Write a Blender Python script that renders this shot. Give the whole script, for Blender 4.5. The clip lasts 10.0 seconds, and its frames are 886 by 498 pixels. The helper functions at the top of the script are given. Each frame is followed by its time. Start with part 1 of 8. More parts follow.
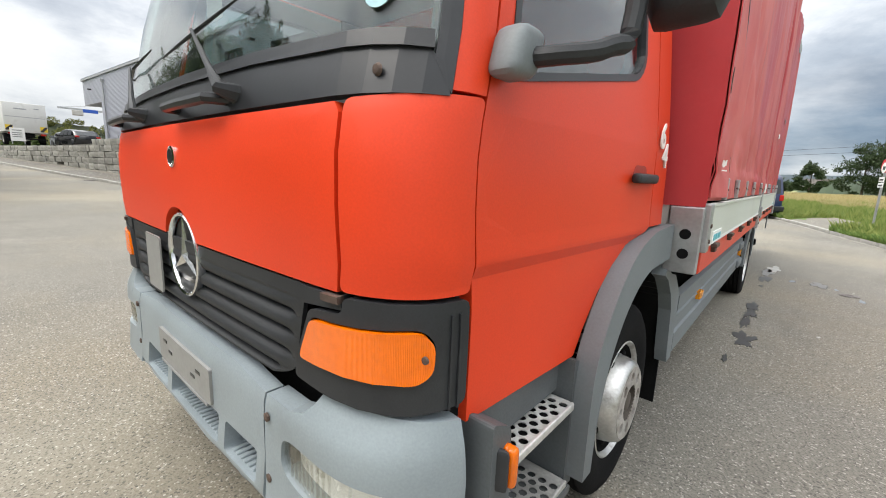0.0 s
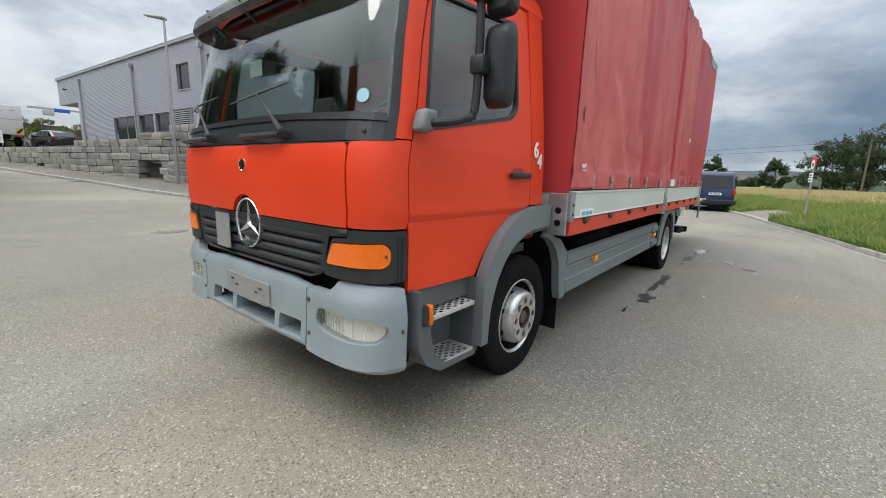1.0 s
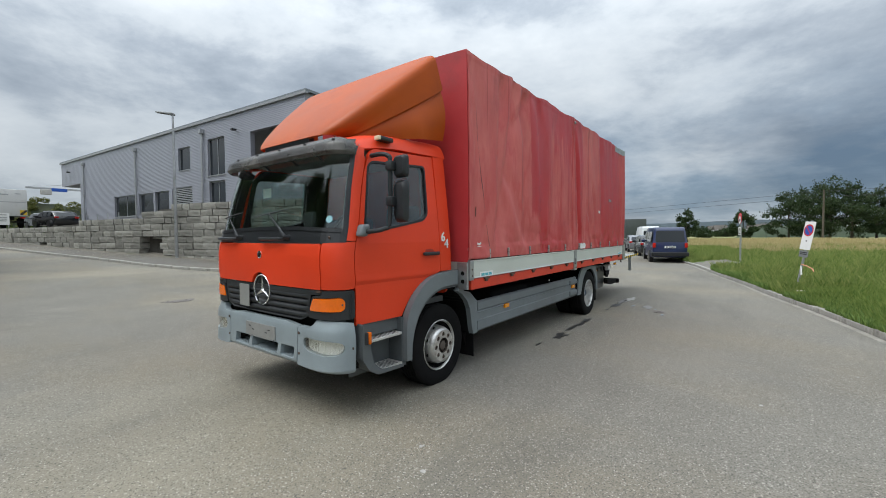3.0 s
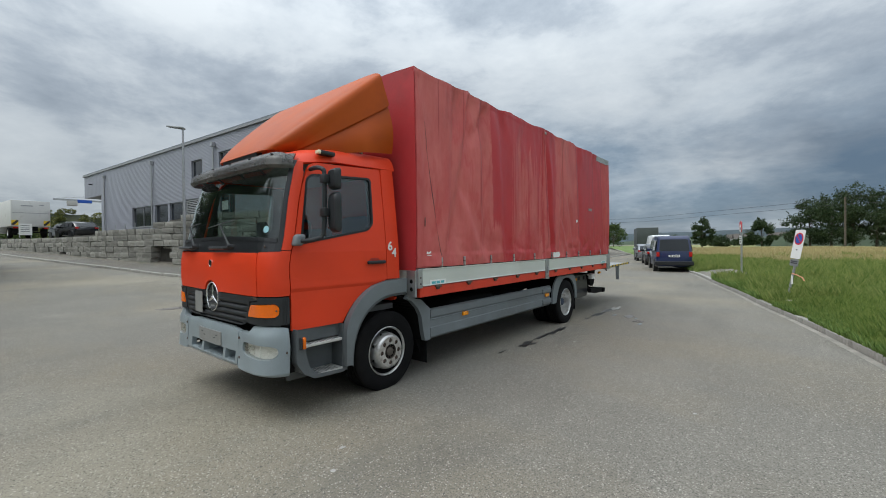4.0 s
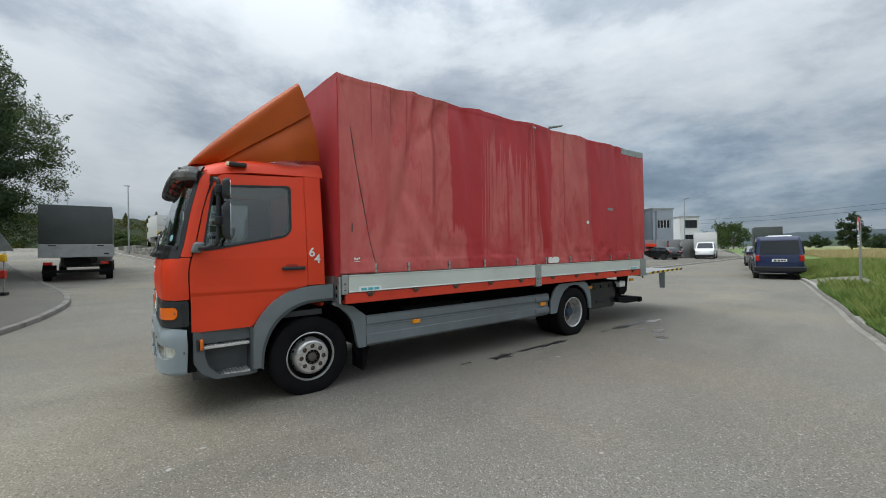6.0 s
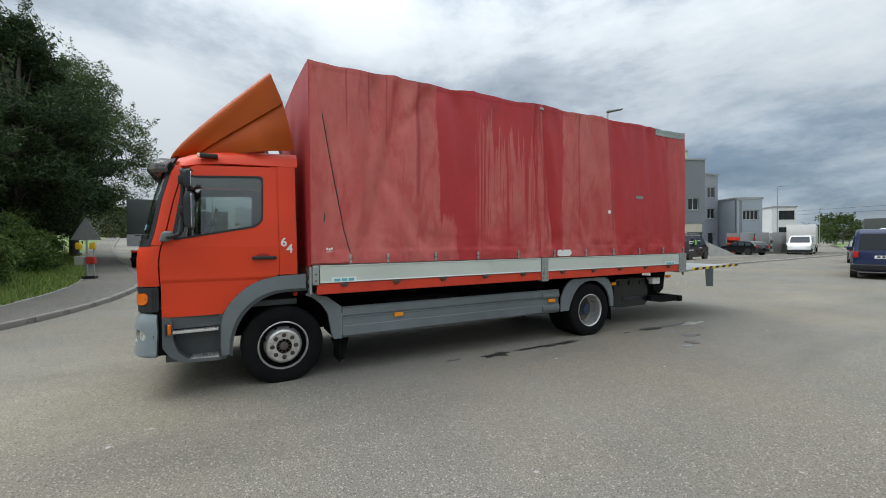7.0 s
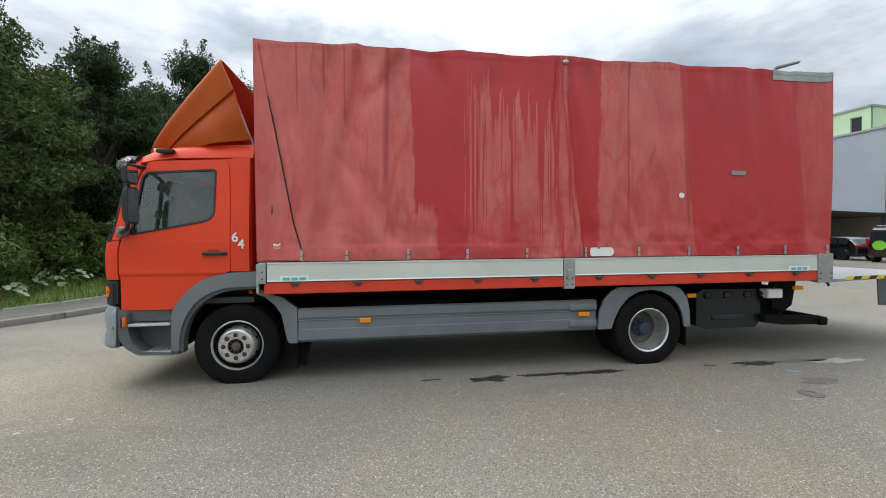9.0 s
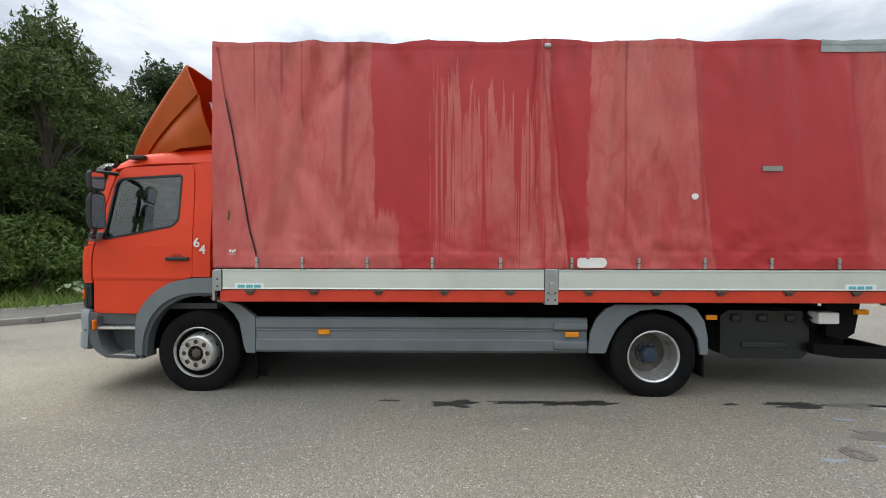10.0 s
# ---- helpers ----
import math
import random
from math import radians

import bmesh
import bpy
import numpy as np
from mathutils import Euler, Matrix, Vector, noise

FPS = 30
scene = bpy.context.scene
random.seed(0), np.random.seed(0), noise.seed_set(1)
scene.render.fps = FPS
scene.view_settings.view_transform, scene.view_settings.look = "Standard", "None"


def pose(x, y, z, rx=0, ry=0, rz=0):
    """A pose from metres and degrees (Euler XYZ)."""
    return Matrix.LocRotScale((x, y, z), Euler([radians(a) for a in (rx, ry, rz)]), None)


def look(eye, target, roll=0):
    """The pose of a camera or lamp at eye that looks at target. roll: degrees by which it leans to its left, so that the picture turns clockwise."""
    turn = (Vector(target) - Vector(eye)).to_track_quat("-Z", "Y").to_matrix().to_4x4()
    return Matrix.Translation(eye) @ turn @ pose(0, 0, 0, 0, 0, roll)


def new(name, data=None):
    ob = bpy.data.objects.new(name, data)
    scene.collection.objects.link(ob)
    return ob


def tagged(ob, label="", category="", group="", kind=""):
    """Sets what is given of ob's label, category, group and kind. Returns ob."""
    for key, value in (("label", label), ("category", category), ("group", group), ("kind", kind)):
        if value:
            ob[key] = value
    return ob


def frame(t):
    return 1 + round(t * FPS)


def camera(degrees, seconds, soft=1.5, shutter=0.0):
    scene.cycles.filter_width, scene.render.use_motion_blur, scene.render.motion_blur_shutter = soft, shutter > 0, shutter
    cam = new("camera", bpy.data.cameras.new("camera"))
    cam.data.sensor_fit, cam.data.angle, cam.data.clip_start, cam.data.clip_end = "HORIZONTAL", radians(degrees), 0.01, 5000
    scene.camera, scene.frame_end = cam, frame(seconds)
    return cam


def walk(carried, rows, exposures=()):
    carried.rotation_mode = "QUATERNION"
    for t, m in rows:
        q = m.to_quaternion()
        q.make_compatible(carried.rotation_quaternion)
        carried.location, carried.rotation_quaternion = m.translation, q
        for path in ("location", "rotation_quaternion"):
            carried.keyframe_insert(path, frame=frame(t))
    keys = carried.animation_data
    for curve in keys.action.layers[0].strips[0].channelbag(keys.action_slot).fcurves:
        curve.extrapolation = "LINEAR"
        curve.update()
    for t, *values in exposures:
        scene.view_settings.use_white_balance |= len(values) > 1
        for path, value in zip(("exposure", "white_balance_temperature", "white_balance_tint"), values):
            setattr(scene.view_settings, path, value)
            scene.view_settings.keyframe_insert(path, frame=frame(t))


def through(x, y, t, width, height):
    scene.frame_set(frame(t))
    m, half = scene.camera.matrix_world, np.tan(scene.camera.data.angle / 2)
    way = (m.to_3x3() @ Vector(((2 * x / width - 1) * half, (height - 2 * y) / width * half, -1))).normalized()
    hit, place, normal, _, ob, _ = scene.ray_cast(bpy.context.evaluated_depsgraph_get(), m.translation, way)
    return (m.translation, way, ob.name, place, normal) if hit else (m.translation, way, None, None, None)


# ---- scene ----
cam = camera(95.4, 10.0, soft=1.0)
PATH = [
    (0, (1.554, -1.857, 1.386), (0.271, -0.366, 1.025), 2.2),
    (0.5, (1.982, -2.155, 1.389), (0.729, -0.644, 1.003), 2.1),
    (1, (2.354, -2.548, 1.395), (1.134, -1.006, 1.03), 1.8),
    (1.5, (2.734, -2.848, 1.433), (1.539, -1.272, 1.135), 1.5),
    (2, (3.074, -3.147, 1.495), (1.889, -1.55, 1.284), 0.8),
    (2.5, (3.364, -3.411, 1.567), (2.175, -1.808, 1.443), 0.2),
    (2.7, (3.503, -3.463, 1.589), (2.309, -1.861, 1.492), -0.2),
    (4, (4.371, -3.084, 1.583), (3.105, -1.535, 1.56), -0.5),
    (4.5, (4.739, -2.84, 1.603), (3.413, -1.342, 1.582), -0.6),
    (5, (5.003, -2.471, 1.58), (3.599, -1.047, 1.568), -0.9),
    (5.5, (5.295, -2.048, 1.591), (3.799, -0.72, 1.585), -1.1),
    (6.8, (5.858, -0.768, 1.54), (4.124, 0.229, 1.526), -0.5),
    (7, (5.901, -0.568, 1.547), (4.136, 0.372, 1.516), -0.5),
    (7.5, (5.912, -0.023, 1.554), (4.073, 0.759, 1.497), -0.4),
    (8, (5.883, 0.507, 1.545), (3.982, 1.124, 1.482), -0.4),
    (8.5, (5.739, 1.014, 1.556), (3.791, 1.463, 1.493), -0.5),
    (9, (5.632, 1.54, 1.545), (3.653, 1.825, 1.491), -0.4),
    (9.5, (5.458, 2.052, 1.557), (3.462, 2.18, 1.51), -0.1),
    (10, (5.295, 2.586, 1.558), (3.295, 2.567, 1.534), 0.1),
]
walk(cam, [(t, look(eye, target, roll)) for t, eye, target, roll in PATH], [(0.0, 0.30, 6750, 10), (0.6, 0.06, 6500, 10), (1.5, -0.10, 6400, 8), (2.5, -0.26, 6300, 7), (4.0, -0.56, 6250, 6), (5.5, -0.58, 6250, 6), (7.5, -0.34, 6300, 6), (9.0, -0.14, 6400, 8), (10.0, -0.04, 6500, 9)])

# ---- light ----
world = bpy.data.worlds.new("overcast_sky")
scene.world = world
world.use_nodes = True
wn, wl = world.node_tree.nodes, world.node_tree.links
wn.clear()


def wnode(kind, **values):
    n = wn.new(kind)
    for k, v in values.items():
        n.inputs[k].default_value = v
    return n


def wmath(op, a, b=None, clamp=False):
    n = wn.new("ShaderNodeMath")
    n.operation, n.use_clamp = op, clamp
    for slot, v in ((0, a), (1, b)):
        if v is None:
            continue
        if isinstance(v, (int, float)):
            n.inputs[slot].default_value = v
        else:
            wl.new(v, n.inputs[slot])
    return n.outputs[0]


SUN_EL, SUN_AZ = 58.0, 212.0
coord = wn.new("ShaderNodeTexCoord")
split = wn.new("ShaderNodeSeparateXYZ")
wl.new(coord.outputs["Generated"], split.inputs[0])
up = wmath("MAXIMUM", split.outputs[2], 0.0)
# clouds lie in flat heaps, wider than high
deck = wn.new("ShaderNodeCombineXYZ")
wl.new(split.outputs[0], deck.inputs[0])
wl.new(split.outputs[1], deck.inputs[1])
wl.new(wmath("MULTIPLY", wmath("POWER", up, 0.8), 2.3), deck.inputs[2])


def deck_noise(scale, shift, detail=9.0, rough=0.60, bend=0.12):
    place = wn.new("ShaderNodeMapping")
    place.inputs["Location"].default_value = shift
    wl.new(deck.outputs[0], place.inputs[0])
    n = wnode("ShaderNodeTexNoise", Scale=scale, Detail=detail, Roughness=rough, Distortion=bend)
    wl.new(place.outputs[0], n.inputs["Vector"])
    return n.outputs[0]


def wramp(value, stops):
    r = wn.new("ShaderNodeValToRGB")
    (p0, c0), (p1, c1) = stops[0], stops[-1]
    r.color_ramp.elements[0].position, r.color_ramp.elements[0].color = p0, (*c0, 1)
    r.color_ramp.elements[1].position, r.color_ramp.elements[1].color = p1, (*c1, 1)
    for p, c in stops[1:-1]:
        r.color_ramp.elements.new(p).color = (*c, 1)
    wl.new(value, r.inputs[0])
    return r.outputs[0]


DECK_AT, DECK_SCALE = (3.1, 7.4, 0.0), 2.3
SUNWARD = (DECK_AT[0] + 0.03 * math.sin(radians(SUN_AZ)), DECK_AT[1] + 0.03 * math.cos(radians(SUN_AZ)), 0.085)
thick = deck_noise(DECK_SCALE, DECK_AT)
thick_sunward = deck_noise(DECK_SCALE, SUNWARD)
lit = wmath("MULTIPLY", wmath("SUBTRACT", thick, thick_sunward), 3.6)
high_veil = wramp(wmath("SUBTRACT", thick, wmath("MULTIPLY", lit, 0.10)), [(0.41, (0.88, 0.905, 0.935)), (0.50, (0.74, 0.775, 0.82)), (0.57, (0.53, 0.575, 0.64)), (0.68, (0.33, 0.375, 0.44))])
# rain clouds over the northern horizon, blue grey below with pale upper edges
north = wmath("MULTIPLY", wmath("SUBTRACT", split.outputs[1], 0.18), 2.0, clamp=True)
low = wmath("MULTIPLY", wmath("SUBTRACT", 0.37, up), 4.2, clamp=True)
heap = deck_noise(2.0, (11.3, 2.6, 0.0), 8.0, 0.58, 0.1)
bank = wmath("MULTIPLY", wmath("MULTIPLY", north, low), wmath("ADD", wmath("MULTIPLY", wmath("SUBTRACT", heap, 0.46), 6.0), wmath("MULTIPLY", low, 0.80)), clamp=True)
bank_cloud = wramp(wmath("SUBTRACT", thick, wmath("MULTIPLY", lit, 0.16)), [(0.39, (0.84, 0.89, 0.95)), (0.46, (0.58, 0.66, 0.76)), (0.53, (0.33, 0.42, 0.53)), (0.66, (0.17, 0.24, 0.34))])
mixer = wn.new("ShaderNodeMix")
mixer.data_type = "RGBA"
wl.new(bank, mixer.inputs[0])
wl.new(high_veil, mixer.inputs[6])
wl.new(bank_cloud, mixer.inputs[7])
sky = wn.new("ShaderNodeTexSky")
sky.sky_type, sky.sun_disc = "NISHITA", False
sky.sun_elevation, sky.sun_rotation = radians(SUN_EL), radians(SUN_AZ)
skyback = wnode("ShaderNodeBackground", Strength=0.012)
wl.new(sky.outputs[0], skyback.inputs[0])
cloudback = wn.new("ShaderNodeBackground")
wl.new(mixer.outputs[2], cloudback.inputs[0])
# an overcast sky is brighter overhead than at the horizon
wl.new(wmath("ADD", wmath("MULTIPLY", wmath("POWER", up, 2.0), 3.0), 0.84), cloudback.inputs[1])
both = wn.new("ShaderNodeAddShader")
wl.new(skyback.outputs[0], both.inputs[0])
wl.new(cloudback.outputs[0], both.inputs[1])
wout = wn.new("ShaderNodeOutputWorld")
wl.new(both.outputs[0], wout.inputs[0])

lamp = bpy.data.lights.new("sun", "SUN")
lamp.energy, lamp.angle, lamp.color = 2.1, radians(32), (1.0, 0.96, 0.9)
sun = new("sun", lamp)
az, el = radians(SUN_AZ), radians(SUN_EL)
sun.matrix_world = look((20 * math.sin(az) * math.cos(el), 20 * math.cos(az) * math.cos(el), 20 * math.sin(el)), (0, 0, 0))


# ---- materials ----
def material(name, base, rough=0.6, metal=0.0, vary=0.12, scale=3.0, fine=60.0, bump=0.15, spec=0.5, dirt=None, dirt_at=(0.55, 0.75), coat=0.0, dirt_scale=1.2):
    """Paint, plastic, metal or stone with variation at two scales, fine relief and an optional dirt colour."""
    m = bpy.data.materials.new(name)
    m.use_nodes = True
    nt = m.node_tree
    n, l = nt.nodes, nt.links
    p = n["Principled BSDF"]
    tc = n.new("ShaderNodeTexCoord")
    big = n.new("ShaderNodeTexNoise")
    big.inputs["Scale"].default_value, big.inputs["Detail"].default_value = scale, 6.0
    small = n.new("ShaderNodeTexNoise")
    small.inputs["Scale"].default_value, small.inputs["Detail"].default_value = fine, 3.0
    for t in (big, small):
        l.new(tc.outputs["Object"], t.inputs["Vector"])
    add = n.new("ShaderNodeMath")
    add.operation = "MULTIPLY_ADD"
    l.new(small.outputs[0], add.inputs[0])
    add.inputs[1].default_value = 0.5
    l.new(big.outputs[0], add.inputs[2])
    cr = n.new("ShaderNodeValToRGB")
    a, b = cr.color_ramp.elements
    a.position, b.position = 0.50, 0.98
    a.color = (*[c * (1 - vary) for c in base], 1)
    b.color = (*[min(1, c * (1 + vary)) for c in base], 1)
    l.new(add.outputs[0], cr.inputs[0])
    colour = cr.outputs[0]
    if dirt:
        grime = n.new("ShaderNodeTexNoise")
        grime.inputs["Scale"].default_value, grime.inputs["Detail"].default_value, grime.inputs["Roughness"].default_value = dirt_scale, 8.0, 0.65
        l.new(tc.outputs["Object"], grime.inputs["Vector"])
        gr = n.new("ShaderNodeValToRGB")
        gr.color_ramp.elements[0].position, gr.color_ramp.elements[1].position = dirt_at
        l.new(grime.outputs[0], gr.inputs[0])
        mx = n.new("ShaderNodeMix")
        mx.data_type = "RGBA"
        l.new(gr.outputs[0], mx.inputs[0])
        l.new(colour, mx.inputs[6])
        mx.inputs[7].default_value = (*dirt, 1)
        colour = mx.outputs[2]
    l.new(colour, p.inputs["Base Color"])
    rr = n.new("ShaderNodeMapRange")
    rr.inputs[3].default_value, rr.inputs[4].default_value = max(0.02, rough - 0.1), min(1, rough + 0.1)
    l.new(big.outputs[0], rr.inputs[0])
    l.new(rr.outputs[0], p.inputs["Roughness"])
    p.inputs["Metallic"].default_value = metal
    p.inputs["Specular IOR Level"].default_value = spec
    p.inputs["Coat Weight"].default_value = coat
    p.inputs["Coat Roughness"].default_value = 0.12
    if bump:
        bp = n.new("ShaderNodeBump")
        bp.inputs["Strength"].default_value, bp.inputs["Distance"].default_value = bump, 0.01
        l.new(add.outputs[0], bp.inputs["Height"])
        l.new(bp.outputs[0], p.inputs["Normal"])
    return m


def glass_material(name, tint, see=0.75, extra=0.05, rough=0.01):
    m = bpy.data.materials.new(name)
    m.use_nodes = True
    n, l = m.node_tree.nodes, m.node_tree.links
    n.clear()
    out = n.new("ShaderNodeOutputMaterial")
    clear = n.new("ShaderNodeBsdfTransparent")
    clear.inputs[0].default_value = (*[c * see for c in tint], 1)
    gloss = n.new("ShaderNodeBsdfGlossy")
    gloss.inputs["Roughness"].default_value = rough
    fres = n.new("ShaderNodeLayerWeight")
    fres.inputs[0].default_value = 0.5
    steep = n.new("ShaderNodeMath")
    steep.operation = "POWER"
    steep.inputs[1].default_value = 4.0
    l.new(fres.outputs["Facing"], steep.inputs[0])
    gain = n.new("ShaderNodeMath")
    gain.operation, gain.use_clamp = "MULTIPLY_ADD", True
    gain.inputs[1].default_value, gain.inputs[2].default_value = 0.75, extra
    l.new(steep.outputs[0], gain.inputs[0])
    mix = n.new("ShaderNodeMixShader")
    l.new(gain.outputs[0], mix.inputs[0])
    l.new(clear.outputs[0], mix.inputs[1])
    l.new(gloss.outputs[0], mix.inputs[2])
    l.new(mix.outputs[0], out.inputs[0])
    return m


def leaf_material(name, base, base2):
    m = bpy.data.materials.new(name)
    m.use_nodes = True
    n, l = m.node_tree.nodes, m.node_tree.links
    p = n["Principled BSDF"]
    geo = n.new("ShaderNodeNewGeometry")
    cr = n.new("ShaderNodeValToRGB")
    cr.color_ramp.elements[0].color, cr.color_ramp.elements[1].color = (*base, 1), (*base2, 1)
    l.new(geo.outputs["Random Per Island"], cr.inputs[0])
    l.new(cr.outputs[0], p.inputs["Base Color"])
    p.inputs["Roughness"].default_value = 0.55
    p.inputs["Specular IOR Level"].default_value = 0.35
    tr = n.new("ShaderNodeBsdfTranslucent")
    l.new(cr.outputs[0], tr.inputs[0])
    mix = n.new("ShaderNodeMixShader")
    mix.inputs[0].default_value = 0.3
    l.new(p.outputs[0], mix.inputs[1])
    l.new(tr.outputs[0], mix.inputs[2])
    l.new(mix.outputs[0], n["Material Output"].inputs[0])
    return m


def asphalt_material(name, dark, light, grain=95.0):
    """Worn asphalt: light and dark grit, pale patches, faint tracks along the road."""
    m = bpy.data.materials.new(name)
    m.use_nodes = True
    n, l = m.node_tree.nodes, m.node_tree.links
    p = n["Principled BSDF"]
    tc = n.new("ShaderNodeTexCoord")

    def noise_at(scale, detail, stretch=(1, 1, 1), rough=0.6):
        mp = n.new("ShaderNodeMapping")
        mp.inputs["Scale"].default_value = stretch
        l.new(tc.outputs["Object"], mp.inputs[0])
        t = n.new("ShaderNodeTexNoise")
        t.inputs["Scale"].default_value, t.inputs["Detail"].default_value, t.inputs["Roughness"].default_value = scale, detail, rough
        l.new(mp.outputs[0], t.inputs["Vector"])
        return t.outputs[0]

    def mix(fac, a, b, lo, hi, kind="MIX"):
        r = n.new("ShaderNodeMapRange")
        r.inputs[1].default_value, r.inputs[2].default_value = lo, hi
        l.new(fac, r.inputs[0])
        x = n.new("ShaderNodeMix")
        x.data_type, x.blend_type = "RGBA", kind
        l.new(r.outputs[0], x.inputs[0])
        for slot, v in ((6, a), (7, b)):
            if isinstance(v, tuple):
                x.inputs[slot].default_value = (*v, 1)
            else:
                l.new(v, x.inputs[slot])
        return x.outputs[2]

    c = mix(noise_at(0.35, 5.0), dark, light, 0.3, 0.7)
    c = mix(noise_at(0.9, 8.0, (1.6, 0.5, 1)), c, tuple(v * 1.22 for v in light), 0.60, 0.80)
    c = mix(noise_at(1.7, 8.0, (1.0, 0.25, 1)), c, tuple(v * 0.72 for v in dark), 0.62, 0.85)
    c = mix(noise_at(0.22, 4.0, (0.7, 1.3, 1)), c, (light[0] * 1.0, light[1] * 0.92, light[2] * 0.78), 0.44, 0.66)
    c = mix(noise_at(0.55, 5.0, (1.2, 0.4, 1)), c, tuple(v * 0.80 for v in dark), 0.53, 0.78)
    grit = noise_at(grain, 2.0)
    c = mix(grit, tuple(v * 0.52 for v in dark), c, 0.28, 0.54)
    c = mix(noise_at(26.0, 4.0, (1, 1, 1), 0.75), c, tuple(min(v * 1.38, 0.5) for v in light), 0.55, 0.85)
    c = mix(noise_at(19.0, 4.0, (1, 1, 1), 0.75), c, tuple(v * 0.66 for v in dark), 0.55, 0.85)
    # worn tracks: broad pale and dark sweeps, and thin scuffs
    c = mix(noise_at(0.16, 6.0, (1.0, 0.7, 1), 0.6), c, (light[0] * 1.22, light[1] * 1.18, light[2] * 1.06), 0.52, 0.72)
    c = mix(noise_at(2.4, 9.0, (1.0, 0.6, 1), 0.7), c, (light[0] * 1.42, light[1] * 1.38, light[2] * 1.26), 0.66, 0.80)
    vor = n.new("ShaderNodeTexVoronoi")
    vor.inputs["Scale"].default_value = 115.0
    l.new(tc.outputs["Object"], vor.inputs["Vector"])
    hsv = n.new("ShaderNodeSeparateColor")
    l.new(vor.outputs["Color"], hsv.inputs[0])
    c = mix(hsv.outputs[0], c, (0.56, 0.53, 0.47), 0.885, 1.09)
    c = mix(hsv.outputs[1], c, tuple(v * 0.45 for v in dark), 0.80, 1.03)
    l.new(c, p.inputs["Base Color"])
    p.inputs["Roughness"].default_value = 0.86
    p.inputs["Specular IOR Level"].default_value = 0.3
    bp = n.new("ShaderNodeBump")
    bp.inputs["Strength"].default_value, bp.inputs["Distance"].default_value = 0.5, 0.006
    l.new(grit, bp.inputs["Height"])
    l.new(bp.outputs[0], p.inputs["Normal"])
    return m


ASPHALT = asphalt_material("worn_asphalt", (0.168, 0.158, 0.136), (0.232, 0.219, 0.188), 85.0)
PAVEMENT = asphalt_material("pavement_asphalt", (0.125, 0.118, 0.105), (0.165, 0.155, 0.137))
KERB_OLD = material("old_granite_kerb", (0.235, 0.225, 0.20), 0.85, vary=0.35, scale=5, fine=90, bump=0.5, dirt=(0.07, 0.066, 0.055), dirt_at=(0.40, 0.66), dirt_scale=2.6)
KERBSTONE = material("granite_kerb", (0.34, 0.33, 0.30), 0.85, vary=0.3, scale=5, fine=90, bump=0.4, dirt=(0.11, 0.105, 0.085), dirt_at=(0.44, 0.68), dirt_scale=2.2)
GRAVEL = material("brown_gravel", (0.16, 0.145, 0.12), 0.95, vary=0.4, scale=6, fine=40, bump=0.8, dirt=(0.07, 0.08, 0.04), dirt_at=(0.5, 0.75))
STONE = material("rough_limestone", (0.36, 0.35, 0.315), 0.92, vary=0.35, scale=3.0, fine=24, bump=0.9, dirt=(0.17, 0.17, 0.135), dirt_at=(0.5, 0.8), dirt_scale=0.8)
_sn, _sl = STONE.node_tree.nodes, STONE.node_tree.links
_info, _tone, _mul = _sn.new("ShaderNodeObjectInfo"), _sn.new("ShaderNodeMapRange"), _sn.new("ShaderNodeMix")
_tone.inputs[3].default_value, _tone.inputs[4].default_value = 0.62, 1.08
_mul.data_type, _mul.blend_type = "RGBA", "MULTIPLY"
_mul.inputs[0].default_value = 1.0
_sl.new(_info.outputs["Random"], _tone.inputs[0])
_sl.new(_sn["Principled BSDF"].inputs["Base Color"].links[0].from_socket, _mul.inputs[6])
_sl.new(_tone.outputs[0], _mul.inputs[7])
_sl.new(_mul.outputs[2], _sn["Principled BSDF"].inputs["Base Color"])
JOINT = material("wall_core_earth", (0.09, 0.085, 0.075), 0.95, vary=0.3, bump=0.5)
GRASS = leaf_material("grass_blades", (0.085, 0.16, 0.028), (0.30, 0.36, 0.10))
GRASS_PALE = leaf_material("pale_grass_blades", (0.11, 0.185, 0.035), (0.34, 0.37, 0.12))
DRYGRASS = leaf_material("ripe_grass", (0.36, 0.29, 0.13), (0.52, 0.44, 0.23))
TURF = material("turf", (0.12, 0.18, 0.045), 0.95, vary=0.4, scale=0.6, fine=14, bump=0.6, dirt=(0.17, 0.18, 0.06), dirt_scale=0.3)
MEADOW = material("meadow", (0.33, 0.29, 0.13), 0.95, vary=0.25, scale=0.25, fine=9, bump=0.6, dirt=(0.13, 0.18, 0.05), dirt_at=(0.40, 0.60), dirt_scale=0.09)
LEAF_DARK = leaf_material("dark_foliage", (0.010, 0.027, 0.008), (0.058, 0.096, 0.027))
LEAF_MID = leaf_material("green_foliage", (0.022, 0.048, 0.010), (0.105, 0.150, 0.038))
LEAF_BUSH = leaf_material("fresh_bush_leaves", (0.026, 0.058, 0.010), (0.135, 0.200, 0.042))
LEAF_OLIVE = leaf_material("olive_scrub", (0.045, 0.062, 0.014), (0.20, 0.20, 0.055))
LEAF_FAR = leaf_material("distant_foliage", (0.020, 0.042, 0.016), (0.062, 0.092, 0.034))
BARK = material("bark", (0.10, 0.085, 0.065), 0.95, vary=0.35, scale=6, fine=40, bump=0.8)
GALV = material("galvanised_steel", (0.42, 0.43, 0.44), 0.45, 0.8, vary=0.15, scale=8, bump=0.05)


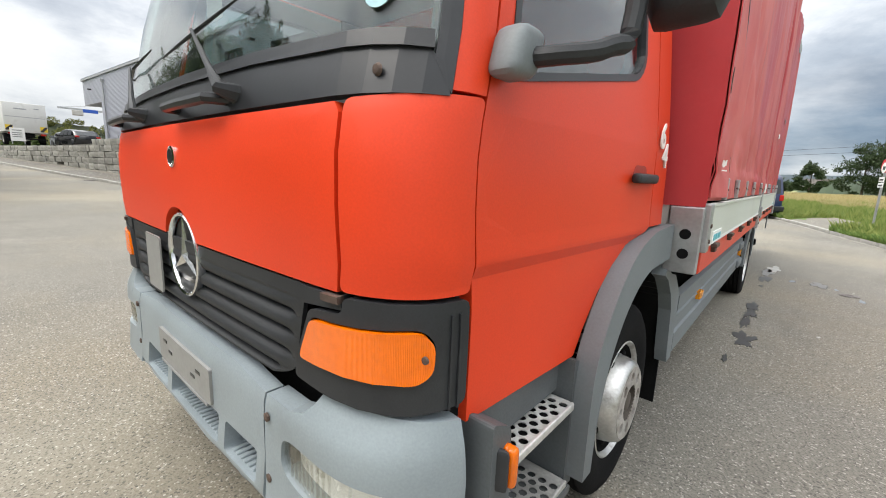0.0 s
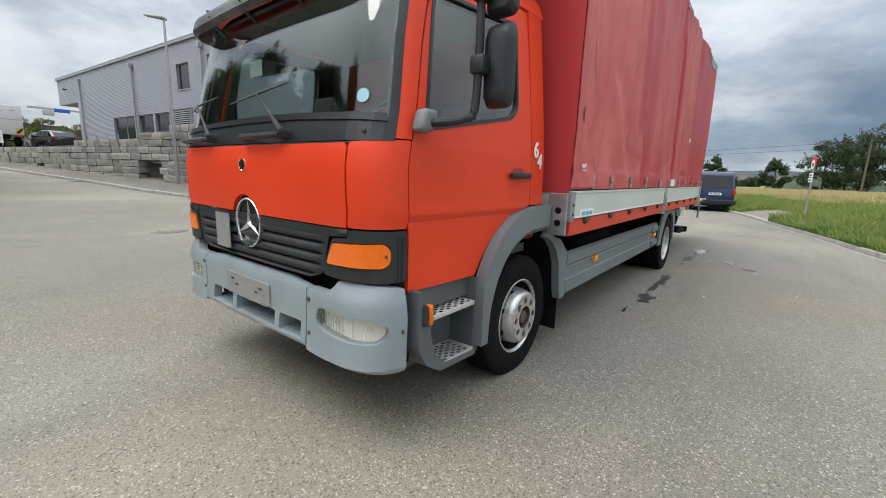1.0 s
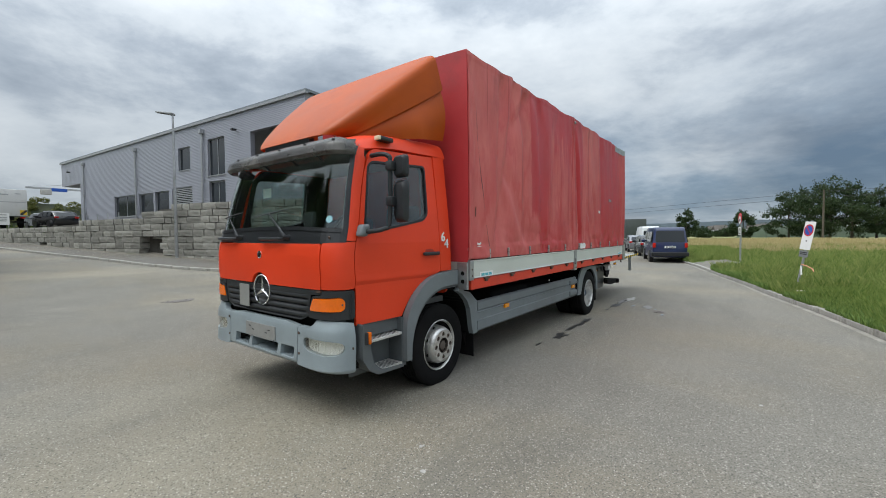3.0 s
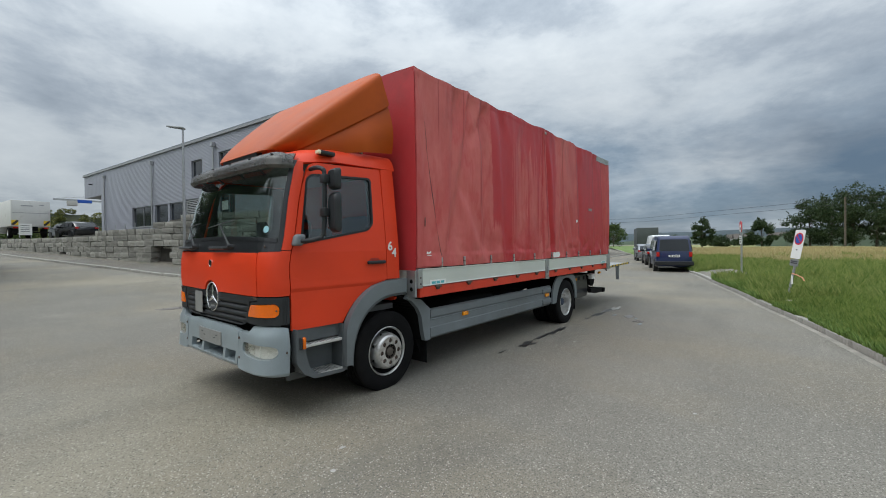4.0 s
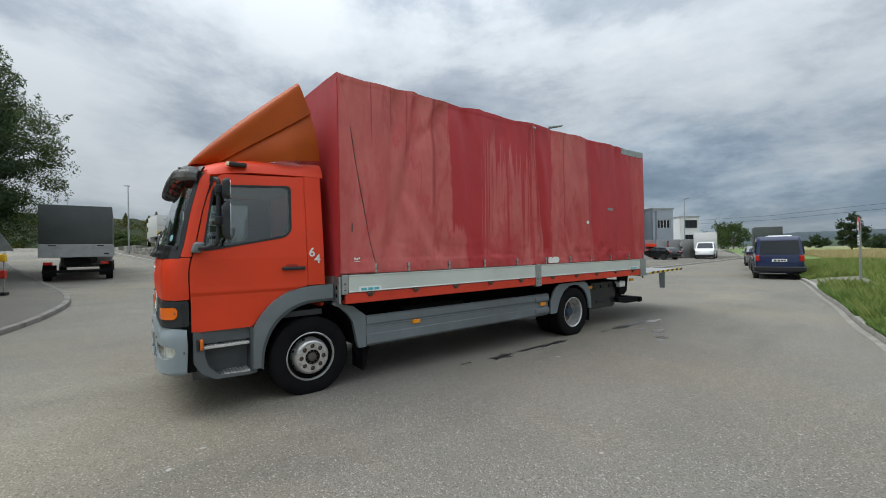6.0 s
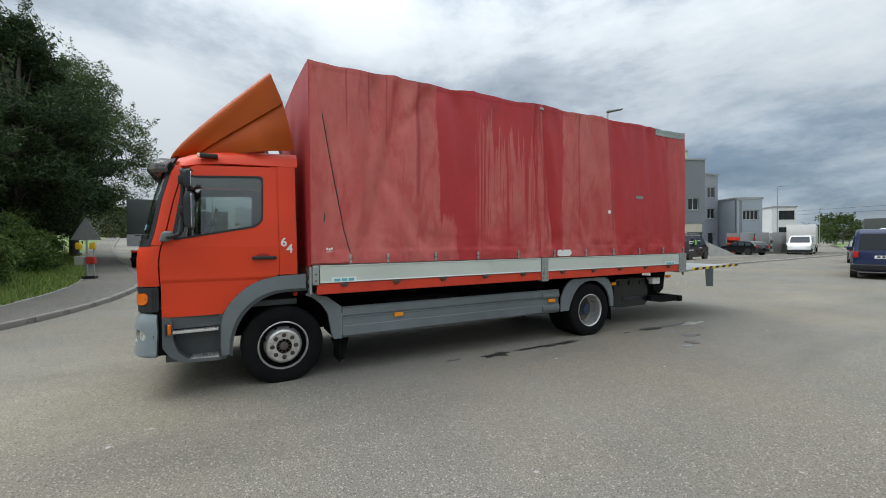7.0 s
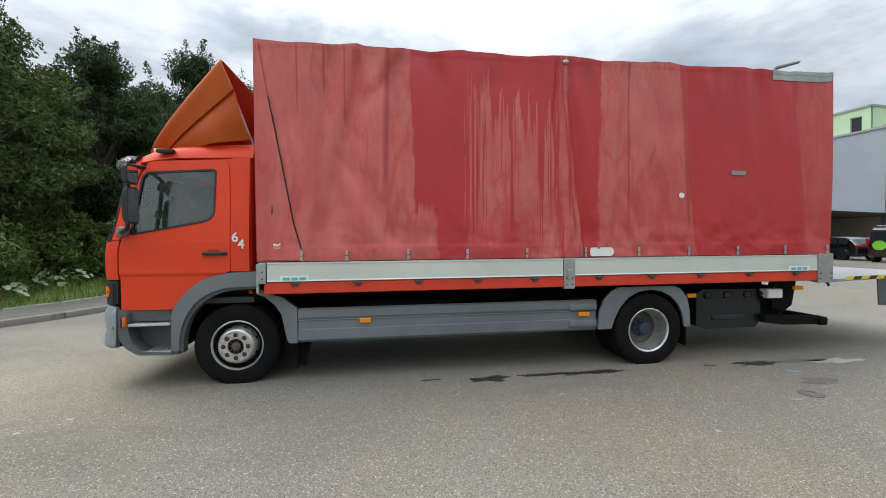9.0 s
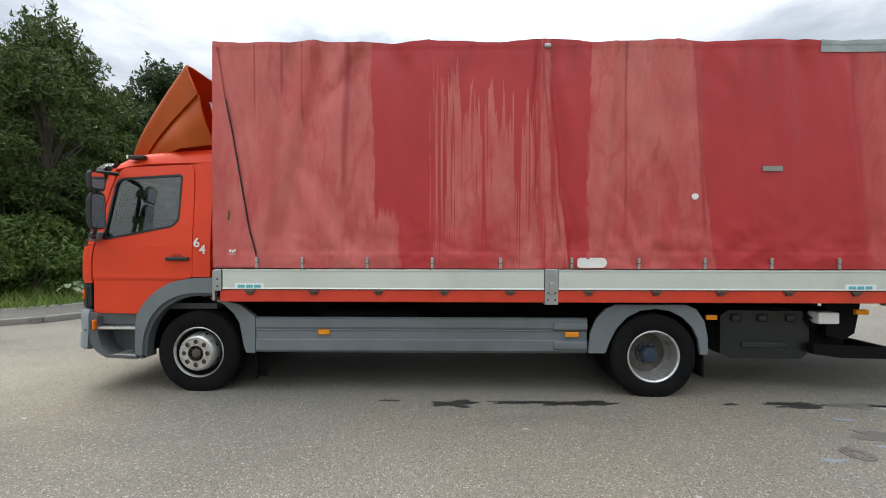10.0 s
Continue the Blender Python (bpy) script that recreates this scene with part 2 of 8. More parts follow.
# ---- building blocks ----
def thing(name, label, category, group="", kind="", at=(0, 0, 0), turn=0):
    ob = new(name)
    ob.matrix_world = pose(*at, 0, 0, turn)
    return tagged(ob, label, category, group, kind)


def mesh_of(bm, mat, smooth=False, name="mesh"):
    me = bpy.data.meshes.new(name)
    bmesh.ops.recalc_face_normals(bm, faces=bm.faces)
    if smooth:
        for f in bm.faces:
            f.smooth = True
        for e in bm.edges:
            if len(e.link_faces) == 2 and e.calc_face_angle(0) > 0.6:
                e.smooth = False
    bm.to_mesh(me)
    bm.free()
    me.materials.append(mat)
    return me


def part(name, bm, mat, parent=None, label="", smooth=False, at=None):
    ob = new(name, mesh_of(bm, mat, smooth, name))
    ob.parent = parent
    if at is not None:
        ob.matrix_local = at
    if label:
        ob["label"] = label
    return ob


def box(x0, x1, y0, y1, z0, z1, bevel=0.0, seg=2, into=None):
    bm = into or bmesh.new()
    made = bmesh.ops.create_cube(bm, size=1.0)["verts"]
    for v in made:
        v.co = Vector(((x0 + x1) / 2 + v.co.x * (x1 - x0), (y0 + y1) / 2 + v.co.y * (y1 - y0), (z0 + z1) / 2 + v.co.z * (z1 - z0)))
    if bevel:
        edges = list({e for v in made for e in v.link_edges})
        bmesh.ops.bevel(bm, geom=edges, offset=bevel, segments=seg, profile=0.5, affect="EDGES")
    return bm


def tube(points, radius, sides=10, into=None, cap=True):
    """A round bar along a line of points; radius may be one number or one a point."""
    bm = into or bmesh.new()
    pts = [Vector(p) for p in points]
    rings = []
    for i, p in enumerate(pts):
        way = (pts[min(i + 1, len(pts) - 1)] - pts[max(i - 1, 0)]).normalized()
        side = way.cross(Vector((0, 0, 1)) if abs(way.z) < 0.95 else Vector((1, 0, 0))).normalized()
        over = way.cross(side)
        r = radius[i] if isinstance(radius, (list, tuple)) else radius
        rings.append([bm.verts.new(p + r * (math.cos(a) * side + math.sin(a) * over)) for a in (2 * math.pi * k / sides for k in range(sides))])
    for a, b in zip(rings, rings[1:]):
        for k in range(sides):
            bm.faces.new((a[k], a[(k + 1) % sides], b[(k + 1) % sides], b[k]))
    if cap:
        bm.faces.new(rings[0])
        bm.faces.new(rings[-1][::-1])
    return bm


def lathe(profile, axis="x", sides=48, into=None, at=(0, 0, 0)):
    """Turns a line of (along, radius) round the x, y or z axis."""
    bm = into or bmesh.new()
    rings = []
    for along, r in profile:
        ring = []
        for k in range(sides):
            a = 2 * math.pi * k / sides
            c, s = r * math.cos(a), r * math.sin(a)
            co = {"x": (along, c, s), "y": (c, along, s), "z": (c, s, along)}[axis]
            ring.append(bm.verts.new(Vector(co) + Vector(at)))
        rings.append(ring)
    for a, b in zip(rings, rings[1:]):
        for k in range(sides):
            bm.faces.new((a[k], a[(k + 1) % sides], b[(k + 1) % sides], b[k]))
    bmesh.ops.remove_doubles(bm, verts=bm.verts, dist=1e-6)
    return bm


def sheet(fn, us, vs, into=None):
    """A grid of faces through fn(u, v)."""
    bm = into or bmesh.new()
    rows = [[bm.verts.new(fn(u, v)) for v in vs] for u in us]
    for a, b in zip(rows, rows[1:]):
        for k in range(len(vs) - 1):
            bm.faces.new((a[k], b[k], b[k + 1], a[k + 1]))
    return bm


def spread(a, b, n):
    return [a + (b - a) * i / n for i in range(n + 1)]


def thicken(bm, depth):
    """Gives an open sheet thickness, inwards from its normals."""
    bmesh.ops.recalc_face_normals(bm, faces=bm.faces)
    bmesh.ops.solidify(bm, geom=list(bm.faces), thickness=depth)
    return bm


def prism(outline, place, depth, holes=(), cuts=()):
    """A plate: an outline of (u, v) with holes, cut at the given v's, each point set by place(u, v, d) at d = 0 and at d = depth."""
    bm = bmesh.new()
    edges = []
    for loop in (outline, *holes):
        vs = [bm.verts.new((u, v, 0)) for u, v in loop]
        edges += [bm.edges.new((vs[i], vs[(i + 1) % len(vs)])) for i in range(len(vs))]
    bmesh.ops.triangle_fill(bm, edges=edges, use_beauty=True)
    for c in cuts:
        bmesh.ops.bisect_plane(bm, geom=list(bm.verts) + list(bm.edges) + list(bm.faces), plane_co=(0, c, 0), plane_no=(0, 1, 0))
    front = list(bm.faces)
    rim = [e for e in bm.edges if len(e.link_faces) == 1]
    back = {v: bm.verts.new(place(v.co.x, v.co.y, depth)) for v in list(bm.verts)}
    for f in front:
        bm.faces.new([back[v] for v in reversed(f.verts)])
    for e in rim:
        a, b = e.verts
        bm.faces.new((a, b, back[b], back[a]))
    for v in back:
        v.co = place(v.co.x, v.co.y, 0.0)
    return bm


def rounded(points, r, seg=4):
    """An outline with its corners rounded."""
    out = []
    n = len(points)
    for i in range(n):
        p, a, b = Vector(points[i]), Vector(points[i - 1]), Vector(points[(i + 1) % n])
        rr = min(r, (a - p).length * 0.45, (b - p).length * 0.45)
        s, e = p + (a - p).normalized() * rr, p + (b - p).normalized() * rr
        for k in range(seg + 1):
            t = k / seg
            q = s * (1 - t) ** 2 + p * 2 * t * (1 - t) + e * t ** 2
            out.append((q.x, q.y))
    return out


# ---- the ground ----
def ground_z(x, y):
    """The yard is level; the side street climbs to the west."""
    d = max(0.0, -x - 6.0)
    rise = 0.037 * (d * d / (d + 2.0) if d < 40 else d * d / (d + 2.0))
    if y > 4:
        rise *= max(0.0, 1 - (y - 4) / 14.0)
    return min(rise, 2.9)


def along(line, step):
    """Points every step metres along a line of (x, y), with the way and the length so far."""
    out, run = [], 0.0
    for a, b in zip(line, line[1:]):
        a, b = Vector(a), Vector(b)
        n = max(1, round((b - a).length / step))
        for k in range(n):
            out.append((a + (b - a) * k / n, (b - a).normalized(), run + (b - a).length * k / n))
        run += (b - a).length
    out.append((Vector(line[-1]), (Vector(line[-1]) - Vector(line[-2])).normalized(), run))
    return out


def even(line, step):
    """Points one step apart along a line of (x, y)."""
    out, left = [Vector(line[0])], step
    for a, b in zip(line, line[1:]):
        a, b = Vector(a), Vector(b)
        while (b - a).length >= left:
            a = a + (b - a).normalized() * left
            out.append(a)
            left = step
        left -= (b - a).length
    return out


def smooth_line(line, times=2):
    for _ in range(times):
        new_line = [line[0]]
        for a, b in zip(line, line[1:]):
            new_line += [(0.75 * a[0] + 0.25 * b[0], 0.75 * a[1] + 0.25 * b[1]), (0.25 * a[0] + 0.75 * b[0], 0.25 * a[1] + 0.75 * b[1])]
        line = new_line + [line[-1]]
    return line


EAST = smooth_line([(10.5, -20), (6.55, -0.5), (5.42, 4.7), (5.0, 6.6), (4.66, 7.9), (4.20, 9.4), (3.62, 12.0), (2.95, 14.3), (1.22, 21.0), (-2.2, 31), (-9, 50), (-22, 90), (-50, 170)])
WEST = smooth_line([(-11, 60), (-7.5, 24), (-7.2, 13), (-8.6, 7.2), (-12.2, 4.1), (-15.8, 2.75), (-21.2, 2.0), (-28, 0.6), (-40, -1.4), (-70, -5.5), (-110, -11)])
SOUTH = smooth_line([(6, -40), (2.2, -15), (-1.0, -8.0), (-2.25, -5.55), (-2.72, -5.10), (-3.35, -4.74), (-4.55, -4.24), (-5.85, -3.84), (-7.4, -3.46), (-9.0, -3.22), (-10.8, -3.12), (-13.3, -3.45), (-17.4, -4.50), (-24, -6.12), (-33.7, -8.34), (-50, -11.6), (-110, -22)])
BACK_LINE = [(4.5, -42), (0.0, -16), (-2.1, -9.6), (-3.2, -7.0), (-4.25, -6.12), (-6.1, -5.5), (-8.3, -5.15), (-10.8, -5.0), (-12.8, -5.2), (-15.3, -5.55), (-17.5, -6.25), (-26, -8.6), (-50, -13.6), (-110, -24)]
SOUTH_BACK = smooth_line(BACK_LINE)
WALL = [(-8.4, 9.4), (-11.0, 8.0), (-16.9, 6.1), (-24.8, 3.75), (-34.1, 2.0), (-45, -0.4), (-62, -3.6)]

marks = sorted({*spread(-110, 60, 85), *[s * d for s in (-1, 1) for d in (150, 230, 400, 800, 1600, 3000)]})
sheet_bm = sheet(lambda x, y: (x, y, ground_z(x, y) - (0.0 if max(abs(x), abs(y)) < 112 else 0.35)), marks, marks)
ground = tagged(part("ground", sheet_bm, ASPHALT, smooth=True), "worn light grey asphalt yard and road with grit", "ground", kind="structure")


def edge_strip(name, line, out_to, heights, mat, label, category, step=1.0, side=1, wobble=0.0):
    """A strip of ground along a line: out_to are distances off it, heights the height over the ground at each."""
    bm = bmesh.new()
    rows = []
    for p, way, run in along(line, step):
        nrm = Vector((way.y, -way.x)) * side
        row = []
        for d, h in zip(out_to, heights):
            q = p + nrm * d
            row.append(bm.verts.new((q.x, q.y, ground_z(*q) + h + (wobble * d / (d + 2) * noise.noise((q.x * 0.35, q.y * 0.35, 0)) if wobble else 0))))
        rows.append(row)
    for a, b in zip(rows, rows[1:]):
        for k in range(len(out_to) - 1):
            bm.faces.new((a[k], b[k], b[k + 1], a[k + 1]))
    return tagged(part(name, bm, mat, smooth=True), label, category, kind="structure")


def kerb(name, line, width, height, label, side=1, length=1.0, mat=KERBSTONE):
    """A row of kerbstones, each a piece of its own on a shared mesh."""
    root = tagged(new(name), label, "kerb", kind="structure")
    bm = box(-length / 2 + 0.006, length / 2 - 0.006, 0, width, -0.12, height, 0.018, 2)
    me = mesh_of(bm, mat, True, "kerbstone")
    stones = even(line, length)
    for i, p in enumerate(stones[:-1]):
        q = stones[i + 1]
        d = q - p
        if d.length < 0.05 or p.length > 95:
            continue
        c = (p + q) / 2
        ob = new("kerbstone", me)
        ob.parent = root
        slope = math.degrees(math.atan2(ground_z(*q) - ground_z(*p), d.length))
        ob.matrix_local = pose(c.x, c.y, ground_z(*c) + random.uniform(-0.008, 0.008), 0, -slope, math.degrees(math.atan2(d.y, d.x)) + random.uniform(-0.5, 0.5)) @ Matrix.Diagonal((d.length / length, side, 1, 1))
    return root


kerb("kerb_east", EAST, 0.14, 0.10, "weathered granite kerb edging a grass verge", -1)
kerb("kerb_west", WEST, 0.15, 0.11, "granite kerb of the pavement below a stone wall", -1)
kerb("kerb_south", SOUTH, 0.15, 0.12, "weathered granite kerb curving round a corner", 1, mat=KERB_OLD)
kerb("pavement_edging", [q for q in SOUTH_BACK if -40 < q[0] < 3], 0.06, 0.135, "thin pale concrete edging between pavement and grass", 1)
# pavements
edge_strip("pavement_west", WEST, [0.14, 1.0, 3.6], [0.10, 0.11, 0.13], PAVEMENT, "grey asphalt pavement along a stone wall", "pavement", side=1)


def band(name, line_a, line_b, n, lift, mat, label):
    """Ground between two lines."""
    def at(line, t):
        pts = along(line, 0.5)
        return pts[min(len(pts) - 1, int(t * (len(pts) - 1)))][0]

    def place(u, v):
        a, b = at(line_a, u), at(line_b, u)
        q = a + (b - a) * v
        return (q.x, q.y, ground_z(*q) + lift)
    return tagged(part(name, sheet(place, spread(0, 1, n), spread(0, 1, 3)), mat, smooth=True), label, "pavement", kind="structure")


band("pavement_south", [(p[0].x - 0.0, p[0].y - 0.12) for p in along(SOUTH, 2)], SOUTH_BACK, 140, 0.11, PAVEMENT, "dark grey asphalt pavement beside a green bank")

# verges, field and banks
edge_strip("verge_east", EAST, [0.12, 0.5, 1.2, 2.5, 5, 9], [0.06, 0.16, 0.24, 0.30, 0.33, 0.35], TURF, "green grass verge rising behind the kerb", "grass", side=1, wobble=0.12)
edge_strip("meadow", EAST, [8.5, 14, 25, 45, 80, 140, 300], [0.34, 0.40, 0.45, 0.6, 0.8, 1.2, 2.5], MEADOW, "ripe yellow meadow with green strips", "field", step=4.0, side=1, wobble=0.2)
edge_strip("bank_south", SOUTH_BACK, [0.0, 0.8, 2.0, 4.0, 8.0, 20, 50], [0.10, 0.17, 0.35, 0.75, 1.3, 2.2, 4.0], TURF, "grassy bank rising under trees", "bank", side=-1, wobble=0.25)

# ---- the lorry: materials ----
ORANGE = material("faded_orange_red_paint", (0.69, 0.049, 0.012), 0.46, vary=0.10, scale=1.3, fine=200, bump=0.02, spec=0.35, coat=0.05)
ORANGE_TOP = material("sun_bleached_orange", (0.44, 0.078, 0.006), 0.48, vary=0.14, scale=1.6, fine=150, bump=0.03, dirt=(0.30, 0.05, 0.012), dirt_at=(0.5, 0.85), coat=0.0, spec=0.3)
RAIL_RED = material("red_rail_paint", (0.62, 0.045, 0.018), 0.45, vary=0.15, scale=4, bump=0.05, dirt=(0.30, 0.06, 0.03), dirt_at=(0.6, 0.8))
BLACK_PLASTIC = material("weathered_black_plastic", (0.021, 0.023, 0.026), 0.55, vary=0.25, scale=5, fine=220, bump=0.12, spec=0.4, dirt=(0.045, 0.046, 0.048), dirt_at=(0.5, 0.8))
SCREEN_BLACK = material("black_screen_surround", (0.012, 0.013, 0.015), 0.35, vary=0.2, bump=0.02)
BUMPER_GREY = material("weathered_grey_blue_plastic", (0.245, 0.285, 0.305), 0.40, vary=0.14, scale=3, fine=160, bump=0.05, dirt=(0.16, 0.175, 0.18), dirt_at=(0.55, 0.85))
SKIRT_GREY = material("grey_plastic_skirt", (0.145, 0.165, 0.175), 0.55, vary=0.14, scale=3, fine=140, bump=0.08, dirt=(0.11, 0.115, 0.115), dirt_at=(0.5, 0.8))
STEP_GREY = material("dark_grey_plastic", (0.085, 0.095, 0.10), 0.6, vary=0.2, scale=4, fine=140, bump=0.1, dirt=(0.15, 0.14, 0.13), dirt_at=(0.6, 0.9))
TREAD = material("scuffed_aluminium_tread", (0.66, 0.655, 0.63), 0.40, 0.45, vary=0.25, scale=10, fine=90, bump=0.1, dirt=(0.18, 0.17, 0.15))
ALU = material("greenish_aluminium_board", (0.62, 0.645, 0.60), 0.45, 0.2, vary=0.06, scale=1.4, fine=70, bump=0.02, dirt=(0.50, 0.50, 0.45), dirt_at=(0.55, 0.85))
RUBBER = material("tyre_rubber", (0.008, 0.008, 0.0085), 0.85, vary=0.3, scale=7, fine=120, bump=0.15, spec=0.10, dirt=(0.014, 0.0135, 0.013), dirt_at=(0.5, 0.8))
WHEEL_SILVER = material("worn_silver_wheel", (0.58, 0.58, 0.565), 0.34, 0.75, vary=0.2, scale=9, fine=80, bump=0.08, dirt=(0.20, 0.17, 0.14), dirt_at=(0.52, 0.75), dirt_scale=8)
WHEEL_DISC = material("dull_wheel_disc", (0.52, 0.50, 0.47), 0.42, 0.5, vary=0.3, scale=14, fine=90, bump=0.1, dirt=(0.16, 0.12, 0.09), dirt_at=(0.48, 0.75), dirt_scale=11)
WHEEL_DARK = material("dirty_wheel_dish", (0.085, 0.072, 0.06), 0.6, 0.3, vary=0.3, scale=9, bump=0.1, dirt=(0.16, 0.14, 0.12))
HUB_BLUE = material("blue_hub_paint", (0.022, 0.038, 0.07), 0.6, vary=0.3, scale=12, bump=0.1, dirt=(0.09, 0.09, 0.09))
CHASSIS = material("black_chassis", (0.007, 0.007, 0.0073), 0.85, vary=0.3, scale=5, bump=0.1, spec=0.12, dirt=(0.014, 0.013, 0.012))
CHROME = material("chrome", (0.80, 0.81, 0.82), 0.18, 1.0, vary=0.05, bump=0.0)
BOLT = material("rusty_bolt", (0.12, 0.085, 0.07), 0.7, 0.5, vary=0.3, scale=40)
WHITE_PAINT = material("white_decal", (0.80, 0.80, 0.78), 0.5, vary=0.05, bump=0.0)
TEAL = material("teal_print", (0.10, 0.42, 0.48), 0.5, vary=0.08, bump=0.0)
PLATE_GREY = material("grey_plate_back", (0.25, 0.25, 0.24), 0.5, vary=0.12, scale=7, bump=0.05, dirt=(0.22, 0.22, 0.21))
PALE_PLASTIC = material("pale_marker_body", (0.30, 0.31, 0.265), 0.6, vary=0.1, bump=0.05)
INTERIOR = material("cab_trim", (0.06, 0.062, 0.066), 0.8, vary=0.2, scale=6, bump=0.1)
HEADLINER = material("pale_headliner", (0.30, 0.30, 0.29), 0.95, vary=0.1, scale=8, bump=0.1)
SEATCLOTH = material("seat_cloth", (0.09, 0.10, 0.13), 0.9, vary=0.3, scale=20, bump=0.2)
SMOKY = material("dusty_smoked_visor", (0.10, 0.098, 0.095), 0.24, vary=0.45, scale=2.2, fine=40, bump=0.03, dirt=(0.30, 0.285, 0.265), dirt_at=(0.44, 0.74), dirt_scale=2.6)
vn, vl = SMOKY.node_tree.nodes, SMOKY.node_tree.links
see_through, smoked = vn.new("ShaderNodeBsdfTransparent"), vn.new("ShaderNodeMixShader")
see_through.inputs[0].default_value = (0.40, 0.39, 0.38, 1)
smoked.inputs[0].default_value = 0.55
vl.new(see_through.outputs[0], smoked.inputs[1])
vl.new(vn["Principled BSDF"].outputs[0], smoked.inputs[2])
vl.new(smoked.outputs[0], vn["Material Output"].inputs[0])
YELLOW = material("yellow_warning_paint", (0.72, 0.50, 0.03), 0.5, vary=0.12, scale=9, bump=0.03)
STRIPE = material("black_warning_paint", (0.02, 0.02, 0.02), 0.55, vary=0.2, bump=0.03)
LIFT = material("worn_lift_aluminium", (0.34, 0.35, 0.35), 0.5, 0.4, vary=0.15, scale=3, bump=0.1, dirt=(0.20, 0.20, 0.19))
SCREEN_GLASS = glass_material("windscreen_glass", (0.90, 0.97, 0.95), 0.96, 0.06)
SIDE_GLASS = glass_material("side_glass", (0.90, 0.96, 0.95), 0.82, 0.09)
MIRROR = material("mirror_face", (0.85, 0.86, 0.88), 0.03, 1.0, vary=0.0, bump=0.0)


def lens_material(name, colour, ribs=140.0, through=0.35):
    """Ribbed plastic or glass lens of a lamp."""
    m = material(name, colour, 0.12, vary=0.12, scale=6, bump=0.0, spec=0.6)
    n, l = m.node_tree.nodes, m.node_tree.links
    p = n["Principled BSDF"]
    tc = n.new("ShaderNodeTexCoord")
    w = n.new("ShaderNodeTexWave")
    w.bands_direction = "X"
    w.inputs["Scale"].default_value = ribs
    l.new(tc.outputs["Object"], w.inputs["Vector"])
    b = n.new("ShaderNodeBump")
    b.inputs["Strength"].default_value, b.inputs["Distance"].default_value = 0.25, 0.003
    l.new(w.outputs[0], b.inputs["Height"])
    l.new(b.outputs[0], p.inputs["Normal"])
    p.inputs["Transmission Weight"].default_value = through
    return m


AMBER = lens_material("amber_lens", (0.90, 0.165, 0.0008), 110.0, 0.05)
AMBER_SMALL = lens_material("amber_marker", (0.85, 0.30, 0.008), 30.0, 0.08)
AMBER_RED = lens_material("orange_marker", (0.80, 0.16, 0.006), 30.0, 0.08)
MARKER_PALE = material("pale_marker_lens", (0.80, 0.70, 0.50), 0.2, vary=0.1)
HEADGLASS = glass_material("headlamp_glass", (0.97, 0.97, 0.95), 0.97, 0.07, 0.03)
REFLECTOR = material("silvered_reflector", (0.95, 0.95, 0.93), 0.25, 0.12, vary=0.06, scale=30, fine=60, bump=0.3)


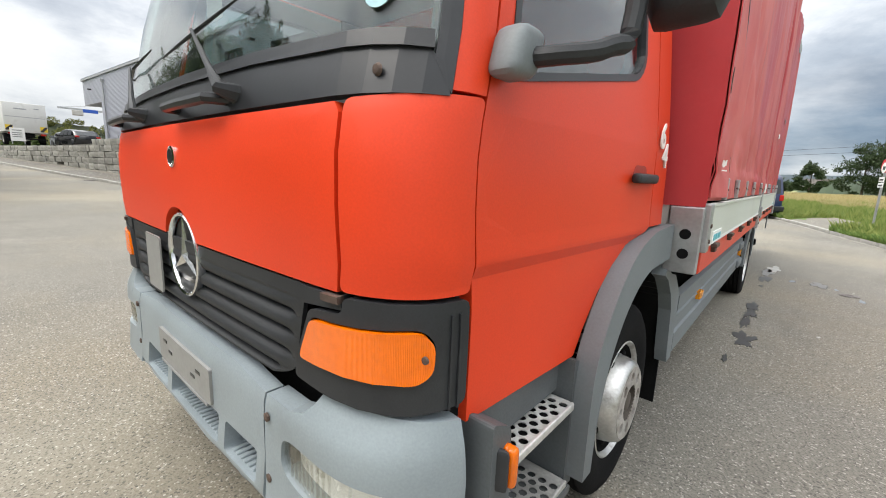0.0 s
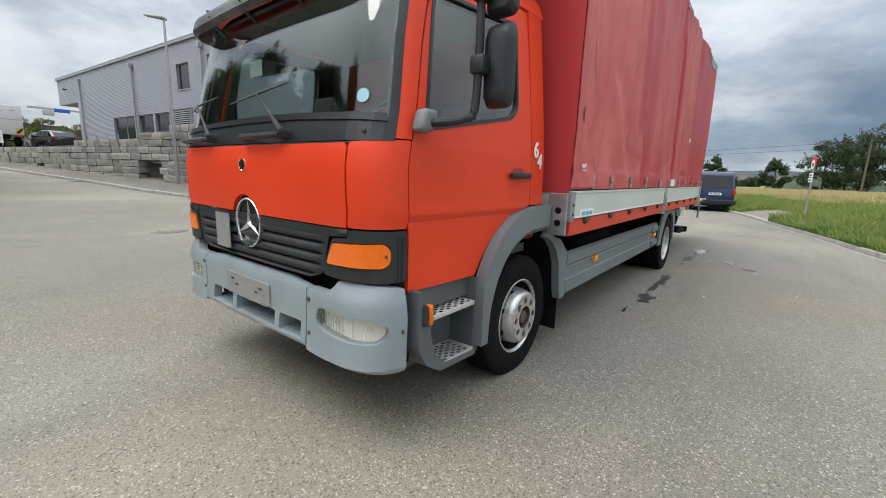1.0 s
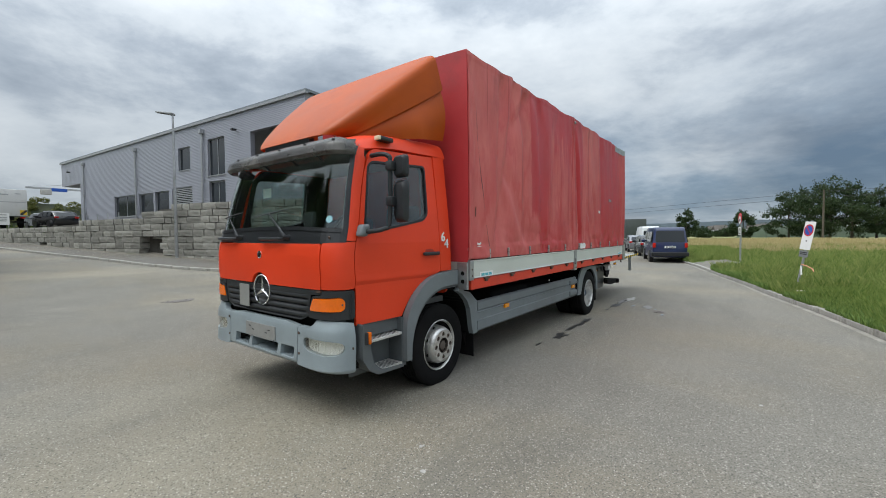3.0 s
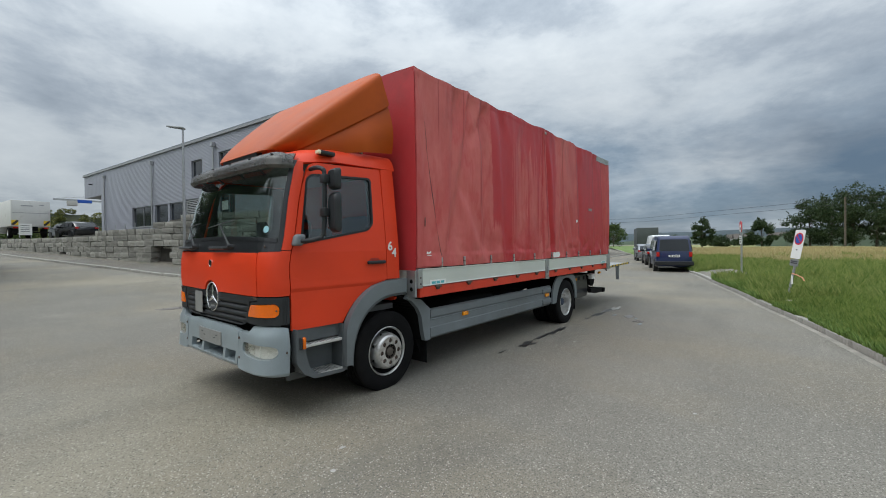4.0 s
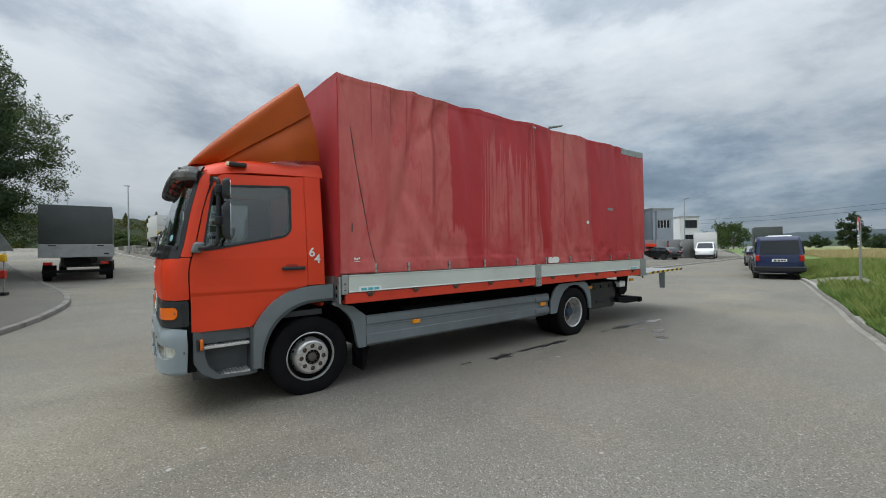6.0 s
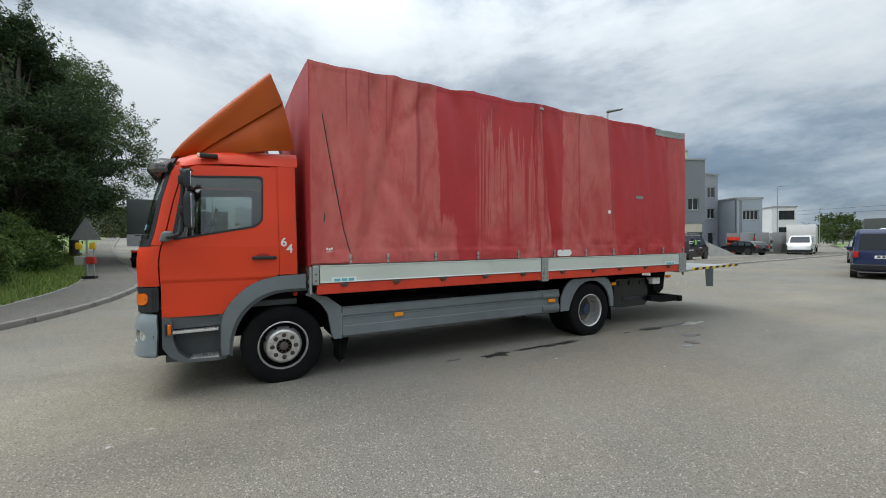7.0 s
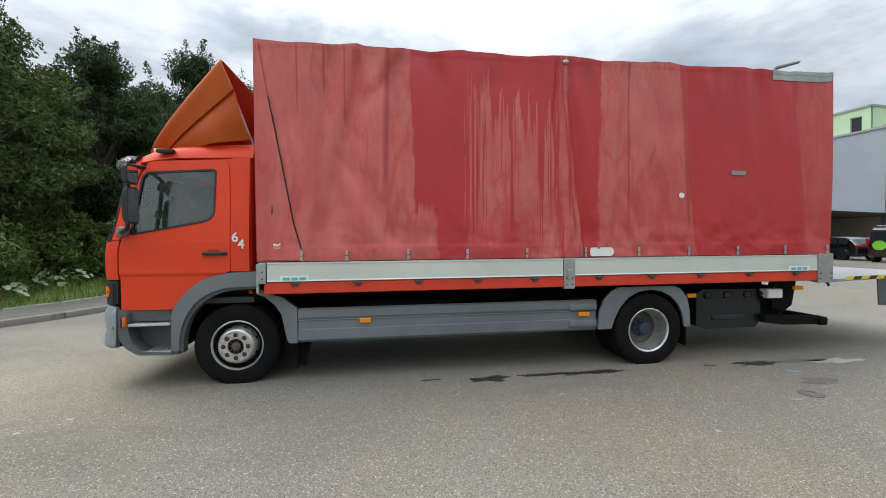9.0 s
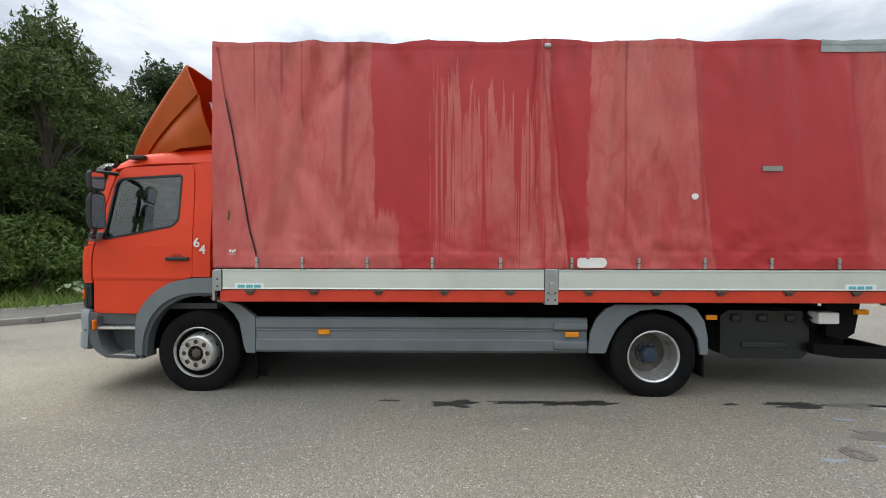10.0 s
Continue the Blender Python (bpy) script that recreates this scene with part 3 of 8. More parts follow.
def tarp_material():
    """Red tarpaulin, faded in broad upright bands, with rain-washed runs between the bows."""
    m = bpy.data.materials.new("faded_red_tarpaulin")
    m.use_nodes = True
    n, l = m.node_tree.nodes, m.node_tree.links
    p = n["Principled BSDF"]
    tc = n.new("ShaderNodeTexCoord")

    def noise_at(scale, stretch, detail=5.0, rough=0.55):
        mp = n.new("ShaderNodeMapping")
        mp.inputs["Scale"].default_value = stretch
        l.new(tc.outputs["Object"], mp.inputs[0])
        t = n.new("ShaderNodeTexNoise")
        t.inputs["Scale"].default_value, t.inputs["Detail"].default_value, t.inputs["Roughness"].default_value = scale, detail, rough
        l.new(mp.outputs[0], t.inputs["Vector"])
        return t.outputs[0]

    def calc(op, a, b, clamp=False):
        x = n.new("ShaderNodeMath")
        x.operation, x.use_clamp = op, clamp
        for s, v in ((0, a), (1, b)):
            if isinstance(v, (int, float)):
                x.inputs[s].default_value = v
            else:
                l.new(v, x.inputs[s])
        return x.outputs[0]

    xyz = n.new("ShaderNodeSeparateXYZ")
    l.new(tc.outputs["Object"], xyz.inputs[0])
    y, z = xyz.outputs[1], xyz.outputs[2]
    t = calc("DIVIDE", calc("SUBTRACT", z, 1.35), 2.2)
    # edges of the washed patches waver and end in drips
    wav = calc("MULTIPLY", calc("SUBTRACT", noise_at(1.0, (1, 2.2, 1.3), 6.0, 0.65), 0.5), 0.20)
    fine = calc("MULTIPLY", calc("SUBTRACT", noise_at(1.0, (1, 30.0, 2.2), 3.0), 0.5), 0.10)
    yy = calc("ADD", calc("ADD", y, wav), fine)
    drip = calc("MULTIPLY", calc("SUBTRACT", noise_at(1.0, (1, 17.0, 0.25), 3.0, 0.6), 0.5), 2.2)

    def edge(low, high, sharp=45.0):
        """0 before, 1 behind a line that runs from low at the foot to high at the top."""
        line = calc("ADD", calc("MULTIPLY", t, high - low), low)
        return calc("ADD", calc("MULTIPLY", calc("SUBTRACT", yy, line), sharp), 0.5, True)

    def strip(a_low, a_high, b_low, b_high, sharp=45.0):
        return calc("MULTIPLY", edge(a_low, a_high, sharp), calc("SUBTRACT", 1.0, edge(b_low, b_high, sharp)))

    def below(height, slope_y, sharp=30.0):
        """1 under a dripping line."""
        line = calc("ADD", calc("SUBTRACT", height, calc("MULTIPLY", calc("SUBTRACT", y, 2.5), slope_y)), drip)
        return calc("ADD", calc("MULTIPLY", calc("SUBTRACT", line, z), sharp), 0.5, True)

    runs = calc("MULTIPLY", calc("SUBTRACT", noise_at(1.0, (1, 16.0, 0.42), 4.0, 0.6), 0.505), 26.0)
    thin = calc("MULTIPLY", calc("SUBTRACT", noise_at(1.0, (1, 34.0, 0.30), 2.0, 0.5), 0.44), 30.0)
    foot_wash = calc("MULTIPLY", calc("SUBTRACT", 2.25, z), 1.2, True)
    threads = calc("ADD", calc("MAXIMUM", runs, calc("SUBTRACT", thin, 1.2)), calc("MULTIPLY", foot_wash, 2.4), True)
    wash = calc("MULTIPLY", calc("MULTIPLY", strip(2.42, 2.42, 3.50, 3.42), below(3.10, 0.35)), threads)
    parts = [strip(-1, -1, 1.90, 1.82), calc("MULTIPLY", strip(1.7, 1.7, 2.14, 2.05), calc("ADD", calc("MULTIPLY", calc("SUBTRACT", calc("ADD", calc("ADD", 1.80, calc("MULTIPLY", wav, 1.6)), calc("MULTIPLY", drip, 0.25)), z), 12.0), 0.5, True)), wash,
             calc("MULTIPLY", strip(3.49, 3.49, 3.80, 3.60, 60.0), calc("ADD", calc("MULTIPLY", runs, 0.4), 0.8, True)), strip(3.96, 4.03, 5.25, 5.00), calc("MULTIPLY", strip(6.80, 6.62, 8.0, 8.0, 12.0), 0.6)]
    faded = parts[0]
    for q in parts[1:]:
        faded = calc("MAXIMUM", faded, q)
    # a few single threads of grime that ran down the faded cloth
    threads_dark = None
    for pos, low_z, wide, bow in ((1.14, 2.70, 60.0, 0.0), (1.56, 2.0, 22.0, 0.03), (0.93, 2.95, 60.0, 0.0), (4.36, 1.65, 60.0, 0.0), (5.10, 1.60, 40.0, -0.06), (0.66, 2.8, 70.0, 0.0), (3.62, 1.5, 55.0, -0.1)):
        at_y = calc("ADD", calc("MULTIPLY", calc("SUBTRACT", z, 2.5), bow), pos)
        near = calc("SUBTRACT", 1.0, calc("MULTIPLY", calc("ABSOLUTE", calc("SUBTRACT", calc("ADD", y, calc("MULTIPLY", fine, 0.25)), at_y), 0), wide), True)
        near = calc("MULTIPLY", near, calc("MULTIPLY", calc("SUBTRACT", z, low_z), 5.0, True))
        threads_dark = near if threads_dark is None else calc("MAXIMUM", threads_dark, near)
    # the foot keeps blushes of the old red
    blush = calc("MULTIPLY", calc("SUBTRACT", noise_at(1.1, (1, 1.3, 0.7), 6.0, 0.65), 0.42), 5.0, True)
    lowdown = calc("MULTIPLY", calc("SUBTRACT", 2.75, z), 0.9, True)
    mask = calc("MULTIPLY", faded, calc("SUBTRACT", 1.0, calc("MULTIPLY", calc("MULTIPLY", blush, lowdown), 0.75)))
    mask = calc("MULTIPLY", mask, calc("SUBTRACT", 1.0, calc("MULTIPLY", threads_dark, 0.75)))
    # front face held to the deep red: less faded, its shadow in the colour
    mask = calc("MULTIPLY", mask, calc("ADD", calc("MULTIPLY", calc("SUBTRACT", y, 0.236), 60.0, True), 0.12, True))
    mottle = calc("ADD", calc("MULTIPLY", calc("SUBTRACT", noise_at(1.0, (1, 4.5, 1.3), 8.0, 0.7), 0.5), 1.9), 0.80, True)
    vein = calc("SUBTRACT", 1.0, calc("MULTIPLY", calc("ABSOLUTE", calc("SUBTRACT", noise_at(1.0, (1, 2.1, 0.75), 4.0, 0.55), 0.5), 0), 26.0), True)
    mask = calc("MULTIPLY", mask, calc("MULTIPLY", mottle, calc("SUBTRACT", 1.0, calc("MULTIPLY", vein, 0.42))))
    mix = n.new("ShaderNodeMix")
    mix.data_type = "RGBA"
    l.new(mask, mix.inputs[0])
    mix.inputs[6].default_value = (0.475, 0.033, 0.040, 1)
    mix.inputs[7].default_value = (0.60, 0.150, 0.135, 1)
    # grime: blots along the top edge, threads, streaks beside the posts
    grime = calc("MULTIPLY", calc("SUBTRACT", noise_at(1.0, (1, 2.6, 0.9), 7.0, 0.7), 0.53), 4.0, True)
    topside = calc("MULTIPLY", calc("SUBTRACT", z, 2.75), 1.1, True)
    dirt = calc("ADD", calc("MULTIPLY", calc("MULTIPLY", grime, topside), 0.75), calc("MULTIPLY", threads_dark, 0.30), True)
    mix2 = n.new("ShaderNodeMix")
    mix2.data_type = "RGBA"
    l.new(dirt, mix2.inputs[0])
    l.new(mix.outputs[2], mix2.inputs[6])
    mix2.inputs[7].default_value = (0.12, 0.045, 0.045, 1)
    mot = n.new("ShaderNodeMix")
    mot.data_type, mot.blend_type = "RGBA", "MULTIPLY"
    mot.inputs[0].default_value = 0.45
    l.new(mix2.outputs[2], mot.inputs[6])
    shade = n.new("ShaderNodeValToRGB")
    shade.color_ramp.elements[0].position, shade.color_ramp.elements[1].position = 0.25, 0.72
    shade.color_ramp.elements[0].color = (0.62, 0.60, 0.60, 1)
    shade.color_ramp.elements[1].color = (1.0, 1.0, 1.0, 1)
    l.new(noise_at(1.6, (1, 1.2, 0.9), 9.0, 0.68), shade.inputs[0])
    l.new(shade.outputs[0], mot.inputs[7])
    l.new(mot.outputs[2], p.inputs["Base Color"])
    rough = n.new("ShaderNodeMapRange")
    rough.inputs[3].default_value, rough.inputs[4].default_value = 0.42, 0.60
    l.new(mask, rough.inputs[0])
    l.new(rough.outputs[0], p.inputs["Roughness"])
    p.inputs["Specular IOR Level"].default_value = 0.4
    b = n.new("ShaderNodeBump")
    b.inputs["Strength"].default_value, b.inputs["Distance"].default_value = 0.22, 0.02
    l.new(noise_at(9.0, (1, 1, 0.6), 6.0), b.inputs["Height"])
    l.new(b.outputs[0], p.inputs["Normal"])
    return m


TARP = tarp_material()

# ---- the lorry: shape of the cab ----
def at_steps(table, z):
    if z <= table[0][0]:
        return table[0][1]
    for (a, va), (b, vb) in zip(table, table[1:]):
        if z <= b:
            t = (z - a) / (b - a)
            return va + (vb - va) * t
    return table[-1][1]


LEAN = [(0.4, 0.0), (1.10, 0.0), (1.20, -0.006), (1.32, -0.010), (1.42, -0.008), (1.50, 0.004), (1.66, 0.05), (2.0, 0.118), (2.30, 0.20), (2.46, 0.29)]
WIDE = [(0.3, 1.108), (1.08, 1.1110), (1.163, 1.1085), (1.193, 1.1205), (1.206, 1.1210), (1.25, 1.1180), (1.30, 1.1165), (1.52, 1.112), (1.75, 1.092), (2.30, 1.035), (2.42, 1.02), (2.5, 0.99)]


def cab_x(z):
    return at_steps(WIDE, z)


def plan(s):
    """The cab's plan from the middle of the nose, s metres along it: front, rounded corner, flank."""
    a, sign = abs(s), (1 if s >= 0 else -1)
    if a <= 0.8:
        x, y = a, -1.40 + 0.016 * (a / 0.8) ** 2
    elif a <= 1.18:
        t = (a - 0.8) / 0.38 * math.pi / 2
        x, y = 0.8 + 0.265 * math.sin(t) ** 0.9, -1.16 - 0.224 * max(0.0, math.cos(t)) ** 0.78
    else:
        x, y = 1.065 + 0.055 * (a - 1.18), -1.16 + (a - 1.18)
    return sign * x - 0.035 * (1 - sign * x / 1.065), y


def nose(s, z, d=0.0):
    """A point of the nose at s and height z, d metres in from the skin."""
    x0, y0 = plan(s - 0.01)
    x1, y1 = plan(s + 0.01)
    t = Vector((x1 - x0, y1 - y0)).normalized()
    x, y = plan(s)
    squeeze = cab_x(z) / 1.122
    return Vector((x * squeeze - t.y * d, y + at_steps(LEAN, z) + t.x * d, z))


def nose_plate(outline, depth, proud=0.0, holes=(), zcuts=(), scuts=None):
    """A panel on the nose from an outline in (s, z)."""
    bm = bmesh.new()
    edges = []
    for loop in (outline, *holes):
        vs = [bm.verts.new((u, v, 0)) for u, v in loop]
        edges += [bm.edges.new((vs[i], vs[(i + 1) % len(vs)])) for i in range(len(vs))]
    bmesh.ops.triangle_fill(bm, edges=edges, use_beauty=True)
    s0, s1 = min(u for u, v in outline), max(u for u, v in outline)
    if scuts is None:
        scuts = [s0 + (s1 - s0) * k / max(2, int((s1 - s0) / 0.06)) for k in range(1, max(2, int((s1 - s0) / 0.06)))]
    for c in scuts:
        bmesh.ops.bisect_plane(bm, geom=list(bm.verts) + list(bm.edges) + list(bm.faces), plane_co=(c, 0, 0), plane_no=(1, 0, 0))
    for c in zcuts:
        bmesh.ops.bisect_plane(bm, geom=list(bm.verts) + list(bm.edges) + list(bm.faces), plane_co=(0, c, 0), plane_no=(0, 1, 0))
    front = list(bm.faces)
    rim = [e for e in bm.edges if len(e.link_faces) == 1]
    back = {v: bm.verts.new(nose(v.co.x, v.co.y, depth - proud)) for v in list(bm.verts)}
    for f in front:
        bm.faces.new([back[v] for v in reversed(f.verts)])
    for e in rim:
        a, b = e.verts
        bm.faces.new((a, b, back[b], back[a]))
    for v in back:
        v.co = nose(v.co.x, v.co.y, -proud)
    return bm


def flank_x(y, z):
    """Half the cab's width: it narrows a little towards the nose."""
    return cab_x(z) - 0.062 * min(1.0, max(0.0, (-0.1 - y) / 1.05))


def flank(sign, off=0.0):
    """Sets (y, z, d) on the left (+1) or right (-1) flank of the cab."""
    return lambda y, z, d: Vector((sign * (flank_x(y, z) + off - d), y, z))


def side(x, sign=1):
    return lambda y, z, d: Vector((sign * (x - d), y, z))


def circle(cu, cv, r, n=16, start=0.0):
    return [(cu + r * math.cos(start + 2 * math.pi * k / n), cv + r * math.sin(start + 2 * math.pi * k / n)) for k in range(n)]


def text_mesh(name, body, size, mat, parent, m, depth=0.003, bold=0.0):
    """Lettering in the built-in font, turned into a mesh."""
    cu = bpy.data.curves.new(name, "FONT")
    cu.body, cu.size, cu.extrude, cu.offset = body, size, depth, bold
    tmp = bpy.data.objects.new(name, cu)
    scene.collection.objects.link(tmp)
    me = bpy.data.meshes.new_from_object(tmp.evaluated_get(bpy.context.evaluated_depsgraph_get()))
    bpy.data.objects.remove(tmp)
    me.materials.clear()
    me.materials.append(mat)
    ob = new(name, me)
    ob.parent = parent
    ob.matrix_local = m
    return ob


lorry = thing("lorry", "orange red flatbed lorry with a faded red tarpaulin body", "lorry")

# cab: doors and flanks
ARCH_OUT = [(0.20, 1.205), (0.0, 1.20), (-0.12, 1.19), (-0.28, 1.15), (-0.40, 1.085), (-0.50, 1.0), (-0.58, 0.90), (-0.63, 0.80), (-0.645, 0.65), (-0.645, 0.40)]
ARCH_IN = [(-0.575, 0.40), (-0.565, 0.55), (-0.54, 0.66), (-0.49, 0.78), (-0.41, 0.885), (-0.31, 0.965), (-0.19, 1.02), (-0.05, 1.045), (0.20, 1.05)]
front_edge = [(-1.164 + at_steps(LEAN, z), z) for z in (0.82, 1.10, 1.20, 1.32, 1.42, 1.50, 1.66, 1.85, 2.0, 2.15, 2.27)]
door_outline = [*front_edge[:-1]] + rounded([(-0.975, 2.25), (-0.90, 2.375), (-0.10, 2.405), (-0.075, 1.9)], 0.10)[5:16] + [(-0.075, 1.215), (-0.12, 1.195), (-0.28, 1.155), (-0.40, 1.09), (-0.50, 1.005), (-0.58, 0.905), (-0.632, 0.82)]
WINDOW = rounded([(-1.072, 1.590), (-0.30, 1.732), (-0.228, 1.80), (-0.215, 2.300), (-0.910, 2.264), (-0.968, 2.215)], 0.05, 3)
INNER_WINDOW = rounded([(-1.046, 1.615), (-0.31, 1.752), (-0.246, 1.812), (-0.234, 2.281), (-0.903, 2.246), (-0.950, 2.205)], 0.05, 3)
ZCUTS = [1.06, 1.08, 1.12, 1.163, 1.193, 1.206, 1.25, 1.30, 1.37, 1.52, 1.75, 2.0, 2.3]


def rounded_line(pts, n=4):
    """A rounded line through the given points."""
    out = []
    for i in range(len(pts) - 1):
        p0, p1, p2, p3 = pts[max(i - 1, 0)], pts[i], pts[i + 1], pts[min(i + 2, len(pts) - 1)]
        for k in range(n):
            t = k / n
            out.append(tuple(0.5 * (2 * q1 + (q2 - q0) * t + (2 * q0 - 5 * q1 + 4 * q2 - q3) * t * t + (3 * q1 - q0 - 3 * q2 + q3) * t ** 3) for q0, q1, q2, q3 in zip(p0, p1, p2, p3)))
    return out + [pts[-1]]


ARCH_OUT, ARCH_IN = rounded_line(ARCH_OUT), rounded_line(ARCH_IN)
for sign in (1, -1):
    door = part("door", prism(door_outline, flank(sign), 0.035, [WINDOW], ZCUTS), ORANGE, lorry)
    part("window_seal", prism(WINDOW, flank(sign, 0.004), 0.03, [INNER_WINDOW]), SCREEN_BLACK, door)
    pane = part("window_pane", prism(INNER_WINDOW, flank(sign, -0.012), 0.005), SIDE_GLASS, door)
    pane.visible_shadow = False
    handle = box(0.0, 0.034, -0.345, -0.10, 1.383, 1.418, 0.012, 3)
    for v in handle.verts:
        v.co.x = sign * (v.co.x + 1.108)
    part("door_handle", handle, BLACK_PLASTIC, door, smooth=True)
    # flat plate on the door; the scoop's shade is painted as darker red
    part("handle_scoop", prism(rounded([(-0.315, 1.40), (-0.16, 1.40), (-0.185, 1.447), (-0.29, 1.447)], 0.02), flank(sign, 0.0015), 0.03), material("scoop_shadow_paint", (0.36, 0.02, 0.008), 0.5), door)
    rear_pillar = [(-0.069, 1.21), (-0.069, 2.415), (0.112, 2.425), (0.117, 1.21)]
    part("door_jamb", prism([(-0.16, 1.23), (-0.02, 1.23), (-0.02, 2.415), (-0.16, 2.41)], flank(sign, -0.012), 0.015, (), [1.52, 1.75, 2.0, 2.3]), ORANGE, lorry)
    part("rear_pillar", prism(rear_pillar, flank(sign), 0.05, (), ZCUTS), ORANGE, lorry)
    # corner and lower front
    arch = ARCH_OUT + ARCH_IN
    part("wheel_arch", prism(arch, side(1.158, sign), 0.07), SKIRT_GREY, lorry, smooth=True)
    part("arch_inner_lip", prism([(p[0] * 1.0 + 0.0, p[1] - 0.0) for p in ARCH_IN] + [(p[0] + 0.03, p[1] - 0.03) for p in reversed(ARCH_IN)], side(1.13, sign), 0.10), STEP_GREY, lorry)
    # wheel house lining, ribbed
    liner = sheet(lambda u, v, s=sign: (s * (1.09 - 0.55 * v), -0.03 + (0.555 + 0.008 * math.sin(u * 60)) * math.cos(u), 0.47 + (0.56 + 0.008 * math.sin(u * 60)) * math.sin(u)), spread(-0.05, math.pi + 0.1, 64), spread(0, 1, 2))
    part("wheel_house", thicken(liner, 0.01), CHASSIS, lorry, smooth=True)
    # steps under the door
    part("step_back_panel", prism(rounded([(-1.15, 0.34), (-0.60, 0.34), (-0.60, 0.85), (-1.15, 0.85)], 0.02), side(0.93, sign), 0.02), STEP_GREY, lorry)
    part("step_front_panel", prism(rounded([(-1.155, 0.84), (-1.075, 0.80), (-1.065, 0.60), (-1.03, 0.48), (-0.95, 0.398), (-0.65, 0.378), (-0.65, 0.348), (-0.98, 0.362), (-1.09, 0.43), (-1.155, 0.53)], 0.02), side(1.12, sign), 0.20), STEP_GREY, lorry)
    part("step_rear_panel", prism([(-0.66, 0.35), (-0.60, 0.35), (-0.60, 0.80), (-0.66, 0.82)], side(1.10, sign), 0.18), STEP_GREY, lorry)
    part("sill_panel", prism(rounded([(-1.145, 0.70), (-0.66, 0.70), (-0.64, 0.83), (-1.145, 0.83)], 0.01), side(1.045, sign), 0.05), STEP_GREY, lorry)
    for (y0, y1, z) in ((-1.075, -0.672, 0.683), (-0.965, -0.668, 0.396)):
        holes = []
        rows_y = int((y1 - y0 - 0.03) / 0.031)
        for i in range(rows_y):
            for k in range(4):
                holes.append(circle(y0 + 0.028 + 0.031 * i, 0.952 + 0.040 * k + (0.020 if i % 2 else 0), 0.0145, 8))
        tread = prism(rounded([(y0, 0.930), (y1, 0.930), (y1, 1.108), (y0, 1.108)], 0.015), lambda u, v, d, s=sign, zz=z: Vector((s * v, u, zz - d)), 0.003, holes)
        step = part("step_tread", tread, TREAD, lorry, "perforated aluminium step tread")
        # black sheet added under the tread so that its holes look shaded
        shade_sheet = box(0.932, 1.102, y0 + 0.004, y1 - 0.004, z - 0.030, z - 0.020, 0.003)
        for v in shade_sheet.verts:
            v.co.x *= sign
        part("tread_shade_sheet", shade_sheet, CHASSIS, step)
        edge = box(1.104, 1.116, y0, y1, z - 0.024, z + 0.002, 0.004)
        for v in edge.verts:
            v.co.x *= sign
        part("tread_nosing", edge, TREAD, step)
    lamp_body = box(1.08, 1.145, -1.150, -1.108, 0.655, 0.765, 0.014, 3)
    lens = box(1.085, 1.152, -1.1085, -1.078, 0.657, 0.763, 0.012, 3)
    for v in (*lamp_body.verts, *lens.verts):
        v.co.x = sign * (v.co.x - (0.03 if v.co.y < -1.13 else 0.0))
    body = part("side_marker", lamp_body, BLACK_PLASTIC, lorry, smooth=True)
    part("marker_lens", lens, AMBER_RED, body, "small orange lens", smooth=True)

# cab: nose
def arc(cx, cz, r, a0, a1, n):
    return [(cx + r * math.cos(radians(a0 + (a1 - a0) * k / n)), cz + r * math.sin(radians(a0 + (a1 - a0) * k / n))) for k in range(n + 1)]


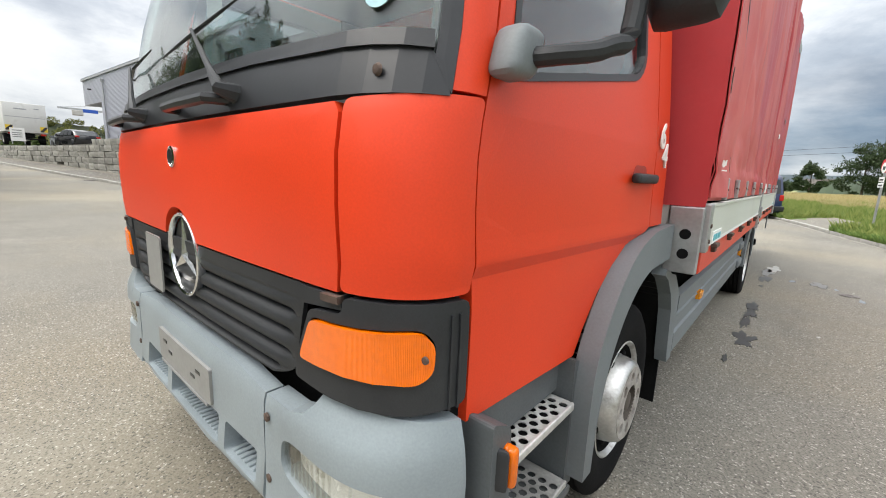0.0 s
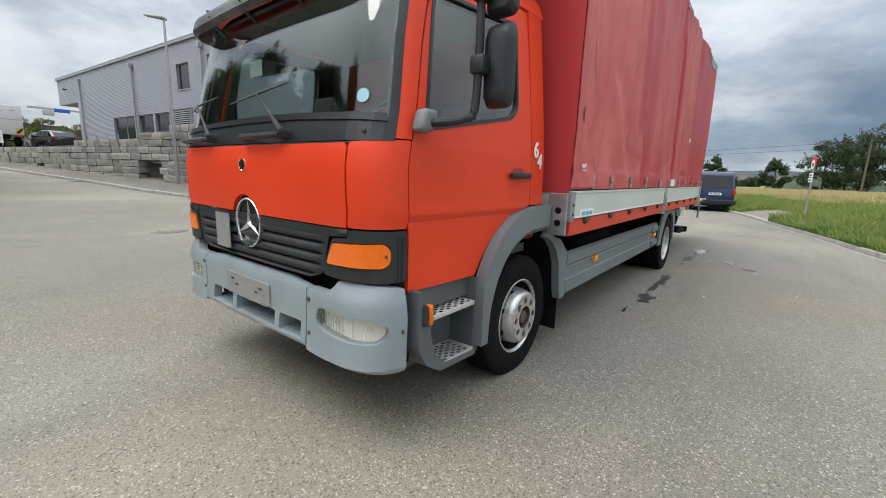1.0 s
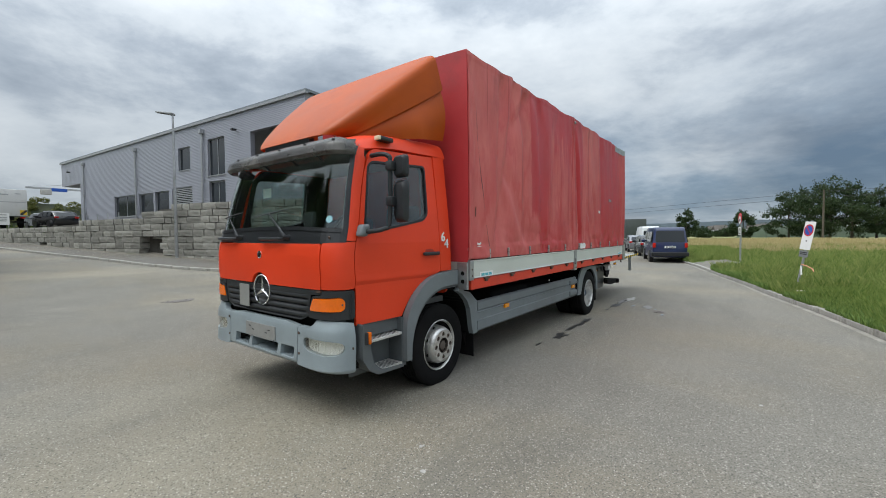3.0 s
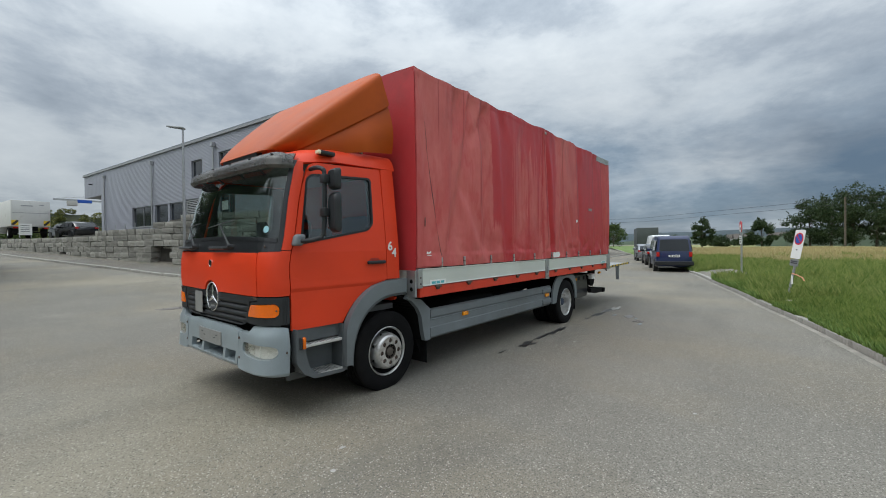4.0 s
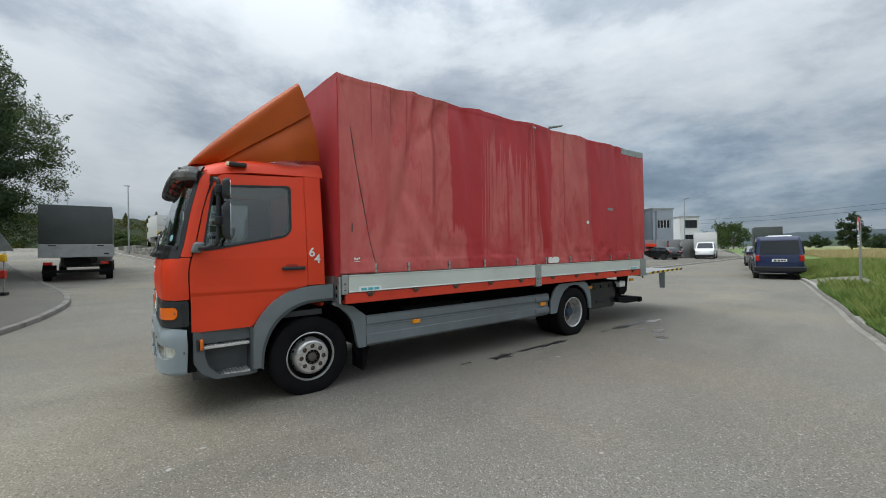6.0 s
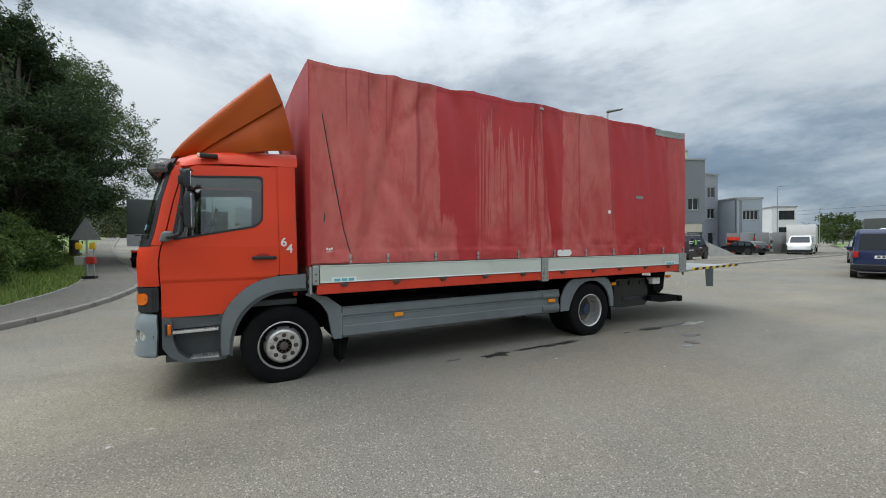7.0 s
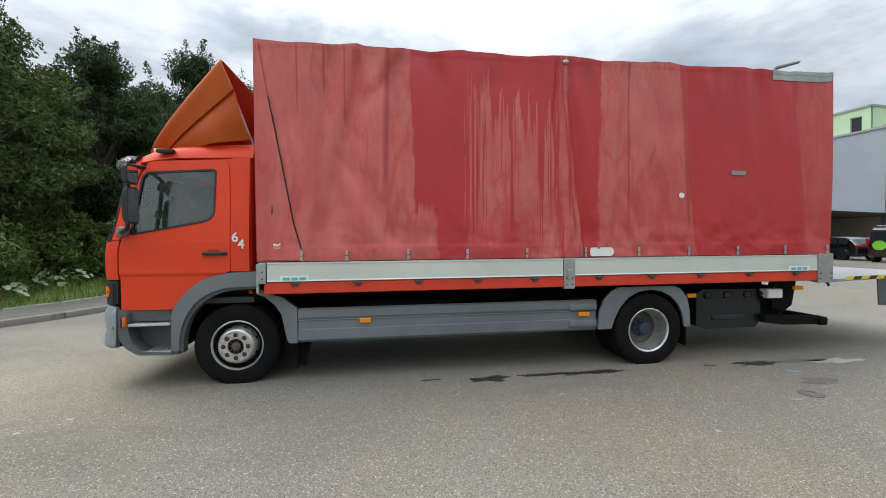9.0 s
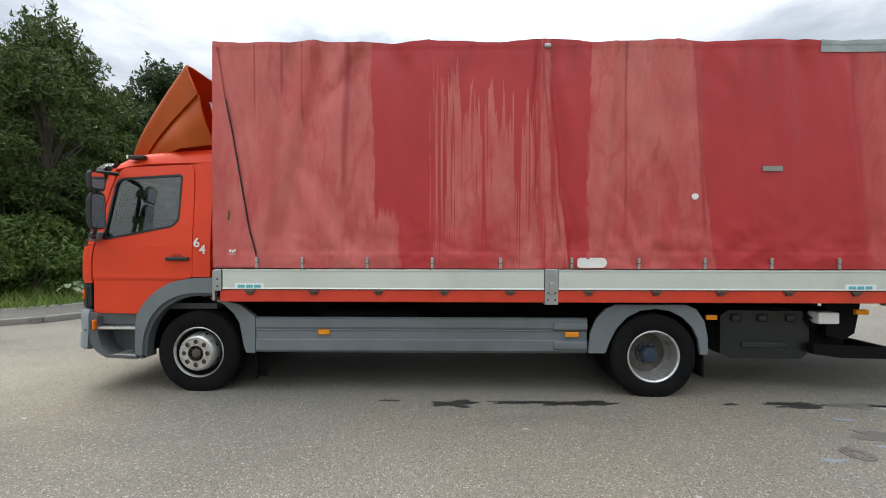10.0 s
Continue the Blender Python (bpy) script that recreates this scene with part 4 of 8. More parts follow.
hood = [(-0.857, 1.135), *arc(-0.033, 1.076, 0.166, 159, 21, 18), (0.857, 1.135), (0.856, 1.50), (0.840, 1.522), (-0.840, 1.522), (-0.856, 1.50)]
part("bonnet_flap", nose_plate(hood, 0.03, 0.0, (), [1.2, 1.26, 1.32, 1.37, 1.42, 1.46, 1.5]), ORANGE, lorry, smooth=True)
for sg in (1, -1):
    cp = [(0.866, 1.138), (1.172, 1.138), (1.172, 1.54), (0.866, 1.526)]
    part("corner_panel", nose_plate([(sg * u, v) for u, v in rounded(cp, 0.015, 3)], 0.03, 0.0, (), [1.2, 1.26, 1.32, 1.37, 1.42, 1.46, 1.5], [sg * (0.866 + 0.0218 * k) for k in range(1, 14)]), ORANGE, lorry, smooth=True)
    pillar = [(1.090, 1.545), (1.172, 1.545), (1.172, 2.27), (1.14, 2.37), (1.078, 2.37)]
    part("front_pillar", nose_plate([(sg * u, v) for u, v in pillar], 0.05, 0.0, (), [1.66, 1.85, 2.0, 2.15, 2.3], [sg * (1.09 + 0.0205 * k) for k in range(1, 4)]), ORANGE, lorry, smooth=True)
    trim = [(1.040, 1.60), (1.088, 1.535), (1.076, 2.38), (1.030, 2.38)]
    part("screen_trim", nose_plate([(sg * u, v) for u, v in trim], 0.04, 0.003, (), [1.66, 1.85, 2.0, 2.15, 2.3]), SCREEN_BLACK, lorry)
    mod = rounded([(0.712, 0.892), (0.80, 0.886), (1.00, 0.884), (1.165, 0.888), (1.165, 1.128), (0.874, 1.128), (0.870, 1.090), (0.776, 1.078), (0.722, 0.950)], 0.018, 3)
    hole = rounded([(0.736, 0.948), (0.784, 1.062), (1.050, 1.076), (1.084, 1.046), (1.082, 0.980), (1.046, 0.954)], 0.02, 3)
    housing = part("lamp_surround", nose_plate([(sg * u, v) for u, v in mod], 0.05, 0.006, [[(sg * u, v) for u, v in hole]], [0.88, 1.06]), BLACK_PLASTIC, lorry, smooth=True)
    part("indicator", nose_plate([(sg * u, v) for u, v in rounded([(0.742, 0.952), (0.788, 1.058), (1.049, 1.072), (1.080, 1.044), (1.078, 0.982), (1.044, 0.958)], 0.02, 3)], 0.04, 0.014, (), [0.96]), AMBER, housing, "amber indicator lens", smooth=True)
    rib = [(1.118, 0.885), (1.123, 0.885), (1.123, 1.10), (1.118, 1.10)]
    part("surround_rib", nose_plate([(sg * u, v) for u, v in rib], 0.02, 0.010), BLACK_PLASTIC, housing)
    screw_at = nose(sg * 1.058, 1.015, -0.016)
    part("lens_screw", lathe([(0, 0.009), (-0.005, 0.008), (-0.006, 0)], "y", 10, at=tuple(screw_at)), BOLT, housing)
    part("seam_clip", nose_plate([(sg * u, v) for u, v in ((0.822, 1.112), (0.866, 1.112), (0.866, 1.128), (0.822, 1.128))], 0.02, 0.012), BOLT, housing)
    part("surround_rib", nose_plate([(sg * (u + 0.022), v) for u, v in rib], 0.02, 0.010), BLACK_PLASTIC, housing)

cowl = [(-1.085, 1.532), (1.085, 1.532), (1.065, 1.590), (1.02, 1.620), (0.5, 1.645), (0, 1.652), (-0.5, 1.645), (-1.02, 1.620), (-1.065, 1.590)]
part("cowl", nose_plate(cowl, 0.04, 0.004), SCREEN_BLACK, lorry)
part("screen_seal", nose_plate([(-1.035, 1.616), (-0.5, 1.643), (0, 1.65), (0.5, 1.643), (1.035, 1.616), (1.03, 1.650), (0.5, 1.675), (0, 1.682), (-0.5, 1.675), (-1.03, 1.650)], 0.03, 0.012), SCREEN_BLACK, lorry)
screen = part("windscreen", nose_plate([(-1.040, 1.635), (0, 1.665), (1.040, 1.635), (1.030, 2.38), (-1.030, 2.38)], 0.006, -0.008, (), [1.7, 1.85, 2.0, 2.15, 2.3]), SCREEN_GLASS, lorry, smooth=True)
screen.visible_shadow = False
for sg in (1, -1):
    part("pillar_trim", nose_plate([(sg * u, v) for u, v in ((1.02, 1.52), (1.20, 1.52), (1.20, 2.30), (1.02, 2.38))], 0.012, -0.056, (), [1.66, 1.85, 2.0, 2.15, 2.3]), INTERIOR, lorry)
part("screen_header", nose_plate([(-1.03, 2.325), (1.03, 2.325), (1.03, 2.445), (-1.03, 2.445)], 0.03, 0.008), SCREEN_BLACK, lorry)
part("screen_sticker", nose_plate(circle(0.90, 1.730, 0.031, 20), 0.002, -0.001, (), (), []), material("pale_blue_sticker", (0.30, 0.52, 0.58), 0.4), screen, "round pale blue sticker")

# grille: rounded bars under a plain top bar
def grille(u, v):
    z = 0.854 + 0.274 * v
    half = 0.690 + 0.062 * v - 0.10 * max(0, (0.22 - v) / 0.22) ** 2
    s = half * u
    inside = min(1.0, max(0.0, (0.955 - abs(u)) / 0.035)) * min(1.0, max(0.0, (0.86 - v) / 0.05)) * min(1, max(0, (v - 0.02) / 0.03))
    wave = abs(math.sin(math.pi * (z - 0.870) / 0.0565)) ** 0.45
    return nose(s, z, 0.004 + (0.036 - 0.038 * wave) * inside)


part("grille", thicken(sheet(grille, spread(-1, 1, 64), spread(0, 1, 96)), 0.012), BLACK_PLASTIC, lorry, smooth=True)
for sg in (1, -1):
    part("grille_wing", nose_plate([(sg * u, v) for u, v in ((0.744, 1.084), (0.866, 1.097), (0.866, 1.127), (0.740, 1.127))], 0.03, 0.002), BLACK_PLASTIC, lorry)
EM = -1.392
emblem = part("emblem_ring", lathe([(EM, 0.149), (EM - 0.012, 0.1475), (EM - 0.016, 0.143), (EM - 0.012, 0.1365), (EM, 0.134), (EM + 0.01, 0.149), (EM, 0.149)], "y", 48, at=(-0.040, 0, 1.076)), CHROME, lorry, "round chrome emblem ring", smooth=True)
part("emblem_back", lathe([(EM + 0.004, 0.0), (EM + 0.006, 0.10), (EM + 0.006, 0.138), (EM + 0.045, 0.152)], "y", 36, at=(-0.040, 0, 1.076)), SCREEN_BLACK, emblem)
for k in range(3):
    a = radians(90 + 120 * k)
    star = bmesh.new()
    tip = Vector((-0.040 + 0.136 * math.cos(a), EM - 0.006, 1.076 + 0.136 * math.sin(a)))
    w0 = [Vector((-0.040 + 0.026 * math.cos(a + o), EM + 0.002, 1.076 + 0.026 * math.sin(a + o))) for o in (-1.05, 1.05)]
    q = [star.verts.new(co) for co in (tip, w0[0], Vector((-0.040, EM - 0.016, 1.076)), w0[1])]
    star.faces.new((q[0], q[1], q[2]))
    star.faces.new((q[0], q[2], q[3]))
    part("emblem_arm", star, CHROME, emblem)
badge = part("bonnet_badge", lathe([(-1.4000, 0.036), (-1.4130, 0.036), (-1.4150, 0.030), (-1.4110, 0.028), (-1.4110, 0.0)], "y", 24, at=(-0.055, 0, 1.412)), CHROME, lorry, "small round chrome badge", smooth=True)
part("badge_face", lathe([(-1.4160, 0.026), (-1.4170, 0.0)], "y", 20, at=(-0.055, 0, 1.412)), SCREEN_BLACK, badge)
part("grille_plate", nose_plate(rounded([(-0.405, 0.892), (-0.215, 0.892), (-0.215, 1.112), (-0.405, 1.112)], 0.012, 2), 0.006, 0.020), PLATE_GREY, lorry, "small grey plate on the grille")
part("grille_foot", nose_plate([(-0.80, 0.70), (0.80, 0.70), (0.80, 0.92), (-0.80, 0.92)], 0.03, -0.09), CHASSIS, lorry)

# bumper in three pieces, with ribbed treads in the openings of the middle one
mid_holes = [rounded([(a0, 0.512), (a1, 0.512), (a1, 0.612), (a0, 0.612)], 0.016, 3) for a0, a1 in ((-0.475, -0.195), (-0.145, 0.300), (0.345, 0.548))]
mid = nose_plate([(-0.592, 0.474), (0.592, 0.474), (0.592, 0.803), (0.50, 0.812), (0.40, 0.824), (-0.40, 0.824), (-0.50, 0.812), (-0.592, 0.803)], 0.05, 0.03, mid_holes, [0.488, 0.505, 0.62, 0.72, 0.78, 0.80])
BUMPER_LEAN = [(0.40, 0.03), (0.440, 0.012), (0.462, -0.012), (0.478, -0.010), (0.60, 0.0), (0.74, 0.0), (0.79, 0.004), (0.83, 0.022), (0.90, 0.055), (0.95, 0.07)]
for v in mid.verts:
    v.co.y += at_steps(BUMPER_LEAN, v.co.z - 0.032 * max(0.0, min(1.0, (0.65 - v.co.z) / 0.12)))
bumper = part("bumper_middle", mid, BUMPER_GREY, lorry, smooth=True)
part("bumper_tread", nose_plate([(-0.58, 0.487), (0.58, 0.487), (0.58, 0.506), (-0.58, 0.506)], 0.26, 0.015), STEP_GREY, bumper)
for s in (-0.17, 0.322):
    part("bumper_divider", nose_plate([(s - 0.022, 0.505), (s + 0.022, 0.505), (s + 0.022, 0.62), (s - 0.022, 0.62)], 0.16, 0.0), BUMPER_GREY, bumper)
for k in range(44):
    s = -0.545 + 1.09 * k / 43
    foot_c = nose(s, 0.45, 0.0)
    part("tread_rib", box(foot_c.x - 0.008, foot_c.x + 0.008, foot_c.y - 0.022, foot_c.y + 0.14, 0.504, 0.518, 0.003, 1), BUMPER_GREY, bumper)
part("bumper_back", nose_plate([(-0.80, 0.45), (0.80, 0.45), (0.80, 0.70), (-0.80, 0.70)], 0.02, -0.15), CHASSIS, bumper)
plate = part("plate_holder", nose_plate(rounded([(-0.250, 0.626), (0.262, 0.626), (0.262, 0.750), (-0.250, 0.750)], 0.008, 2), 0.012, 0.039), PLATE_GREY, lorry, "empty grey number plate holder")
for s, z in ((-0.170, 0.713), (-0.115, 0.683), (0.165, 0.708), (0.115, 0.678)):
    part("plate_slot", nose_plate([(s - 0.018, z - 0.005), (s + 0.018, z - 0.005), (s + 0.018, z + 0.005), (s - 0.018, z + 0.005)], 0.004, 0.041), SCREEN_BLACK, plate)
part("plate_lip", nose_plate([(-0.23, 0.616), (0.24, 0.616), (0.24, 0.625), (-0.23, 0.625)], 0.03, 0.042), GALV, plate)
for sg in (1, -1):
    out = [(0.600, 0.472), (0.70, 0.462), (0.85, 0.450), (1.0, 0.440), (1.150, 0.436), (1.158, 0.70), (1.148, 0.852), (1.10, 0.862), (1.0, 0.872), (0.90, 0.875), (0.835, 0.876), (0.80, 0.868), (0.785, 0.842), (0.755, 0.812), (0.71, 0.800), (0.600, 0.803)]
    lampglass = rounded([(0.672, 0.650), (0.682, 0.710), (0.715, 0.722), (0.86, 0.716), (1.00, 0.708), (1.056, 0.692), (1.072, 0.660), (1.060, 0.622), (1.010, 0.594), (0.90, 0.586), (0.735, 0.602), (0.690, 0.620)], 0.022, 3)
    cut_s = [sg * (0.60 + 0.0245 * k) for k in range(24)]
    corner = nose_plate([(sg * u, v) for u, v in out], 0.06, 0.03, [[(sg * u, v) for u, v in lampglass]], [0.45, 0.463, 0.475, 0.49, 0.55, 0.73, 0.75, 0.775, 0.80, 0.82, 0.84], cut_s)
    for v in corner.verts:
        sway = at_steps(BUMPER_LEAN, v.co.z)
        far = min(1.0, max(0.0, (-1.16 - v.co.y) / 0.2))
        v.co.y += sway * far
        v.co.x -= sg * sway * (1 - far) * 0.8
    corner_piece = part("bumper_corner", corner, BUMPER_GREY, lorry, smooth=True)
    lamp_cut = [sg * (0.68 + 0.0235 * k) for k in range(16)]
    head = part("headlamp", nose_plate([(sg * u, v) for u, v in lampglass], 0.006, 0.020, (), [0.60, 0.63, 0.66], lamp_cut), HEADGLASS, lorry, "clear ribbed headlamp", smooth=True)
    head.visible_shadow = False
    part("lamp_bowl", nose_plate([(sg * u, v) for u, v in rounded([(0.655, 0.57), (0.655, 0.735), (1.09, 0.725), (1.09, 0.57)], 0.02)], 0.01, -0.018, (), [0.60, 0.64, 0.68], lamp_cut), REFLECTOR, head, smooth=True)
    for s in (0.79, 0.965):
        part("bulb", lathe([(0.0, 0.0), (0.004, 0.012), (0.02, 0.015), (0.05, 0.015)], "y", 14, at=tuple(nose(sg * s, 0.655, 0.0))), HEADGLASS, head, smooth=True)
    part("lamp_divider", nose_plate([(sg * u, v) for u, v in ((0.868, 0.592), (0.876, 0.592), (0.876, 0.712), (0.868, 0.712))], 0.035, -0.006), REFLECTOR, head)
    for k in range(9):
        u0 = 0.708 + 0.017 * k
        part("lens_rib", nose_plate([(sg * u, v) for u, v in ((u0, 0.618), (u0 + 0.006, 0.618), (u0 + 0.006, 0.706), (u0, 0.706))], 0.004, 0.0225), HEADGLASS, head)
    part("lamp_rim", nose_plate([(sg * u, v) for u, v in ((0.668, 0.640), (0.686, 0.622), (0.684, 0.712), (0.672, 0.712))], 0.04, 0.006), SCREEN_BLACK, head)
    for s, z in ((0.618, 0.748), (0.618, 0.568), (1.135, 0.645)):
        bolt_c = nose(sg * s, z, -0.031)
        part("bumper_bolt", lathe([(0, 0.012), (-0.006, 0.012), (-0.008, 0.006), (-0.008, 0)], "y", 10, at=tuple(bolt_c)), BOLT, corner_piece)
    for s, z in ((0.66, 0.545), (0.85, 0.50)):
        part("bumper_hole", lathe([(0, 0.007), (-0.002, 0.007), (-0.003, 0)], "y", 8, at=tuple(nose(sg * s, z, -0.030))), SCREEN_BLACK, corner_piece)
    part("corner_gap", nose_plate([(sg * u, v) for u, v in ((1.10, 0.44), (1.215, 0.44), (1.215, 0.90), (1.10, 0.90))], 0.02, -0.03), CHASSIS, lorry)

# wipers and grab bars on the cowl
for s0, s1 in ((0.42, -0.18), (-0.42, -0.90)):
    foot_pt, tip_pt = nose(s0, 1.585, -0.05), nose(s0 - 0.36, 1.81, -0.03)
    arm = part("wiper_arm", tube([nose(s0, 1.575, 0.0), foot_pt, foot_pt + (tip_pt - foot_pt) * 0.3, tip_pt], [0.028, 0.018, 0.010, 0.005], 8), BLACK_PLASTIC, lorry, smooth=True)
    ends = [nose(s0 - 0.36 + d, 1.81 + 0.10 * d, -0.016) for d in (-0.34, -0.17, 0, 0.17, 0.30)]
    part("wiper_blade", tube(ends, [0.003, 0.005, 0.007, 0.005, 0.003], 6), SCREEN_BLACK, arm)
    bar = [nose(s0 - 0.12 + d, 1.565, o) for d, o in ((-0.30, 0.0), (-0.28, -0.05), (-0.14, -0.055), (0.06, -0.055), (0.08, 0.0))]
    part("grab_bar", tube(bar, 0.016, 8), SCREEN_BLACK, lorry, smooth=True)
screw = nose(0.93, 1.575, -0.006)
part("cowl_bolt", lathe([(0, 0.013), (-0.006, 0.009), (-0.007, 0.0)], "y", 10, at=tuple(screw)), BOLT, lorry)

# roof
ROOF = [(-1.25, 2.345), (-1.19, 2.415), (-1.08, 2.475), (-0.9, 2.525), (-0.6, 2.565), (-0.2, 2.59), (0.145, 2.60)]


def roof_skin(u, v):
    y = -1.25 + 1.395 * u
    top = at_steps(ROOF, y)
    low = 2.345 + 0.06 * min(1, u * 2.2) + 0.02 * u
    half = flank_x(y, 2.42) - 0.001 - 0.16 * max(0, 1 - u / 0.14) ** 2
    x = half * math.copysign(1 - (1 - abs(v)) ** 1.35, v)
    drop = (abs(x) / half) ** (6 + 16 * min(1, u * 2.5))
    y += 0.19 * (abs(x) / 1.0) ** 4 * max(0, 1 - u / 0.3)
    return (x, y, top + (low - top) * drop)


part("roof", thicken(sheet(roof_skin, [k / 40 for k in range(41)], spread(-1, 1, 44)), 0.03), ORANGE, lorry, smooth=True)
part("cab_back", prism(rounded([(-1.08, 0.95), (1.08, 0.95), (1.0, 2.48), (-1.0, 2.48)], 0.08), lambda x, z, d: Vector((x, 0.120 - d, z)), 0.03), ORANGE, lorry)
part("cab_floor", box(-1.0, 1.0, -1.3, 0.12, 0.86, 0.92), INTERIOR, lorry)
for sg in (1, -1):
    c = Vector((sg * 0.985, -0.735, 2.485))
    lampb = part("roof_marker", box(c.x - 0.04, c.x + 0.035, c.y - 0.085, c.y + 0.085, c.z - 0.025, c.z + 0.02, 0.014), SCREEN_BLACK, lorry, "black roof marker lamp", smooth=True)
    part("marker_glass", box(c.x - 0.035, c.x + 0.03, c.y - 0.105, c.y - 0.062, c.z - 0.020, c.z + 0.018, 0.008), MARKER_PALE, lampb, "pale lens")

# visor over the windscreen
VISOR = [(0.0, 2.455, 0.05), (0.25, 2.45, -0.045), (0.6, 2.385, -0.135), (0.88, 2.31, -0.155), (1.0, 2.285, -0.125)]


def visor(u, v):
    s = 1.06 * u
    z = at_steps([(a, b) for a, b, c in VISOR], v)
    out = at_steps([(a, c) for a, b, c in VISOR], v)
    end = max(0, (abs(u) - 0.82) / 0.18) ** 2
    p = nose(s, 2.36 - 0.02 * end, out * (1 - 0.55 * end))
    return (p.x, p.y, z - 0.07 * end * (1 - v))


sun_visor = part("sun_visor", thicken(sheet(visor, spread(-1, 1, 48), spread(0, 1, 14)), 0.008), SMOKY, lorry, "dusty smoked plastic sun visor", smooth=True)
for s in (-0.75, -0.32, 0.12, 0.55, 0.9):
    c = Vector(visor(s / 1.06, 0.45))
    part("visor_bolt", lathe([(0.0, 0.016), (0.01, 0.013), (0.013, 0)], "z", 10, at=tuple(c)), SCREEN_BLACK, sun_visor)
for s in (-0.6, -0.15, 0.35, 0.75):
    a, b = Vector(visor(s / 1.06, 0.75)), nose(s, 2.25, 0)
    part("visor_bracket", tube([a, a + Vector((0, 0.03, -0.05)), b], 0.010, 6), SCREEN_BLACK, sun_visor)

# wind deflector
def shell(u, v):
    y = -1.13 + 0.985 * u
    half = 0.62 + 0.50 * u ** 0.6
    top = 2.525 + 0.905 * (u ** 0.86)
    fold = 2.525 + 0.578 * u
    p = 0.34 - 0.24 * u
    t = abs(v) * math.pi / 2
    x = half * math.sin(t) ** p
    z = fold + (top - fold) * max(0.0, math.cos(t)) ** p
    lean = (top - z) / max(top - fold, 1e-4)
    return (math.copysign(x, v), y + 0.24 * (abs(v) ** 3) * (1 - u) + 0.135 * u * lean, z + 0.02 * (1 - abs(v)) * u)


deflector = part("wind_deflector", thicken(sheet(shell, spread(0, 1, 34), [math.copysign(abs(k / 40) ** 1.0, k) for k in range(-40, 41)]), 0.02), ORANGE_TOP, lorry, "sun bleached orange roof wind deflector", smooth=True)
for sg in (1, -1):
    def fin(u, v, sg=sg):
        top = Vector(shell(u, sg * 1.0)) + Vector((-sg * 0.03, 0.0, 0.004))
        foot_y = -0.89 + 0.955 * u
        foot = Vector((sg * (0.66 + 0.36 * min(1, u * 1.6)), foot_y, 2.50 + 0.115 * u))
        p = top.lerp(foot, v)
        p.x += sg * 0.05 * math.sin(v * math.pi) * u
        p.y += 0.05 * u * v
        return p
    part("deflector_fin", thicken(sheet(fin, spread(0, 1, 24), spread(0, 1, 12)), 0.015), ORANGE_TOP, deflector, smooth=True)
part("deflector_slot", box(-0.42, 0.36, -1.125, -1.06, 2.475, 2.53, 0.008), SCREEN_BLACK, deflector)
for sg in (1, -1):
    part("deflector_strut", tube([(sg * 0.6, 0.05, 2.57), (sg * 0.6, -0.18, 3.2)], 0.018, 8), GALV, deflector)

# mirrors
for sg in (1, -1):
    mirror = part("mirror_arm", tube(rounded_line([(sg * 1.08, -1.10, 1.625), (sg * 1.16, -1.08, 1.625), (sg * 1.235, -1.01, 1.645), (sg * 1.26, -0.96, 1.72), (sg * 1.26, -0.95, 2.20), (sg * 1.245, -0.955, 2.265), (sg * 1.17, -0.965, 2.29), (sg * 1.01, -0.93, 2.30)], 5), 0.020, 10), BLACK_PLASTIC, lorry, "black mirror arm with two mirrors", smooth=True)
    foot_b = box(1.045, 1.125, -1.165, -1.07, 1.58, 1.685, 0.025, 3)
    for v in foot_b.verts:
        v.co.x *= sg
        v.co.y += 0.03 * (v.co.z - 1.6) / 0.1
    part("mirror_foot", foot_b, SKIRT_GREY, mirror, smooth=True)
    for z0, z1, nm in ((1.70, 2.06, "mirror_head"), (2.085, 2.275, "wide_mirror_head")):
        def shell_m(u, v, z0=z0, z1=z1, sg=sg):
            a = 2 * math.pi * u
            h, w = (z1 - z0) / 2, 0.078
            c, s = math.cos(a), math.sin(a)
            k = 1 / max(abs(c) ** 7 + abs(s) ** 7, 1e-6) ** (1 / 7)
            taper = 1 - 0.25 * max(0, v) ** 3
            return (sg * 1.332 + w * c * k * taper, -0.868 - 0.062 * v - sg * 0.12 * w * c * k * taper, (z0 + z1) / 2 + h * s * k * taper)
        bm = sheet(shell_m, spread(0, 1, 28), [0.0, 0.15, 0.4, 0.65, 0.85, 1.0])
        bmesh.ops.remove_doubles(bm, verts=bm.verts, dist=1e-5)
        loops = [e for e in bm.edges if len(e.link_faces) == 1]
        bmesh.ops.holes_fill(bm, edges=loops, sides=60)
        hd = part(nm, bm, BLACK_PLASTIC, mirror, smooth=True)
        hd_pane = prism(rounded([(sg * 1.332 - 0.065, z0 + 0.018), (sg * 1.332 + 0.065, z0 + 0.018), (sg * 1.332 + 0.065, z1 - 0.018), (sg * 1.332 - 0.065, z1 - 0.018)], 0.03), lambda x, z, d: Vector((x, -0.864 - 0.12 * (x - sg * 1.332) * sg - d, z)), 0.004)
        part("mirror_pane", hd_pane, MIRROR, hd)
        part("mirror_clamp", box(sg * 1.262 - 0.03, sg * 1.262 + 0.045, -0.985, -0.91, (z0 + z1) / 2 - 0.04, (z0 + z1) / 2 + 0.04, 0.012), BLACK_PLASTIC, mirror, smooth=True)

